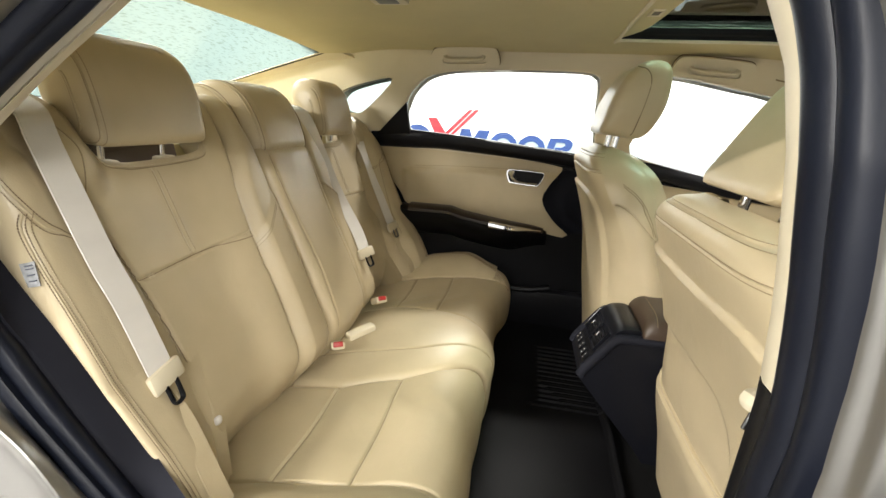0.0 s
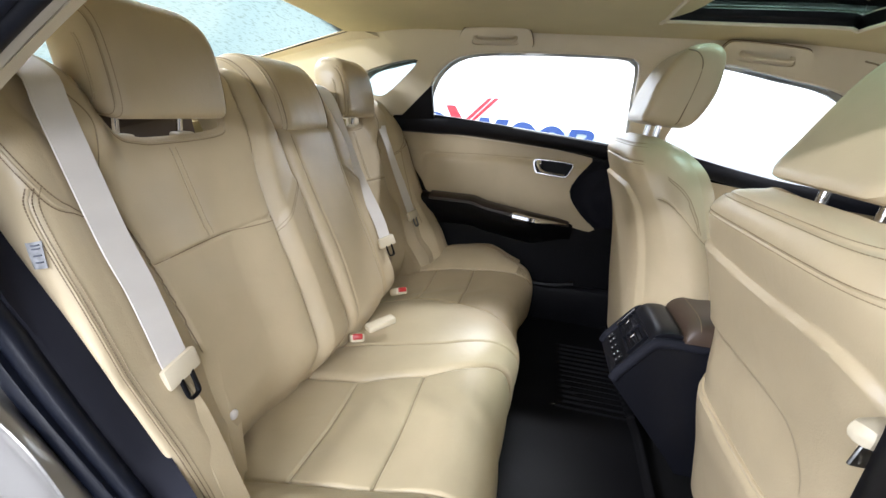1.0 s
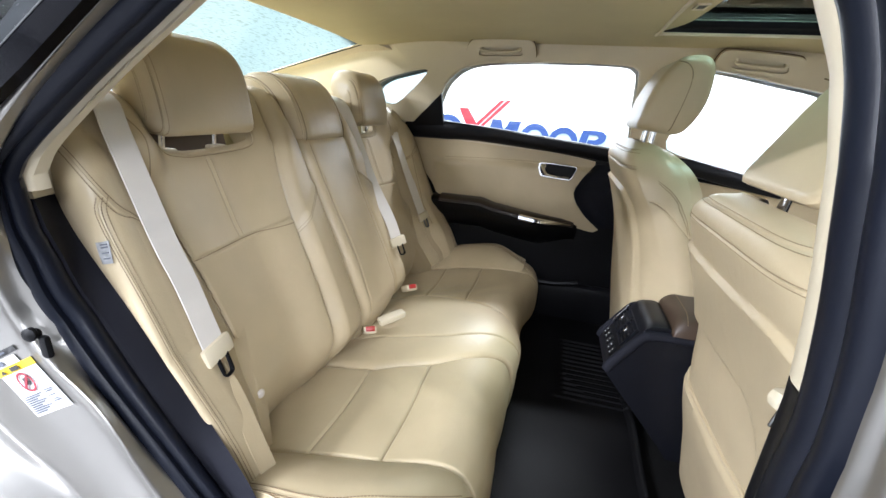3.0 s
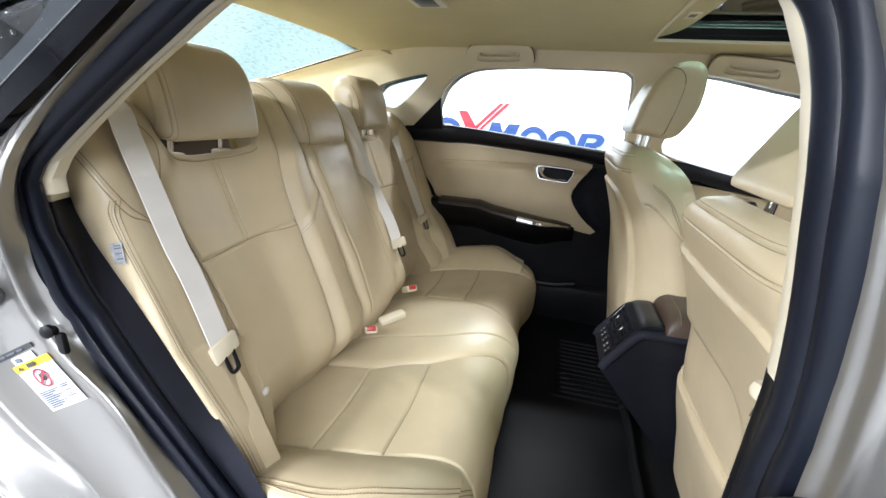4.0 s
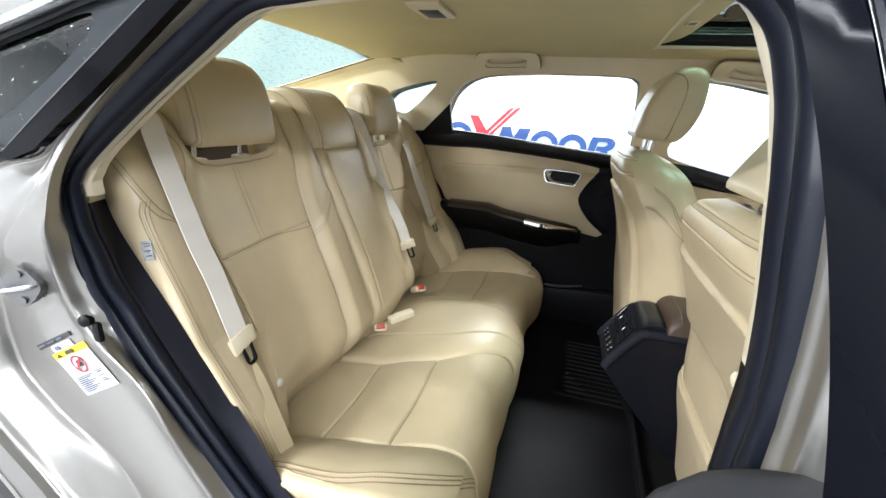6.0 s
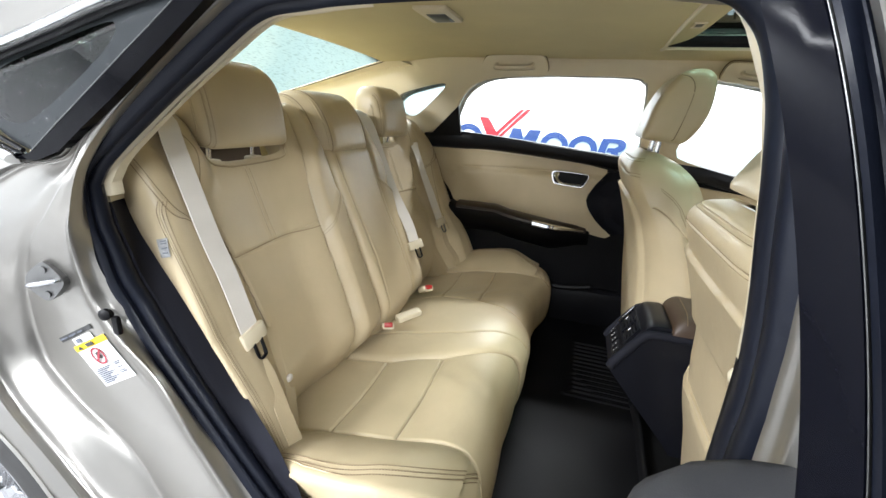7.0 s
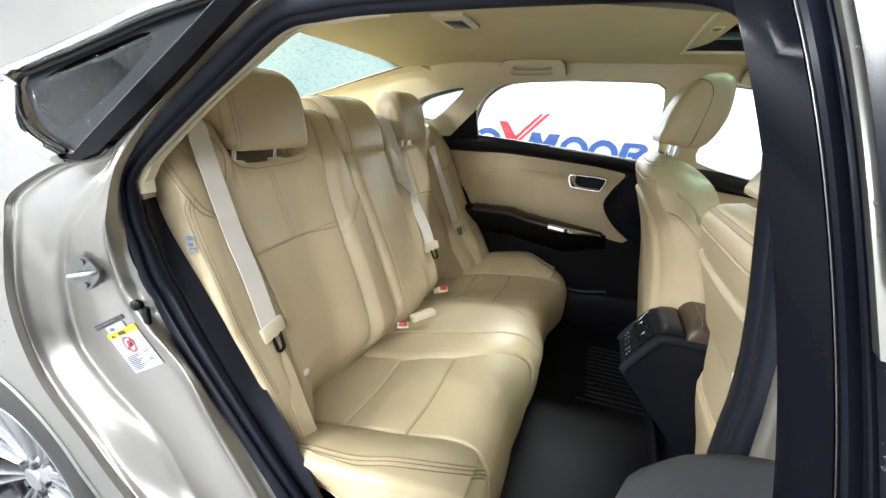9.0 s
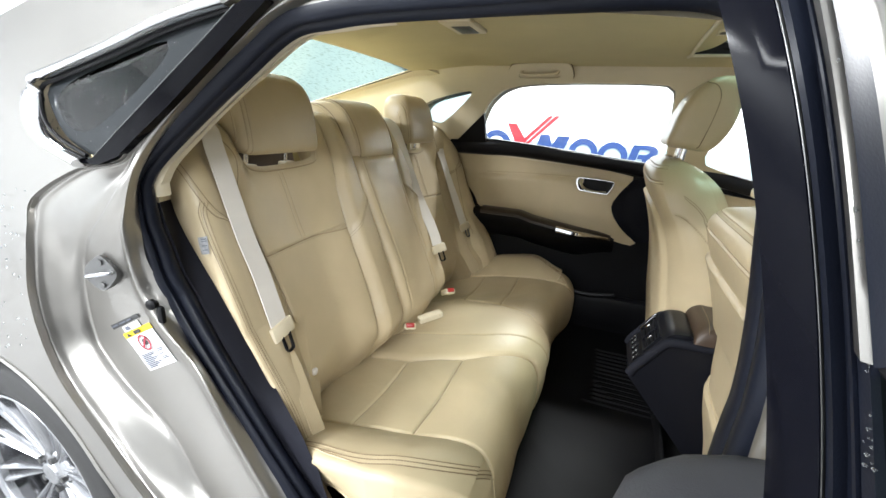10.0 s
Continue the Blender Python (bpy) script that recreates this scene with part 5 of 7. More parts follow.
def back_relief(ys, s, z, x):
    """Height of the outer back over its spine: a dished middle between an inner bolster and the outer flank."""
    y = np.abs(ys)
    si, so = inner_seam(z), OUTER_SEAM(z)
    low = ramp_to(z, 0.50, 0.60)
    inner = (0.026 + 0.020 * ramp_to(si - y, 0.0, 0.035) + 0.006 * np.sin(np.pi * np.clip((si - y) / (si - IN_Y), 0, 1))) * ramp_to(si + 0.100 - y, -0.02, 0.105) * (0.35 + 0.65 * low)
    diag = np.interp(y, [p[0] for p in DIAMOND], [p[1] for p in DIAMOND])
    inner = inner + 0.006 * ramp_to(diag - z, -0.004, 0.020) * ramp_to(si - y, 0.0, 0.02) * low
    outer = crest(z) * ramp_to(y, so - 0.012, CREST_Y + 0.004) ** 0.9
    outer = np.maximum(outer, (0.036 - 0.018 * ramp_to(z, 1.12, 1.19)) * ramp_to(y, 0.480, 0.535) * ramp_to(z, 1.00, 1.085))
    mid = np.clip((y - si) / (so - si), 0, 1)
    dish = 0.005 * np.cos(2 * np.pi * mid) * (y > si) * (y < so)
    lumbar = 0.007 * bump_at(z, 0.70, 0.13) * np.sin(np.pi * (1 - mid) ** 1.3)
    g = -0.0042 * np.exp(-((z - cross_z(y)) / 0.0028) ** 2) * ramp_to(y, si - 0.002, si + 0.004) * (1 - ramp_to(y, so - 0.004, so + 0.004))
    puff = 0.0035 * (np.exp(-((z - cross_z(y)) / 0.022) ** 2)) * np.sin(np.pi * mid) * (y > si) * (y < so)
    gv = -0.0030 * np.exp(-((y - 0.386) / 0.0030) ** 2) * ramp_to(z, 0.886, 0.893) * (1 - ramp_to(z, 1.055, 1.065))
    ridge = 0.0022 * np.exp(-((y - 0.386) / 0.010) ** 2) * ramp_to(z, 0.886, 0.900) * (1 - ramp_to(z, 1.055, 1.065))
    gi = -0.0062 * np.exp(-((y - si) / 0.0038) ** 2) - 0.0045 * np.exp(-((y - so) / 0.0040) ** 2) * (1 - ramp_to(z, 1.0, 1.06))
    edge = rounded(y, IN_Y, 2.0, 0.024) * 0.9
    fold = 0.0010 * np.sin(38 * z + 20 * y) * bump_at(z, 0.60, 0.05) + 0.0012 * np.sin(90 * z - 30 * y) * bump_at(y, si + 0.012, 0.014) * bump_at(z, 0.80, 0.09)
    return inner + outer + dish + lumbar + g + puff + gv + ridge + gi + edge + fold


def back_top(y):
    """Height of the back's upper edge: shoulders either side of a notch for the head restraint."""
    return np.interp(y, [0.121, 0.14, 0.165, 0.20, 0.222, 0.236, 0.244, 0.254, 0.275, 0.43, 0.478, 0.490, 0.500, 0.515, 0.540, 0.570, 0.61, 0.64, 0.665, 0.70], [1.150, 1.168, 1.182, 1.186, 1.180, 1.160, 1.112, 1.080, 1.074, 1.071, 1.078, 1.094, 1.136, 1.162, 1.178, 1.182, 1.168, 1.142, 1.112, 1.08])


class OuterBack:
    """The outer back with its flank as one grid; spot(u, z) finds a place by its share across and its height."""

    def __init__(self, side):
        self.side = side
        more = 0.030 if side > 0 else 0.0
        self.pad = Pad(BACK_SPINE, lambda y, s, z, x: back_relief(y, s, z, x) + more * ramp_to(np.abs(y), 0.53, CREST_Y) * (1 - ramp_to(z, 1.0, 1.15)))
        face = dense(IN_Y, CREST_Y, 0.03, 230)
        q = np.linspace(0, 1, 44)[1:]
        n = 250
        k = np.linspace(0, 1, n) ** 0.94
        ends = np.concatenate([back_top(face), np.interp(q, [0, 0.35, 0.7, 1.0], [back_top(CREST_Y), 1.165, 1.155, 1.14])])
        soft = np.convolve(np.pad(ends, 4, mode="edge"), np.ones(9) / 9, mode="valid")
        zlo = 0.43
        cols = []
        for j in range(len(face)):
            z = zlo + (soft[j] - zlo) * k
            cols.append(self.pad.at(face[j] * side, self.pad.s_of_z(z)))
        for j, w in enumerate(q):
            z = zlo + (soft[len(face) + j] - zlo) * k
            p0 = self.pad.at(CREST_Y * side, self.pad.s_of_z(z))
            e = np.stack([np.interp(z, FLANK_Z, FLANK_X) - 0.004 + 1.2 * more, np.full(n, side * (0.664 + 1.4 * more)), z], -1)
            swell = 0.010 + 0.012 * ramp_to(z, 0.85, 1.0)
            p1 = p0 + np.stack([swell + more * 0.5, np.full(n, side * (0.070 + 1.2 * more)), np.zeros(n)], -1)
            cols.append(p0 * (1 - w) ** 2 + 2 * w * (1 - w) * p1 + e * w * w)
        pts = np.array(cols)
        roll = np.clip((k - 0.958) / 0.042, 0, 1)[None, :]
        across = np.concatenate([face, np.full(len(q), 1.0)])
        deep = 0.034 - 0.025 * ramp_to(across, 0.235, 0.260) * (1 - ramp_to(across, 0.480, 0.505))
        pts[..., 0] -= deep[:, None] * (1 - np.sqrt(1 - roll ** 2 * 0.998))
        self.pts, self.face, self.q = pts, face, q

    def column(self, u):
        """Column number of a place: the distance from the middle of the car on the face, 1 to 2 across the flank."""
        return np.interp(u, np.concatenate([self.face, 1 + self.q]), np.arange(len(self.face) + len(self.q)))

    def spot(self, u, z, lift=0.0008):
        c = self.column(u)
        i = min(int(c), len(self.pts) - 2)
        a, b = self.pts[i], self.pts[i + 1]
        f = c - i
        p = np.array([np.interp(z, a[:, 2], a[:, m]) * (1 - f) + np.interp(z, b[:, 2], b[:, m]) * f for m in range(3)])
        return p + np.array((lift, 0, 0.3 * lift))

    def line(self, ctrl, n=80, lift=0.0008):
        c = spline([(self.column(u), z) for u, z in ctrl], n)
        us = np.interp(c[:, 0], np.arange(len(self.face) + len(self.q)), np.concatenate([self.face, 1 + self.q]))
        return np.array([self.spot(u, z, lift) for u, z in zip(us, c[:, 1])])


def back_pad(side):
    """Outer back with its flank: side -1 near, +1 far."""
    b = OuterBack(side)
    ob = part("backrest", sheet(b.pts, (-0.012, 0, -0.06)), M_LEATHER, REAR, "cream leather outer backrest with stitched side bolster")
    off = lambda pts, d: pts + np.array((0, side * d, 0))
    # twin-stitched ridge on the upper panel, the cross seam and the two upright seams
    z = np.linspace(0.897, 1.052, 40)
    for d in (-0.0065, 0.0065):
        part("stitching", stitches(bmesh.new(), np.array([b.spot(0.386 + d, v) for v in z]), 0.0006), M_THREAD, ob)
    y = np.linspace(float(inner_seam(0.887)) + 0.004, float(OUTER_SEAM(0.887)) - 0.004, 70)
    part("seam", tube(bmesh.new(), np.array([b.spot(v, float(cross_z(v)), 0.0002) for v in y]), 0.0008, 6), M_SEAM, ob)
    z = np.linspace(0.53, 1.150, 90)
    part("seam", tube(bmesh.new(), np.array([b.spot(float(inner_seam(v)), v, 0.0002) for v in z]), 0.0008, 6), M_SEAM, ob)
    z = np.linspace(0.53, 0.99, 70)
    part("seam", tube(bmesh.new(), np.array([b.spot(float(OUTER_SEAM(v)), v, 0.0009) for v in z]), 0.0009, 6), M_SEAM, ob)
    for d in (-0.003, 0.003):
        part("stitching", stitches(bmesh.new(), b.line([(u, v + d) for u, v in DIAMOND], 40), 0.0006), M_THREAD, ob)
    # flank: a curved twin seam over the shoulder that forks into a triple row running down the edge
    arc = [(1.52, 1.118), (1.42, 1.080), (1.30, 1.040), (1.12, 1.003), (0.612, 0.985), (0.590, 0.972), (0.570, 0.962)]
    fall = [(1.34, 1.026), (1.44, 1.008), (1.47, 0.98), (1.46, 0.94), (1.42, 0.88), (1.40, 0.80), (1.40, 0.70), (1.40, 0.60), (1.42, 0.52)]
    for du in (-0.05, 0.05):
        part("stitching", stitches(bmesh.new(), b.line([(u + du * (u > 1.05), v + 0.0028 * (1 if du < 0 else -1)) for u, v in arc], 90, 0.0012), 0.0008, 0.0036, 0.0008), M_SEAM, ob)
    part("piping", tube(bmesh.new(), b.line(arc, 90, 0.0), 0.0018, 6), M_LEATHER, ob)
    for du, m in ((-0.14, M_THREAD), (-0.07, M_SEAM), (0.02, M_SEAM)):
        part("stitching", stitches(bmesh.new(), b.line([(u + du, v) for u, v in fall], 130, 0.0012), 0.0008, 0.0036, 0.0008), m, ob)
    part("piping", tube(bmesh.new(), b.line([(u - 0.025, v) for u, v in fall], 130, 0.0), 0.0018, 6), M_LEATHER, ob)
    part("seam", tube(bmesh.new(), b.line([(0.612, 0.985), (0.606, 0.945), (0.600, 0.883), (0.592, 0.783), (0.588, 0.70)], 60, 0.0002), 0.0012, 6), M_THREAD, ob)
    part("seam", tube(bmesh.new(), b.line([(0.555, 1.140), (0.540, 1.11), (0.542, 1.075), (0.546, 1.02), (0.548, 0.97)], 60, 0.0002), 0.0010, 6), M_THREAD, ob)
    # welt along the notch; recessed wall behind the posts, brown to paint its shade
    rim = np.array([b.pts[int(b.column(u)), -5] for u in np.linspace(0.246, 0.496, 60)])
    part("piping", tube(bmesh.new(), rim + np.array((0.0010, 0, 0.0010)), 0.0017, 6), M_LEATHER, ob)
    part("seam", tube(bmesh.new(), rim + np.array((0.0020, 0, -0.0020)), 0.0008, 6), M_THREAD, ob)
    for name, m, line, wide in (("notch_floor", M_LEATHER, [(-0.474, 1.063), (-0.482, 1.062), (-0.510, 1.060), (-0.519, 1.056), (-0.521, 1.030)], 0.135), ("notch_shade", M_BROWN, [(-0.519, 1.020), (-0.560, 1.016), (-0.566, 1.06), (-0.568, 1.135), (-0.60, 1.14)], 0.150)):
        pts = np.array([[(x, side * (0.370 + wide * v), z) for v in np.linspace(-1, 1, 31)] for x, z in line])
        part(name, sheet(pts, (0, 0, -0.03)), m, ob, "brown sheet painted in for the shade behind the head restraint's posts" if m is M_BROWN else "")
    return b


def centre_back():
    half = 0.119

    def relief(y, s, z, x):
        edge = rounded(y, -half, half, 0.026)
        body = 0.030 + 0.026 * ramp_to(z, 0.50, 0.62) + 0.007 * np.cos(np.clip(y / half, -1, 1) * np.pi / 2)
        bow = 0.012 * bump_at(z, 0.70, 0.16)
        g = sum(-0.0030 * np.exp(-((np.abs(y) - 0.098 + 0.012 * bump_at(z, 0.78, 0.2)) / 0.0035) ** 2) for _ in (0,))
        return edge + body + bow + g * ramp_to(z, 0.56, 0.62)
    pad = Pad(BACK_SPINE, relief)
    yv = dense(-half, half, 0.03, 110)
    sv = np.linspace(0, pad.s_of_z(1.060), 120)
    Y, S = np.meshgrid(yv, sv, indexing="ij")
    pts = pad.at(Y, S)
    k = np.clip((S / sv[-1] - 0.975) / 0.025, 0, 1)
    pts[..., 0] -= 0.014 * k * k
    arm = part("armrest", sheet(pts, (-0.08, 0, -0.02)), M_LEATHER, REAR, "cream leather folded-up centre armrest")
    for s in (-1, 1):
        z = np.linspace(0.60, 1.045, 60)
        part("seam", tube(bmesh.new(), pad.at(s * (0.098 - 0.012 * bump_at(z, 0.78, 0.2)), pad.s_of_z(z), 0.0003), 0.0008, 6), M_THREAD, arm)

    prof = spline([(-0.425, 1.064), (-0.410, 1.070), (-0.402, 1.084), (-0.406, 1.115), (-0.424, 1.165), (-0.455, 1.212), (-0.500, 1.240), (-0.555, 1.238), (-0.60, 1.21)], 70)
    k = np.linspace(-1, 1, 121)
    ys = 0.150 * (0.75 * k + 0.25 * np.sin(k * np.pi / 2))
    back = np.interp(np.abs(ys), [0, 0.05, 0.085, 0.100, 0.108, 0.116, 0.128, 0.138, 0.150], [0, 0.001, 0.004, 0.009, 0.016, 0.026, 0.046, 0.064, 0.105])
    back = back + 0.004 * np.exp(-((np.abs(ys) - 0.104) / 0.0026) ** 2) + 0.004 * np.exp(-((np.abs(ys) - 0.128) / 0.0026) ** 2)
    rows = np.array([[(x - b, y + 0.004, z - 0.30 * b * (z - 1.06) / 0.15) for y, b in zip(ys, back)] for x, z in prof])
    h = part("head_restraint", sheet(rows, (-0.05, 0, -0.02)), M_LEATHER, REAR, "low padded centre head restraint")
    for s in (-1, 1):
        for yy in (0.100, 0.108, 0.125, 0.131):
            j = int(np.argmin(abs(ys - s * yy)))
            welt = yy in (0.108, 0.131)
            part("piping" if welt else "seam", tube(bmesh.new(), rows[5:60, j] + np.array((0.0010, -0.0003, 0.0010)), 0.0018 if welt else 0.0009, 6), M_LEATHER if welt else M_SEAM, h)
    # shell behind the cushions, below the shelf
    bm = bmesh.new()
    rbox(bm, (-0.555, 0, 0.80), (0.06, 1.22, 0.60), 0.02, Euler((0, radians(-16), 0)).to_matrix())
    part("seat_shell", bm, M_LEATHER, REAR, "rear shell of the backrests")


def head_rest(side, parent):
    """Broad outer head restraint with boxed sides, on two posts."""
    c = np.array((-0.478, side * 0.387, 1.192))
    n = 56
    half, r_side, r_top, r_low = 0.125, 0.034, 0.062, 0.026
    prof = spline([(-0.040, -0.082), (0.010, -0.090), (0.034, -0.084), (0.043, -0.060), (0.046, 0.0), (0.042, 0.050), (0.028, 0.080), (0.0, 0.092), (-0.045, 0.086), (-0.066, 0.050), (-0.070, -0.02), (-0.062, -0.066)], n, True)
    k = np.linspace(-1, 1, 151)
    yv = half * np.sin(k * np.pi / 2) * 0.5 + half * k * 0.5
    fall = lambda e, r: 0.0 if e <= 0 else r - math.sqrt(max(0.0, r * r - min(e, r * 0.9999) ** 2))
    rows = []
    for y in yv:
        a = abs(y)
        top, low, dep = fall(a - (half - r_top), r_top), fall(a - (half - r_low), r_low), fall(a - (half - r_side), r_side)
        r = []
        for px, pz in prof:
            z = pz * (1 - top / 0.092) if pz > 0 else pz * (1 - low / 0.090)
            x = px - (dep * (px + 0.012) / 0.058 if px > -0.012 else -dep * 0.9 * (-0.012 - px) / 0.058)
            if px > -0.02:
                x -= 0.0030 * math.exp(-((a - 0.1125) / 0.0022) ** 2) + 0.0010 * math.exp(-((a - 0.1125) / 0.007) ** 2)
                x += 0.003 * (1 - (a / half) ** 2)
            r.append((c[0] + x - 0.20 * z, c[1] + y, c[2] + z))
        rows.append(r)
    a = np.array(rows)
    bm = bmesh.new()
    vs = [[bm.verts.new(a[i, j]) for j in range(n)] for i in range(len(yv))]
    for i in range(len(yv) - 1):
        for j in range(n):
            bm.faces.new((vs[i][j], vs[i + 1][j], vs[i + 1][(j + 1) % n], vs[i][(j + 1) % n]))
    for row, sg in ((vs[0], -1), (vs[-1], 1)):
        mid = sum((v.co for v in row), Vector()) / n
        ring = [bm.verts.new(mid + (v.co - mid) * 0.55 + Vector((0, sg * 0.004, 0))) for v in row]
        for j in range(n):
            bm.faces.new((row[j], row[(j + 1) % n], ring[(j + 1) % n], ring[j]))
        bm.faces.new(ring)
    h = part("head_restraint", bm, M_LEATHER, parent, "cream leather head restraint with twin seams")
    for d, m in ((0.1090, M_SEAM), (0.1160, M_SEAM)):
        for sg in (-1, 1):
            i = int(np.argmin(abs(yv - sg * d)))
            part("stitching", stitches(bmesh.new(), a[i, 2:29] + np.array((0.0004, 0, 0.0002)), 0.0006, 0.0036, 0.0007), m, h)
    for sg in (-1, 1):
        i = 0 if sg < 0 else len(yv) - 1
        part("piping", tube(bmesh.new(), spline([a[i, j] + np.array((0.0, sg * 0.0006, 0)) for j in range(2, 29, 3)], 50), 0.0016, 6), M_LEATHER, h)
        part("seam", tube(bmesh.new(), spline([a[i, j] + np.array((-0.0022, sg * 0.0006, 0)) for j in range(2, 29, 3)], 50), 0.0008, 6), M_THREAD, h)
    for dy in (-0.065, 0.065):
        bm = bmesh.new()
        tube(bm, [(-0.500, side * 0.392 + dy, 1.050), (-0.490, side * 0.392 + dy, 1.13)], 0.006, 12)
        part("post", bm, M_SOFTCHROME, h, "steel post")
        bm = bmesh.new()
        rbox(bm, (-0.495, side * 0.392 + dy + 0.004, 1.068), (0.028, 0.040, 0.013), 0.006, seg=3)
        part("collar", bm, M_BEIGE, h, "beige post collar")


def cushion():
    """Bench cushion: two outer seats and a crowned middle."""
    spine = [(-0.40, 0.455), (-0.32, 0.482), (-0.24, 0.502), (-0.146, 0.525), (0.0, 0.550), (0.09, 0.560), (0.145, 0.552), (0.180, 0.526), (0.197, 0.482), (0.200, 0.43), (0.195, 0.37), (0.175, 0.325)]

    def flip(pad):
        pad.n = -pad.n
        return pad

    # where an outer seat meets the middle one, the seam along the insert, and the crest of the outer flank, along the car
    inner_y = lambda x: np.interp(x, [-0.30, -0.15, 0.0, 0.10, 0.175, 0.215], [0.222, 0.240, 0.200, 0.150, 0.100, 0.080])
    in_line = rail([(-0.36, 0.545), (-0.25, 0.542), (-0.10, 0.541), (0.003, 0.536), (0.073, 0.527), (0.132, 0.523), (0.161, 0.530), (0.180, 0.545), (0.193, 0.566), (0.205, 0.60)], 12)
    fl_line = rail([(-0.36, 0.630), (-0.28, 0.650), (-0.165, 0.678), (-0.105, 0.689), (-0.03, 0.691), (0.037, 0.674), (0.09, 0.645), (0.14, 0.600), (0.180, 0.548), (0.21, 0.50)], 12)
    insert_y = lambda x: np.interp(x, in_line[:, 0], in_line[:, 1])
    flank_y = lambda x: np.interp(x, fl_line[:, 0], fl_line[:, 1])

    def outer(side):
        def relief(ys, s, z, x):
            y = np.abs(ys)
            front = s > 0.70
            top = ramp_to(z, 0.45, 0.52) * (s < 0.75)
            si, fl = insert_y(x), np.maximum(flank_y(x), insert_y(x) + 0.03)
            t = np.clip((y - si) / (fl - si), 0, 1.25)
            tall = 0.060 * ramp_to(x, -0.36, -0.10) * (1 - 0.80 * ramp_to(x, 0.02, 0.185))
            bol = tall * np.sin(np.minimum(t, 1.0) * np.pi / 2) ** 0.9 * np.where(front, 0.2, 1.0)
            dish = -0.010 * bump_at(y, 0.39, 0.10) * top * (1 - ramp_to(x, 0.0, 0.12)) * ramp_to(x, -0.30, -0.12)
            crown = 0.004 * (bump_at(x, -0.08, 0.05) + bump_at(x, 0.09, 0.06)) * top * (y < si)
            g = -0.0055 * np.exp(-((y - si) / 0.0040) ** 2) * top * (1 - ramp_to(x, 0.185, 0.2))
            for xc in (-0.157, -0.004):
                g = g - 0.0048 * np.exp(-((x - xc) / 0.0030) ** 2) * (y < si) * top
            for o in (-0.006, 0.006):
                g = g - 0.0016 * np.exp(-((y - fl - o) / 0.0025) ** 2) * (1 - ramp_to(x, 0.13, 0.17)) * top
            edge = rounded(y - inner_y(x), 0.0, 2.0, 0.016)
            nose = 0.036 * bump_at(y, 0.60, 0.12) * ramp_to(x, 0.10, 0.20) * (side > 0)
            dent = -0.006 * bump_at(y, 0.30, 0.07) * ramp_to(x, 0.14, 0.20)
            wr = 0.0009 * np.sin(70 * x + 25 * y) * bump_at(y, 0.575, 0.03) * top + 0.0010 * np.sin(45 * x - 60 * y) * bump_at(y, 0.30, 0.05) * top
            return bol + dish + crown + g + edge + nose + dent + wr
        pad = flip(Pad(spine, relief))
        k = dense(0.0, 1.0, 0.03, 200)
        sv = np.linspace(0, 1, 270)
        xs = np.interp(sv, pad.s, pad.p[:, 0])
        turn = int(np.argmax(xs))
        limit = np.interp(xs, [-0.36, -0.28, -0.10, 0.0, 0.05, 0.10, 0.15, 0.19, 0.22], [0.630, 0.648, 0.694, 0.702, 0.696, 0.675, 0.645, 0.622, 0.612])
        limit[turn:] = limit[turn]
        K, S = np.meshgrid(k, sv, indexing="ij")
        lo = inner_y(np.interp(S, pad.s, pad.p[:, 0]))
        top = pad.at((lo * (1 - K) + limit[None, :] * K) * side, S)
        # the flank rolls over and drops to the base
        nrm = np.stack([np.interp(sv, pad.s, pad.n[:, 0]), np.zeros(len(sv)), np.interp(sv, pad.s, pad.n[:, 1])], -1)
        r, deep = 0.018, 0.15
        cols = []
        for w in np.linspace(0, 1, 15)[1:]:
            a = w * np.pi / 2
            cols.append(top[-1] + np.array((0, side * r * math.sin(a), 0)) - nrm * r * (1 - math.cos(a)))
        for w in np.linspace(0, 1, 16)[1:]:
            swell = 0.010 * math.sin(math.pi * w)
            tuck = (0.012 + 0.075 * (1 - ramp_to(xs, -0.12, 0.02))) * w
            cols.append(top[-1] + np.stack([np.zeros(len(sv)), side * (r + swell - tuck), np.zeros(len(sv))], -1) - nrm * (r + deep * w))
        pts = np.concatenate([top, np.array(cols)])
        ob = part("cushion", sheet(pts, (-0.02, 0, -0.06)), M_LEATHER_IN, REAR, "cream leather outer seat cushion")
        s = np.linspace(0.08, float(sv[turn]), 190)
        x = np.interp(s, pad.s, pad.p[:, 0])
        fl_top = (x < 0.178) & (x > -0.27)
        for o, m in ((-0.011, M_SEAM), (0.0, M_SEAM), (0.011, M_SEAM)):
            yy = np.minimum(flank_y(x) + o, np.interp(x, xs[:turn], limit[:turn]))
            part("stitching", stitches(bmesh.new(), pad.at(side * yy, s, 0.0016)[fl_top], 0.0011, 0.0042, 0.0012), m, ob)
        for o in (-0.0055, 0.0055):
            yy = np.minimum(flank_y(x) + o, np.interp(x, xs[:turn], limit[:turn]))
            part("piping", tube(bmesh.new(), pad.at(side * yy, s, 0.0)[fl_top], 0.0016, 6), M_LEATHER, ob)
        keep = x < 0.194
        part("seam", tube(bmesh.new(), pad.at(side * insert_y(x), s, 0.0003)[keep], 0.0009, 6), M_SEAM, ob)
        part("piping", tube(bmesh.new(), pad.at(side * (insert_y(x) + 0.0045), s, 0.0)[keep], 0.0017, 6), M_LEATHER, ob)
        part("seam", tube(bmesh.new(), pad.at(side * (inner_y(x) + 0.001), s, 0.0002), 0.0010, 6), M_SEAM, ob)
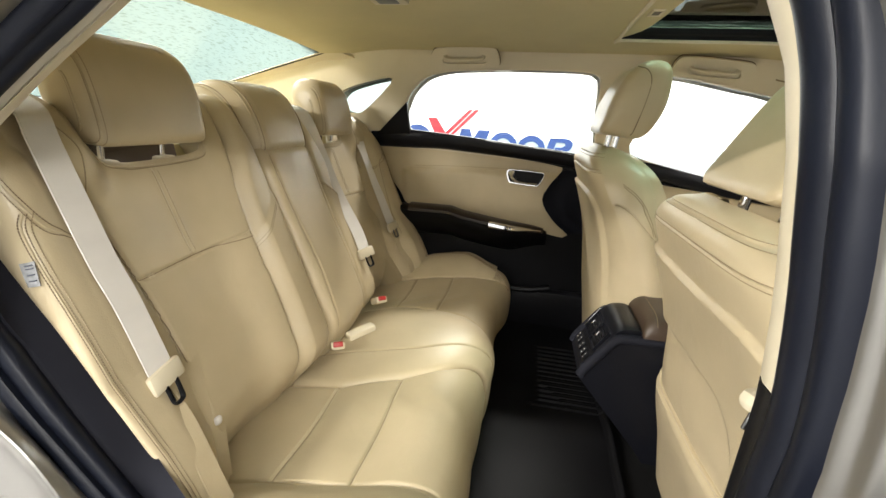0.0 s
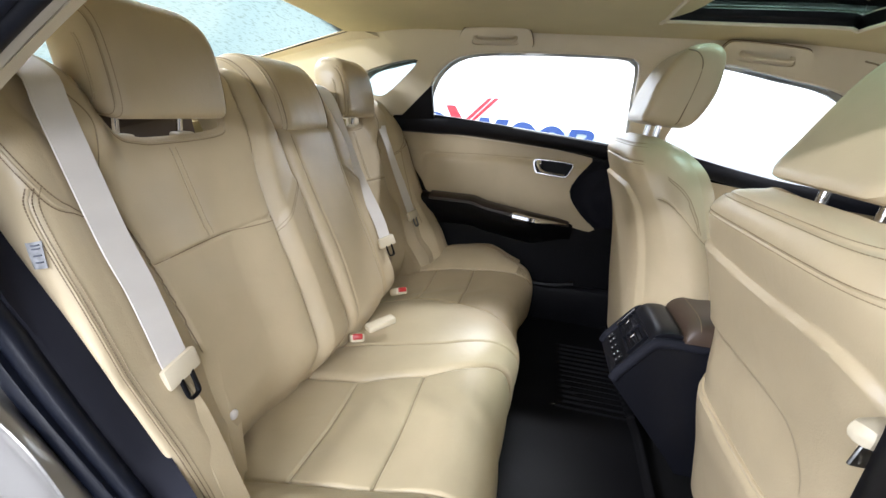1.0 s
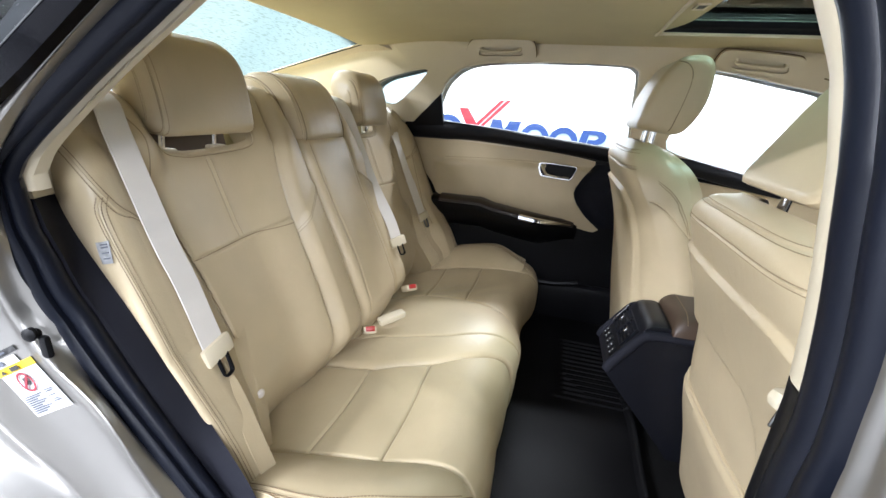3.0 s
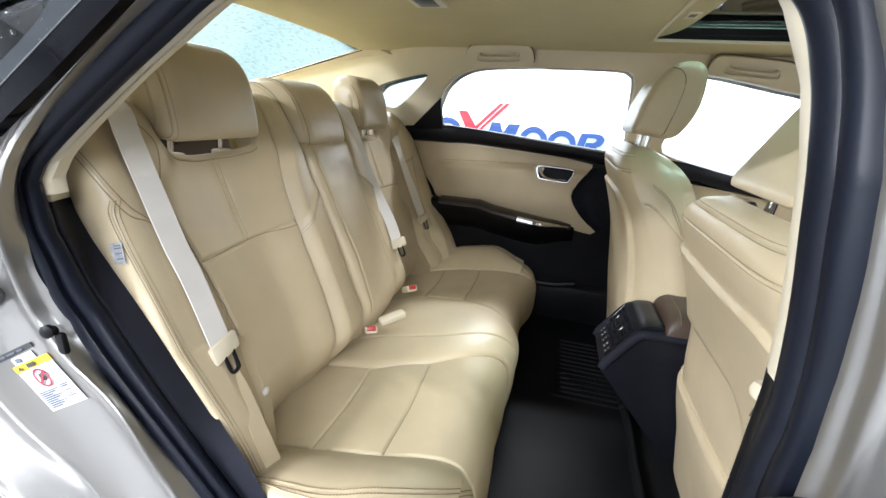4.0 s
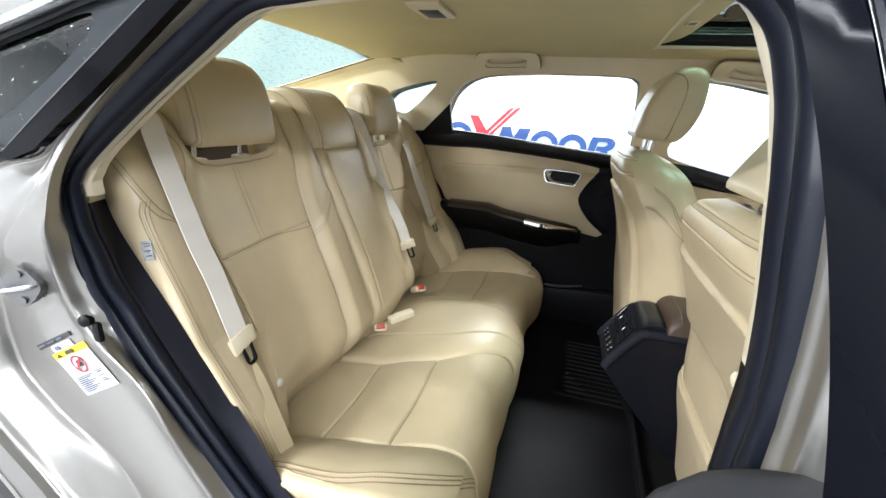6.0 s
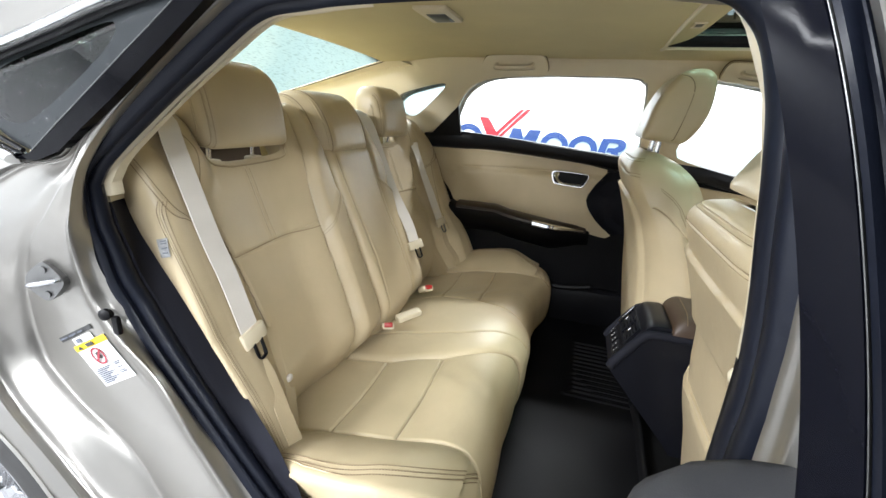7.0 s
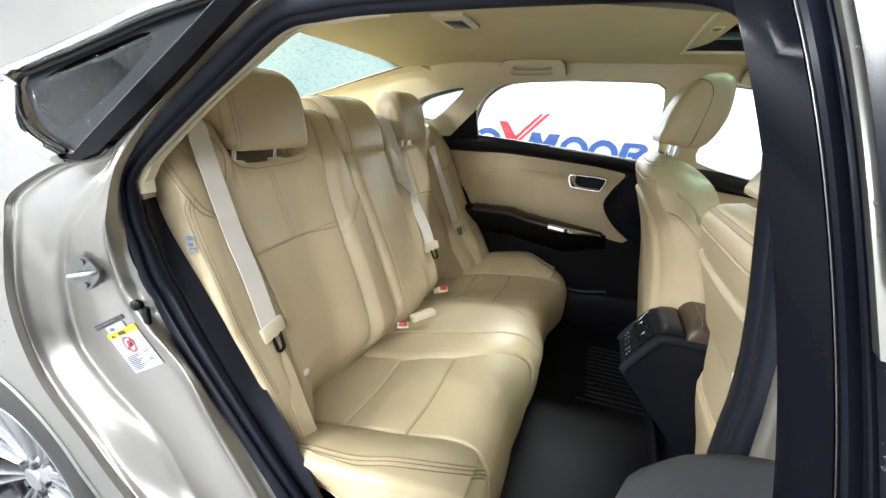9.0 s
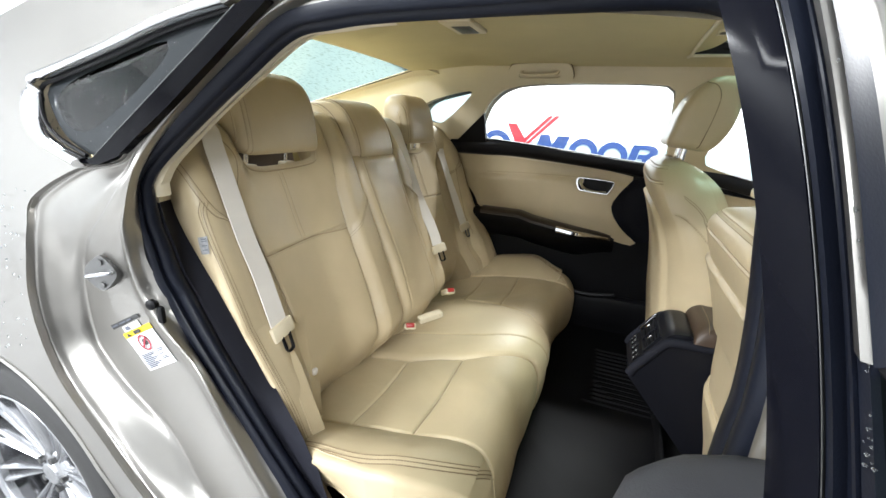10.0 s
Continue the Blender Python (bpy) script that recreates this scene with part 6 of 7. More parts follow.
        part("piping", tube(bmesh.new(), pad.at(side * (inner_y(x) + 0.006), s, -0.0005), 0.0017, 6), M_LEATHER, ob)
        for xc in (-0.157, -0.004):
            y = np.linspace(float(inner_y(xc)) + 0.006, float(insert_y(xc)) - 0.002, 60)
            part("seam", tube(bmesh.new(), pad.at(side * y, float(np.interp(xc, pad.p[:90, 0], pad.s[:90])), 0.0003), 0.0008, 6), M_SEAM, ob)
        # welt low on the flank
        j = len(top) + 14 + 6
        part("piping", tube(bmesh.new(), pts[j, 30:200:4] + np.array((0, side * 0.001, 0)), 0.0022, 6), M_LEATHER, ob)
        return pad

    def middle():
        def relief(y, s, z, x):
            top = ramp_to(z, 0.44, 0.52)
            b = inner_y(x)
            crown = 0.020 * np.cos(np.clip(y / b, -1, 1) * np.pi / 2) ** 0.7 + 0.004
            seam = np.interp(x, [-0.12, 0.02, 0.12, 0.2], [-0.105, -0.085, -0.05, -0.02])
            g = -0.0042 * np.exp(-((y - seam) / 0.0032) ** 2)
            edge = rounded(y / b, -1.0, 1.0, 0.09) * 0.14
            return crown * (0.4 + 0.6 * top) + g + edge
        pad = flip(Pad(spine, relief))
        k = dense(-1.0, 1.0, 0.02, 180)
        sv = np.linspace(0, 1, 150)
        K, S = np.meshgrid(k, sv, indexing="ij")
        pts = pad.at(K * inner_y(np.interp(S, pad.s, pad.p[:, 0])), S)
        ob = part("cushion", sheet(pts, (-0.02, 0, -0.10)), M_LEATHER, REAR, "crowned cream leather middle cushion")
        s = np.linspace(0.14, 0.62, 90)
        x = np.interp(s, pad.s, pad.p[:, 0])
        part("stitching", stitches(bmesh.new(), pad.at(np.interp(x, [-0.12, 0.02, 0.12, 0.2], [-0.108, -0.088, -0.053, -0.023]), s, 0.0006)), M_THREAD, ob)
        return pad
    near, far, mid = outer(-1), outer(1), middle()
    bm = bmesh.new()
    rbox(bm, (-0.06, 0, 0.36), (0.44, 1.36, 0.12), 0.02)
    part("seat_base", bm, M_CARPET, REAR, "black carpeted seat base")


NEAR_BACK = back_pad(-1)
back_pad(1)
centre_back()
head_rest(-1, REAR)
head_rest(1, REAR)
cushion()

# small white buttons on the backs and a clear tag at the seat's edge
for y, z, x in ((-0.506, 0.605, -0.281), (-0.225, 0.585, -0.262)):
    b = thing("trim_button", (x, y, z), "small cream button on the backrest", "button")
    part("cap", superpad((x, y, z), (0.006, 0.009, 0.009), (0.8, 1.0), n=10), M_BELT, b)
tag = thing("tag", tuple(NEAR_BACK.spot(1.62, 0.95)), "small clear plastic sleeve hanging on the seat edge", "tag")
grid = np.array([[NEAR_BACK.spot(1.45 + 0.22 * p + 0.10 * q, 0.966 - 0.033 * q - 0.004 * p, 0.0) + np.array((0.003, -0.004, 0.001)) for p in np.linspace(0, 1, 7)] for q in np.linspace(0, 1, 9)])
part("sleeve", sheet(grid, (-0.0015, 0.0015, -0.0005)), M_CLEAR, tag)
for q in (0, 1, 3, 5):
    part("text_bar", tube(bmesh.new(), grid[q + 1, 1:5] + np.array((0.0006, -0.0006, 0)), 0.0010, 6), M_INK, tag)


# ---------------------------------------------------------------- seat belts
def seat_belt(points, tongue, tail, label, wide=(0.0, 0.0235, 0.0)):
    t = thing("seat_belt", points[0], label, "seat belt", "rear seat belts")
    path = spline(points, 40)
    part("webbing", ribbon(path, wide), M_BELT, t)
    c = Vector(tongue)
    d = (Vector(path[-1]) - Vector(path[-6])).normalized()
    w = Vector(wide).normalized()
    n = d.cross(w).normalized()
    if n.x < 0:
        n = -n
    rot = Matrix((w, d, n)).transposed()
    bm = bmesh.new()
    rbox(bm, c, (0.066, 0.034, 0.014), 0.006, rot)
    part("tongue_cover", bm, M_BEIGE, t, "beige tongue cover")
    lp = [c + w * a + d * b + n * 0.004 for a, b in ((-0.011, 0.010), (-0.010, 0.040), (-0.006, 0.047), (0.006, 0.047), (0.010, 0.040), (0.011, 0.010))]
    bm = bmesh.new()
    tube(bm, spline([tuple(p) for p in lp], 30), 0.0042, 8, flat=0.6)
    part("tongue", bm, M_BLACK if "black" in label else M_STEEL, t, "metal latch tongue")
    if tail:
        part("webbing", ribbon(spline(tail, 24), np.array(wide) * 0.78), M_LEATHER, t, "cream sleeve over the lower belt")


near_run = [NEAR_BACK.spot(u, z, 0.0) + np.array((lift, 0, 0.003)) for u, z, lift in ((0.580, 1.155, 0.012), (0.588, 1.110, 0.014), (0.590, 0.95, 0.012), (0.584, 0.870, 0.010), (0.588, 0.765, 0.008))]
seat_belt([(-0.62, -0.558, 1.150), (-0.560, -0.566, 1.184), (-0.525, -0.571, 1.184)] + [tuple(p) for p in near_run], tuple(near_run[-1] + np.array((0.010, -0.001, -0.013))), [(-0.310, -0.596, 0.742), (-0.285, -0.598, 0.718), (-0.253, -0.605, 0.686), (-0.220, -0.615, 0.638), (-0.203, -0.620, 0.608), (-0.188, -0.624, 0.583), (-0.175, -0.626, 0.555)], "cream seat belt with black tipped tongue over the backrest", (-0.002, 0.0240, 0.003))
seat_belt([(-0.55, 0.545, 1.180), (-0.510, 0.548, 1.178), (-0.465, 0.558, 1.135), (-0.412, 0.572, 1.04), (-0.354, 0.566, 0.900), (-0.287, 0.560, 0.747)], (-0.280, 0.560, 0.735), [(-0.283, 0.562, 0.735), (-0.262, 0.557, 0.685), (-0.240, 0.556, 0.634), (-0.202, 0.566, 0.580), (-0.19, 0.57, 0.54)], "cream seat belt with steel tongue over the backrest", (0.006, 0.0235, 0.004))
seat_belt([(-0.55, 0.200, 1.19), (-0.505, 0.200, 1.190), (-0.458, 0.196, 1.161), (-0.411, 0.194, 1.062), (-0.350, 0.183, 0.934), (-0.286, 0.192, 0.808), (-0.260, 0.190, 0.745)], (-0.254, 0.191, 0.733), None, "cream centre seat belt with black tongue hanging down the backrest", (0.010, 0.0200, 0.003))


def buckle(x, y, z, yaw, label):
    t = thing("buckle", (x, y, z), label, "seat belt buckle")
    rot = Euler((0, radians(-28), radians(yaw))).to_matrix()
    bm = bmesh.new()
    rbox(bm, (x, y, z), (0.075, 0.036, 0.022), 0.006, rot)
    part("housing", bm, M_BEIGE, t)
    p = Vector((x, y, z)) + rot @ Vector((0.0365, 0, 0.003))
    bm = bmesh.new()
    rbox(bm, p, (0.010, 0.026, 0.015), 0.003, rot)
    part("release_button", bm, M_RED, t, "red release button")


buckle(-0.217, -0.122, 0.562, -60, "cream buckle with red button by the seat gap")
buckle(-0.193, 0.148, 0.585, -50, "cream buckle with red button by the far seat gap")
k = thing("belt_anchor", (-0.20, -0.05, 0.575), "cream plastic buckle lying flat on the cushion", "seat belt buckle")
bm = bmesh.new()
rbox(bm, (-0.175, -0.055, 0.577), (0.085, 0.032, 0.020), 0.006, Euler((0, radians(-8), radians(50))).to_matrix())
part("housing", bm, M_BEIGE, k)


# ---------------------------------------------------------------- front seats
TOP_SEAMS = (1.046, 1.006)


def front_seat(dx, yc, dz, head, lean, rear_edge, label):
    t = thing("front_seat", (0.7 + dx, yc, 0.3), label, "car seat", "front seats")
    inb = 1.0 if yc < 0 else -1.0
    na = 201
    # rear face, corner and front edge as seen from the side, bottom to top: (x, z); and the half width
    rear = rail([(0.645, 0.36), (0.632, 0.45), (0.612, 0.58), (0.588, 0.77), (0.556, 0.89), (0.524, 0.97), (0.512, 1.02), (0.530, 1.055), (0.562, 1.070)], 24)
    corner = rail([(0.74, 0.36), (0.725, 0.45), (0.695, 0.61), (0.652, 0.76), (0.606, 0.88), (0.566, 0.955), (0.546, 1.005), (0.556, 1.043), (0.570, 1.067)], 24)
    front = rail([(0.80, 0.36), (0.79, 0.45), (0.775, 0.60), (0.75, 0.74), (0.725, 0.83), (0.70, 0.92), (0.668, 1.0), (0.625, 1.046), (0.585, 1.069)], 24)
    half = rail([(0.300, 0), (0.305, 0), (0.302, 0), (0.298, 0), (0.296, 0), (0.282, 0), (0.258, 0), (0.214, 0), (0.13, 0)], 24)[:, 0]
    n = len(rear)
    a = np.linspace(-1, 1, na)
    rows = []
    for i in range(n):
        h = float(half[i])
        r = []
        for v in a:
            u = abs(v)
            if u <= 0.68:
                q = u / 0.68
                y = h * 0.95 * q
                bow = q ** 7
                x = rear[i, 0] * (1 - bow) + corner[i, 0] * bow
                z = rear[i, 1] * (1 - bow) + corner[i, 1] * bow
            else:
                q = (u - 0.68) / 0.32
                y = h * (0.95 + 0.09 * math.sin(q * np.pi * 0.62) - 0.10 * q ** 3)
                x = corner[i, 0] * (1 - q) + front[i, 0] * q
                z = corner[i, 1] * (1 - q) + front[i, 1] * q
            y = math.copysign(y, v)
            w = y * inb
            inside = 1 - float(ramp_to(u, 0.655, 0.70))
            box = lambda qx, qz, rr: math.hypot(max(qx + rr, 0), max(qz + rr, 0)) + min(max(qx + rr, qz + rr), 0) - rr
            # moulded shell below a fold that turns down along the outer edge, with a sunk pocket panel whose lip stands off
            shell = box(-0.300 - w, z - 0.941 + 0.006 * math.cos(w * 9), 0.15) if yc < 0 else box(w - 0.232, z - 0.945, 0.080)
            d = 0.013 * float(ramp_to(-shell, -0.001, 0.012)) * inside
            pocket = box(-0.152 - w, z - 0.780, 0.085)
            if yc > 0:
                pocket = 1.0
            d -= 0.010 * float(ramp_to(-pocket, 0.0, 0.010)) * inside * (1 - 0.6 * float(ramp_to(-pocket, 0.02, 0.12)))
            lip = 0.612 + 0.35 * max(0.0, w - 0.05) ** 2
            d += 0.011 * float(ramp_to(lip - z, 0.0, 0.005)) * (1 - 0.7 * float(ramp_to(lip - z, 0.03, 0.16))) * float(ramp_to(-pocket, 0.006, 0.02)) * inside
            for zl in TOP_SEAMS:
                d -= 0.0035 * math.exp(-((z - zl) / 0.0028) ** 2) * (1 - float(ramp_to(u, 0.66, 0.72)))
            side = float(ramp_to(u, 0.69, 0.72))
            seam = 0.925 - 0.10 * float(ramp_to(u, 0.72, 1.0))
            inward = 0.0035 * math.exp(-((z - seam) / 0.003) ** 2) * side
            r.append((x - d + dx, yc + y - math.copysign(inward, v), z + dz))
        rows.append(r)
    pts = np.array(rows)
    sh = part("backrest", sheet(pts, (0.03, 0, -0.01)), M_LEATHER, t, "cream leather backrest with moulded rear shell")
    j0 = int((1 - 0.68) / 2 * na)
    for zl in TOP_SEAMS:
        for off, m in ((-0.004, M_THREAD), (0.004, M_THREAD)):
            line = np.array([[np.interp(zl + off + dz, pts[:-6, j, 2], pts[:-6, j, k]) for k in range(3)] for j in range(j0, na - j0)]) + np.array((-0.0008, 0, 0.0003))
            part("stitching", stitches(bmesh.new(), line, 0.0006, 0.0045, 0.0008), m, sh)

    def on_back(w, z, lift):
        """Place on the rear face by the distance towards the middle of the car and the height."""
        i = int(np.argmin(abs(pts[:, na // 2, 2] - z - dz)))
        row = pts[i]
        j = np.argsort(row[j0:na - j0, 1])
        return np.array([np.interp(yc + w * inb, row[j0:na - j0][j, 1], row[j0:na - j0][j, k]) for k in range(3)]) + np.array((-lift, 0, 0))
    if yc < 0:
        roll = np.array([on_back(w, 0.613 + 0.35 * max(0.0, w - 0.05) ** 2, 0.001) for w in np.linspace(-0.135, 0.25, 70)])
        part("pocket_edge", tube(bmesh.new(), spline(roll[::4], 80), 0.0048, 8), M_LEATHER, sh, "rolled elastic edge of the map pocket")
    for k in (0, 1):
        line = []
        for s in np.linspace(0, 1, 40):
            i = int(round(np.interp(s, [0, 0.35, 1.0], [0.70 - 0.012 * k, 0.645 - 0.012 * k, 0.50]) * (n - 1)))
            u = np.interp(s, [0, 0.35, 0.7, 1.0], [0.80, 0.895 - 0.015 * k, 0.930 - 0.018 * k, 0.940 - 0.018 * k])
            j = int(round((1 - inb * -u) / 2 * (na - 1))) if inb < 0 else int(round((1 + u) / 2 * (na - 1)))
            line.append(pts[i, j] + np.array((0, 0.0008 * (1 if inb > 0 else -1), 0.0006)))
        part("seam", tube(bmesh.new(), spline(line[::4], 60), 0.0007, 5), M_THREAD, sh)
    line = []
    for u in np.linspace(0.705, 0.985, 30):
        j = int(round((1 - u) / 2 * (na - 1)))
        z = 0.925 - 0.10 * float(ramp_to(u, 0.72, 1.0)) + dz
        line.append([np.interp(z, pts[:, j, 2], pts[:, j, c]) for c in range(3)])
    part("seam", tube(bmesh.new(), np.array(line) + np.array((0, -0.0004, 0)), 0.0006, 6), M_SEAM, sh)
    # front half of the back, cushion, base
    part("front_padding", superpad((0.705 + dx, yc, 0.69 + dz), (0.052, 0.20, 0.33), (0.5, 0.5), shape=lambda X, Y, Z: (X - 0.16 * Z, Y * (1 - 0.15 * np.clip(Z / 0.36, 0, 1)), Z)), M_LEATHER, t)
    part("cushion", superpad((1.00 + dx, yc, 0.50 + dz * 0.6), (0.28, 0.26, 0.09), (0.5, 0.4)), M_LEATHER, t)
    bm = bmesh.new()
    rbox(bm, (0.95 + dx, yc, 0.38), (0.46, 0.42, 0.17), 0.03)
    part("base", bm, M_BLACK, t, "black seat base")
    # head restraint, leaning forward: its outline seen from the side, (x, z) from the foot of the rear face
    prof = spline(rear_edge + [ (0.130, 0.188), (0.158, 0.176), (0.170, 0.144), (0.167, 0.072), (0.142, 0.010), (0.110, -0.020), (0.055, -0.018), (0.010, -0.012)], 72, True)
    k = np.linspace(-1, 1, 61)
    half_w, r = 0.133, 0.034
    rows = []
    mid = np.array((0.085, 0.08))
    for v in half_w * (0.45 * k + 0.55 * np.sin(k * np.pi / 2)):
        e = max(0.0, abs(v) - (half_w - r))
        f = r - math.sqrt(max(0.0, r * r - min(e, r * 0.9999) ** 2))
        rows.append([(head[0] + x + lean * z, yc + v, head[1] + z) for x, z in mid + (prof - mid) * (1 - f / 0.10)])
    hp = np.array(rows)
    bm = bmesh.new()
    m = len(prof)
    vs = [[bm.verts.new(q) for q in row] for row in hp]
    for i in range(len(hp) - 1):
        for j in range(m):
            bm.faces.new((vs[i][j], vs[i + 1][j], vs[i + 1][(j + 1) % m], vs[i][(j + 1) % m]))
    for row, sg in ((vs[0], -1), (vs[-1], 1)):
        cen = sum((v.co for v in row), Vector()) / m
        ring = [bm.verts.new(cen + (v.co - cen) * 0.6 + Vector((0, sg * 0.005, 0))) for v in row]
        for j in range(m):
            bm.faces.new((row[j], row[(j + 1) % m], ring[(j + 1) % m], ring[j]))
        bm.faces.new(ring)
    h = part("head_restraint", bm, M_LEATHER, t, "cream leather head restraint")
    loop = spline([(0.070, 0.168), (0.096, 0.160), (0.110, 0.130), (0.104, 0.075), (0.086, 0.0), (0.078, -0.012)], 50)
    for s in (-1, 1):
        part("seam", tube(bmesh.new(), [(head[0] + x + lean * z, yc + s * (half_w + 0.0042 - 0.010 * max(0.0, z - 0.15) / 0.03), head[1] + z) for x, z in loop], 0.0013, 6), M_SEAM, h)
        part("post", tube(bmesh.new(), [(head[0] + 0.052, yc + s * 0.062, head[1] - 0.075), (head[0] + 0.062, yc + s * 0.062, head[1] + 0.02)], 0.0085, 12), M_CHROME, h, "chrome post")
        bm = bmesh.new()
        rbox(bm, (head[0] + 0.054, yc + s * 0.062, head[1] - 0.062), (0.034, 0.040, 0.012), 0.005)
        part("collar", bm, M_BEIGE, h)


front_seat(0.0, -0.352, 0.0, (0.558, 1.098), 0.10, [(0.0, 0.0), (0.015, 0.035), (0.033, 0.075), (0.057, 0.126), (0.077, 0.160), (0.100, 0.182)], "cream leather front passenger seat with stitched back and map pocket")
front_seat(-0.103, 0.355, 0.055, (0.443, 1.170), 0.0, [(0.0, 0.0), (0.007, 0.035), (0.016, 0.075), (0.038, 0.126), (0.060, 0.160), (0.089, 0.182)], "cream leather driver seat with stitched back and moulded shell")


# front passenger's belt beside the centre pillar, its tongue hanging at the seat's shoulder
fb = thing("seat_belt", (0.54, -0.66, 1.10), "cream front seat belt hanging beside the centre pillar", "seat belt")
part("webbing", ribbon(spline([(0.546, -0.672, 1.16), (0.538, -0.668, 1.0), (0.534, -0.664, 0.75), (0.55, -0.66, 0.45)], 30), (0.020, 0.010, 0.0)), M_BELT, fb)
bm = bmesh.new()
rbox(bm, (0.514, -0.652, 0.912), (0.058, 0.026, 0.024), 0.010, Euler((0, radians(4), radians(25))).to_matrix())
part("tongue_cover", bm, M_BEIGE, fb, "beige tongue cover")
bm = bmesh.new()
rbox(bm, (0.508, -0.654, 0.888), (0.030, 0.004, 0.026), 0.0018, Euler((0, radians(18), radians(25))).to_matrix())
part("tongue", bm, M_STEEL, fb, "metal latch tongue")


# ---------------------------------------------------------------- centre console
def console():
    t = thing("centre_console", (0.55, 0, 0.32), "black centre console with rear air vents and brown lid", "console")
    w = 0.100
    cheek = [(0.625, 0.33), (0.60, 0.365), (0.445, 0.546), (0.432, 0.562), (0.436, 0.578), (0.500, 0.668), (0.516, 0.678), (0.60, 0.684), (1.2, 0.684), (1.2, 0.33)]
    bm = panel([cheek], lambda p, q: (p, -w + 0.006, q), (0, 2 * w - 0.012, 0))
    part("body", bm, M_SATIN, t, "black console body")
    ridge = spline([(0.436, 0.566), (0.441, 0.582), (0.452, 0.599), (0.470, 0.626), (0.498, 0.666), (0.512, 0.678), (0.540, 0.682), (0.60, 0.683), (0.75, 0.684)], 60)
    for s in (-1, 1):
        part("rim", tube(bmesh.new(), [(x, s * (w - 0.009), z) for x, z in ridge], 0.0125, 14), M_PANEL, t, "soft rounded rim of the cheek")
    # vented upper piece, inset between the rims
    ex = Vector((0, 1, 0))
    lo, hi = Vector((0.440, 0, 0.574)), Vector((0.512, 0, 0.690))
    ez = (hi - lo).normalized()
    n = Vector((-ez.z, 0, ez.x))
    o = (lo + hi) / 2 + n * 0.004
    rot = Matrix((ex, n, ez)).transposed()
    top = spline([(0.437, 0.585), (0.470, 0.637), (0.502, 0.690), (0.514, 0.704), (0.532, 0.710), (0.562, 0.709), (0.570, 0.690)], 40)
    pts = np.array([[(x, v, z - 0.006 * (abs(v) / 0.084) ** 6) for v in np.linspace(-0.084, 0.084, 25)] for x, z in top])
    part("upper_cover", sheet(pts, (0.03, 0, -0.04)), M_SATIN, t, "dark glossy upper cover")
    bm = bmesh.new()
    rbox(bm, o + ez * -0.004, (0.150, 0.008, 0.112), 0.004, rot)
    f = part("vent_panel", bm, M_BLACK, t, "black vent panel")
    for s in (-1, 1):
        part("vent", panel([[(s * 0.036 - 0.035, -0.012), (s * 0.036 + 0.035, -0.012), (s * 0.036 + 0.035, 0.052), (s * 0.036 - 0.035, 0.052)], [(s * 0.036 - 0.031, -0.008), (s * 0.036 + 0.031, -0.008), (s * 0.036 + 0.031, 0.048), (s * 0.036 - 0.031, 0.048)]], lambda p, q: tuple(o + ex * p + ez * q + n * 0.010), tuple(n * -0.008)), M_SATIN, f, "black vent frame", smooth=False)
        for k in range(4):
            bm = bmesh.new()
            rbox(bm, o + ex * s * 0.036 + ez * (0.002 + k * 0.012) + n * 0.005, (0.062, 0.008, 0.002), 0.0008, rot)
            part("slat", bm, M_BLACK, f)
        bm = bmesh.new()
        rbox(bm, o + ex * (s * 0.036 + 0.006) + ez * 0.020 + n * 0.011, (0.006, 0.005, 0.016), 0.002, rot)
        part("tab", bm, M_CHROME, f, "bright vent tab")
    bm = bmesh.new()
    rbox(bm, o + ex * 0.0765 + ez * 0.020 + n * 0.009, (0.0025, 0.003, 0.066), 0.001, rot)
    part("bright_line", bm, M_CHROME, f, "thin bright line beside the vents")
    for k, x in enumerate((-0.058, -0.032, 0.0, 0.032, 0.058)):
        bm = bmesh.new()
        rbox(bm, o + ex * x + ez * -0.040 + n * 0.006, (0.018, 0.004, 0.026), 0.002, rot)
        b = part("switch", bm, M_BLACK, f)
        for d, wide in ((-0.006, 0.0035), (0.005, 0.0055 if k % 2 else 0.003)):
            bm = bmesh.new()
            rbox(bm, o + ex * x + ez * (-0.040 + d) + n * 0.0085, (wide, 0.001, 0.0025), 0.0004, rot)
            part("mark", bm, M_WHITE, b, "white marking")
    # padded lid with a stitched seam across its end
    end = lambda x: math.sqrt(max(0.0, 1 - max(0.0, (0.600 - x) / 0.036) ** 2))
    lid = np.array([[(x, y, 0.690 + 0.056 * (1 - (abs(y) / 0.100) ** 5) ** 0.5 * (0.12 + 0.88 * end(x))) for y in np.linspace(-0.0985, 0.0985, 30)] for x in np.concatenate([np.linspace(0.564, 0.60, 14), np.linspace(0.62, 0.90, 12)])])
    ob = part("lid", sheet(lid, (0, 0, -0.02)), M_BROWN, t, "brown leather console lid")
    part("stitching", stitches(bmesh.new(), lid[11, 1:-1] + np.array((-0.001, 0, 0.001)), 0.0007), M_THREAD, ob)


console()


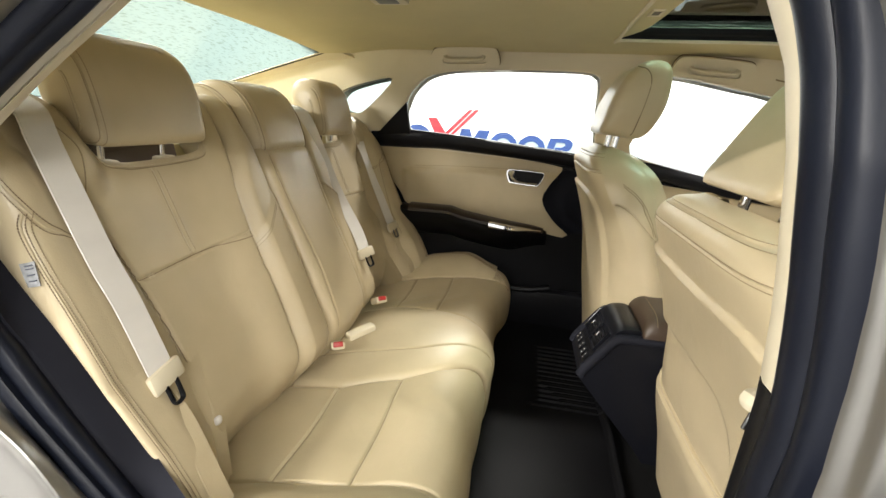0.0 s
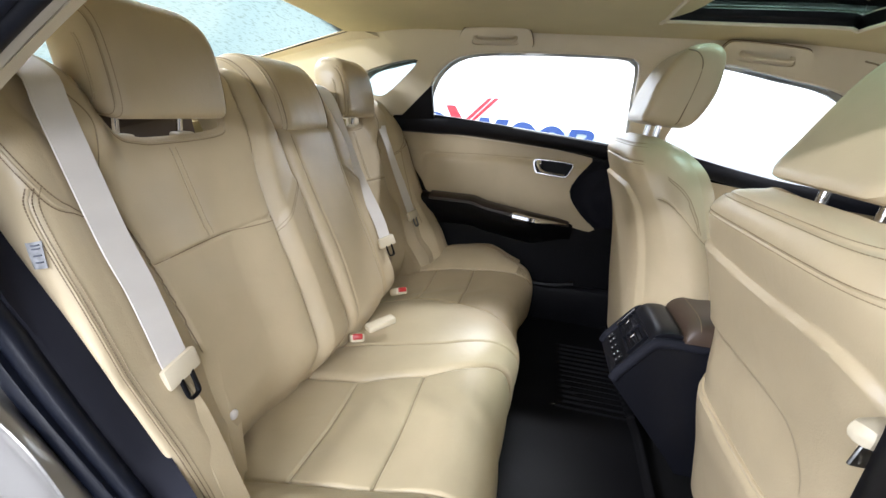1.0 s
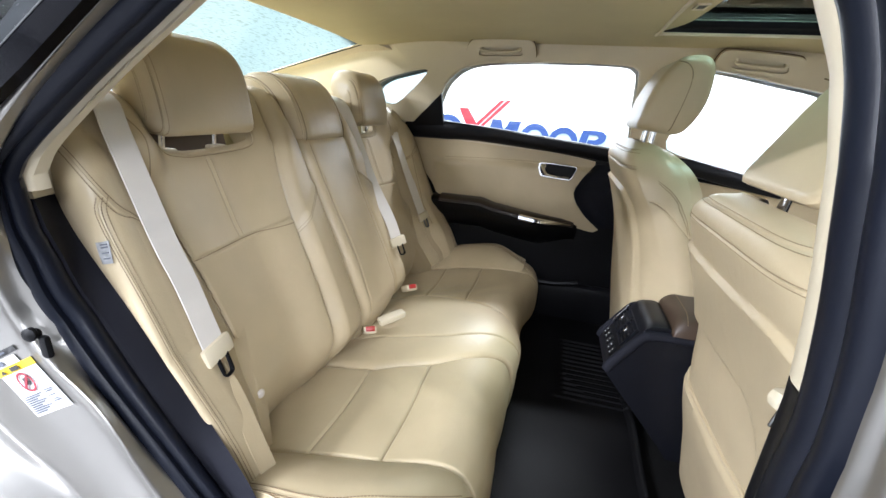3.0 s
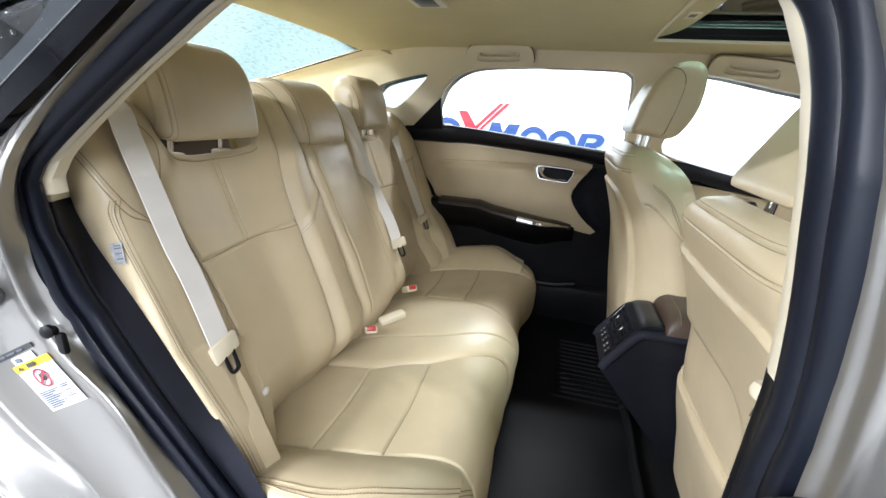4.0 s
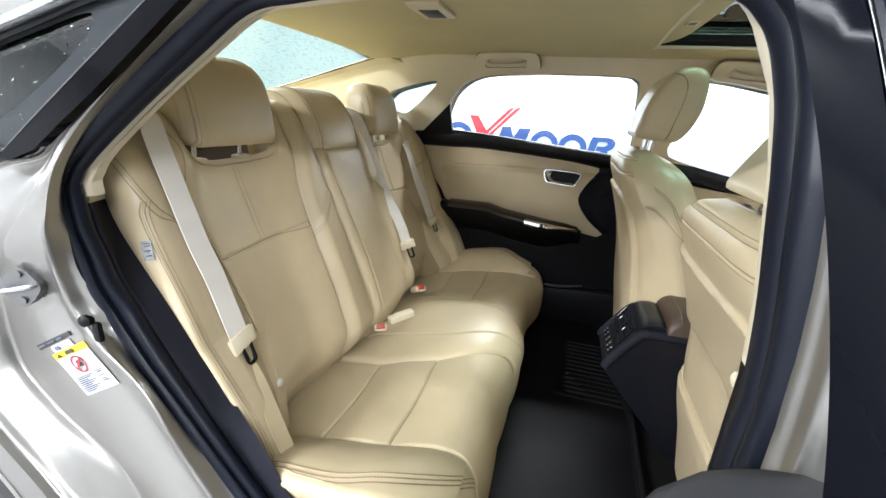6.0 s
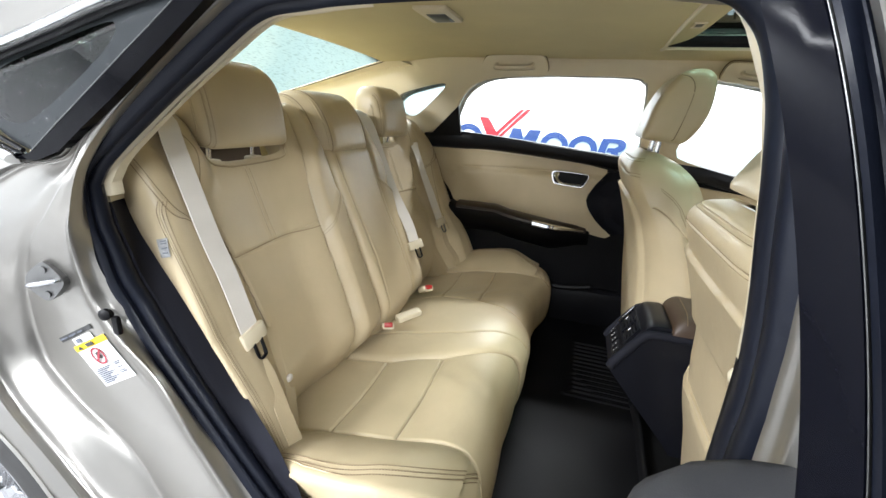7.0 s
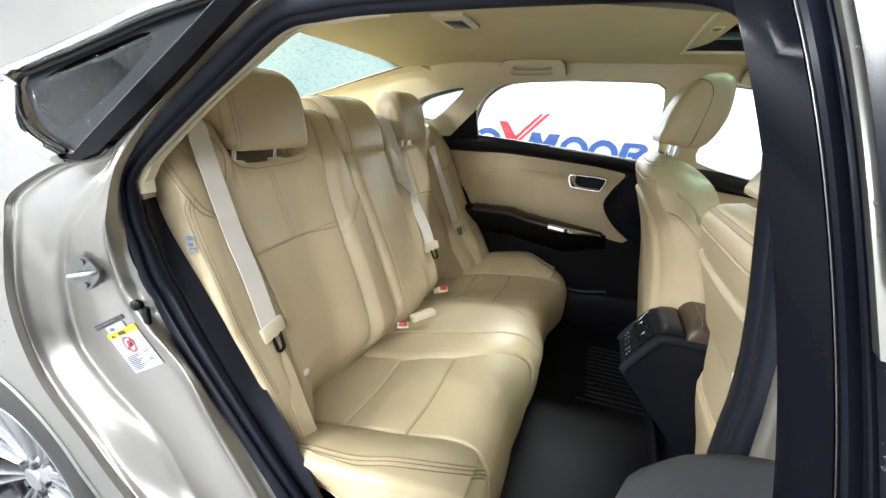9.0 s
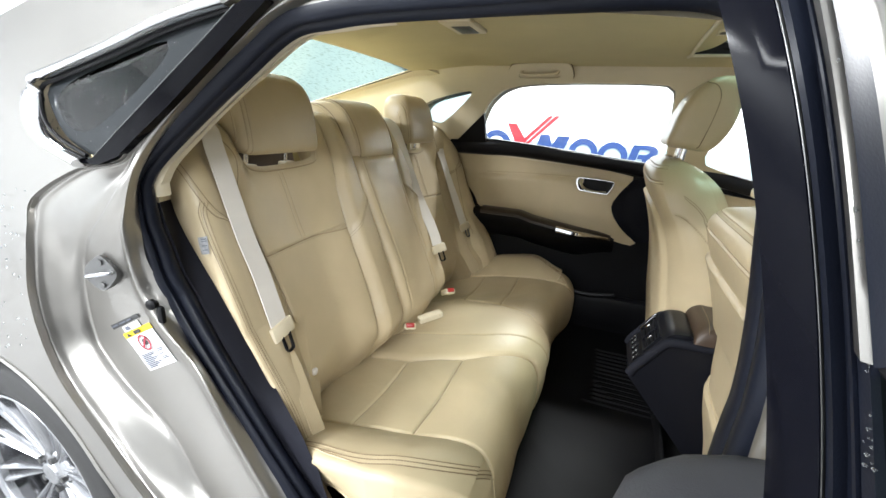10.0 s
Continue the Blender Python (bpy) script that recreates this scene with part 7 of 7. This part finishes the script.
# ---------------------------------------------------------------- open rear door
def open_door():
    t = thing("door", (0.46, -0.85, 0.4), "opened rear door with black frame, lowered wet window and champagne skin", "car door")
    zs = np.linspace(0.86, 1.42, 40)
    arc = lambda p, u: p[0] + p[1] * u + p[2] * u * u
    inner_edge = lambda z: np.array((arc((0.401, -0.259, -0.399), z - 1.1), arc((-0.933, 0.068, 0.081), z - 1.1), z))
    mid_edge = lambda z: np.array((arc((0.421, -0.238, -0.304), z - 1.1), arc((-0.956, 0.158, 0.108), z - 1.1), z))
    outer_edge = lambda z: np.array((arc((0.430, -0.202, -0.108), z - 1.1), arc((-0.986, 0.308, 0.047), z - 1.1), z))
    away = np.array((0.70, 0.60, 0.0))
    # the frame's head bows inwards towards the roof
    bow = lambda z: np.array((0.0, 0.95 * max(0.0, z - 1.175) ** 2, 0.0))

    def upright(section, lo=0.0, hi=2.0):
        """Strip along the frame: section gives (edge pair, share across, depth)."""
        rows = []
        for z in zs[(zs > lo) & (zs < hi)]:
            e = (inner_edge(z), mid_edge(z), outer_edge(z))
            rows.append([e[k] * (1 - q) + e[k + 1] * q + away * d + bow(z) for k, q, d in section])
        return np.array(rows)
    part("window_frame", sheet(upright([(0, 0.0, 0.030), (0, 0.0, 0.003), (0, 0.04, 0.0), (0, 0.5, -0.0008), (0, 0.93, 0.0), (0, 0.965, 0.003), (0, 0.97, 0.02)])), M_VINYL, t, "satin black inner window frame")
    part("bright_edge", sheet(upright([(0, 0.972, 0.010), (0, 0.975, -0.0008), (0, 0.995, -0.0008), (0, 1.0, 0.010)])), M_STEEL, t, "thin bright frame edge")
    part("glass_channel", sheet(upright([(1, 0.0, 0.006), (1, 0.02, 0.001), (1, 0.16, 0.001), (1, 0.20, 0.012), (1, 0.40, 0.014), (1, 0.44, 0.004), (1, 0.50, 0.004), (1, 0.54, 0.012)])), M_RUBBER, t, "black rubber glass channel")
    part("outer_frame", sheet(upright([(1, 0.52, 0.014), (1, 0.56, 0.004), (1, 0.80, -0.002), (1, 0.95, 0.002), (1, 1.0, 0.010), (1, 1.0, 0.03)], 1.10)), M_PAINT, t, "champagne outer window frame")
    part("lower_channel", sheet(upright([(1, 0.52, 0.014), (1, 0.56, 0.006), (1, 0.78, 0.006), (1, 0.84, 0.02)], 0.0, 1.115)), M_RUBBER, t, "black rubber glass channel")
    part("frame_seal", sheet(upright([(1, 0.985, 0.004), (1, 1.0, -0.001), (1, 1.04, 0.004), (1, 1.05, 0.02)], 1.10)), M_RUBBER, t, "black rubber lip")
    # inner panel with a broad soft top, rounded at the hinge end
    ys = np.linspace(-0.812, -1.75, 60)
    prof = [(0.53, 0.40), (0.53, 0.90), (0.525, 0.926), (0.51, 0.935), (0.44, 0.937), (0.38, 0.930), (0.358, 0.915), (0.350, 0.89), (0.352, 0.80), (0.38, 0.60), (0.40, 0.40)]
    P = spline(prof, 50)
    rows = []
    for y in ys:
        q = max(0.0, 1 - (-0.812 - y) / 0.085)
        f = math.sqrt(max(0.0, 1 - q * q)) if q > 0 else 1.0
        rows.append([(0.535 + (x - 0.535) * (0.10 + 0.90 * f) + 0.06 * (-0.812 - y) * -0.4, y, z - 0.012 * (1 - f) - 0.02 * max(0.0, (-0.95 - y))) for x, z in P])
    part("inner_panel", sheet(np.array(rows), (0.02, 0, 0)), M_SOFT, t, "soft black inner door panel")
    pts = np.array([[(0.545 + 0.05 * math.sin(np.pi * (z - 0.3) / 0.7), y, z) for z in np.linspace(0.30, 0.95, 14)] for y in np.linspace(-0.80, -1.78, 20)])
    part("door_skin", sheet(pts, (-0.012, 0, 0)), M_PAINT, t, "champagne outer door skin")
    # pane, lowered part of the way
    top = lambda y: 1.098 - 0.30 * max(0.0, -0.985 - y)
    pts = np.array([[(0.452 - 0.2 * (z - 1.03) - 0.05 * (y + 0.985), y, z) for z in np.linspace(0.88, top(y), 10)] for y in np.linspace(-0.972, -1.45, 24)])
    g = part("pane", sheet(pts, (0.004, 0, 0)), M_DARKGLASS, t, "half-lowered wet green pane")
    part("pane_edge", tube(bmesh.new(), pts[:, -1] + np.array((0.002, 0, 0.001)), 0.003, 6), M_STEEL, g, "polished glass edge")


open_door()


# ---------------------------------------------------------------- water drops
def drops():
    rng = random.Random(5)
    bm = bmesh.new()

    def drop(c, n, r):
        t = bmesh.new()
        bmesh.ops.create_icosphere(t, subdivisions=1, radius=r)
        rot = Vector((0, 0, 1)).rotation_difference(Vector(n)).to_matrix().to_4x4()
        bmesh.ops.transform(t, matrix=Matrix.Translation(c) @ rot @ Matrix.Diagonal((1, rng.uniform(0.8, 1.3), 0.5, 1)), verts=t.verts)
        join_into(bm, t)
    for k in range(330):
        x, z = rng.uniform(-0.60, -0.26), rng.uniform(1.13, 1.31)
        if z < 1.10 + 0.85 * (-0.45 - x) * -1 and x > -0.45 or z > 1.24 + 0.30 * (x + 0.57):
            continue
        drop((x, -y_skin(z) + 0.010, z), (0, -0.95, 0.25), rng.choice((0.0008, 0.0010, 0.0012, 0.0016, 0.0022)))
    for k in range(160):
        x, z = rng.uniform(-1.0, -0.52), rng.uniform(0.72, 1.06)
        if (x + 0.862) ** 2 + (z - 0.315) ** 2 < 0.39 ** 2 or x > np.interp(z, [0.7, 0.77, 0.95, 1.06], [-0.61, -0.64, -0.635, -0.60]):
            continue
        drop((x, -y_skin(z) - 0.001, z), (0, -1, 0.1), rng.uniform(0.0012, 0.0030))
    for k in range(45):
        z = rng.uniform(0.98, 1.32)
        u = z - 1.1
        drop((0.429 - 0.21 * u - 0.15 * u * u, -0.980 + 0.29 * u + rng.uniform(-0.004, 0.006), z), (-0.7, -0.6, 0.1), rng.choice((0.0006, 0.0009, 0.0013)))
    ob = mesh_object("water_drops", bm, M_DROP)
    tagged(ob, "clear water drops on paint and glass", "water drops", kind="stuff")


drops()
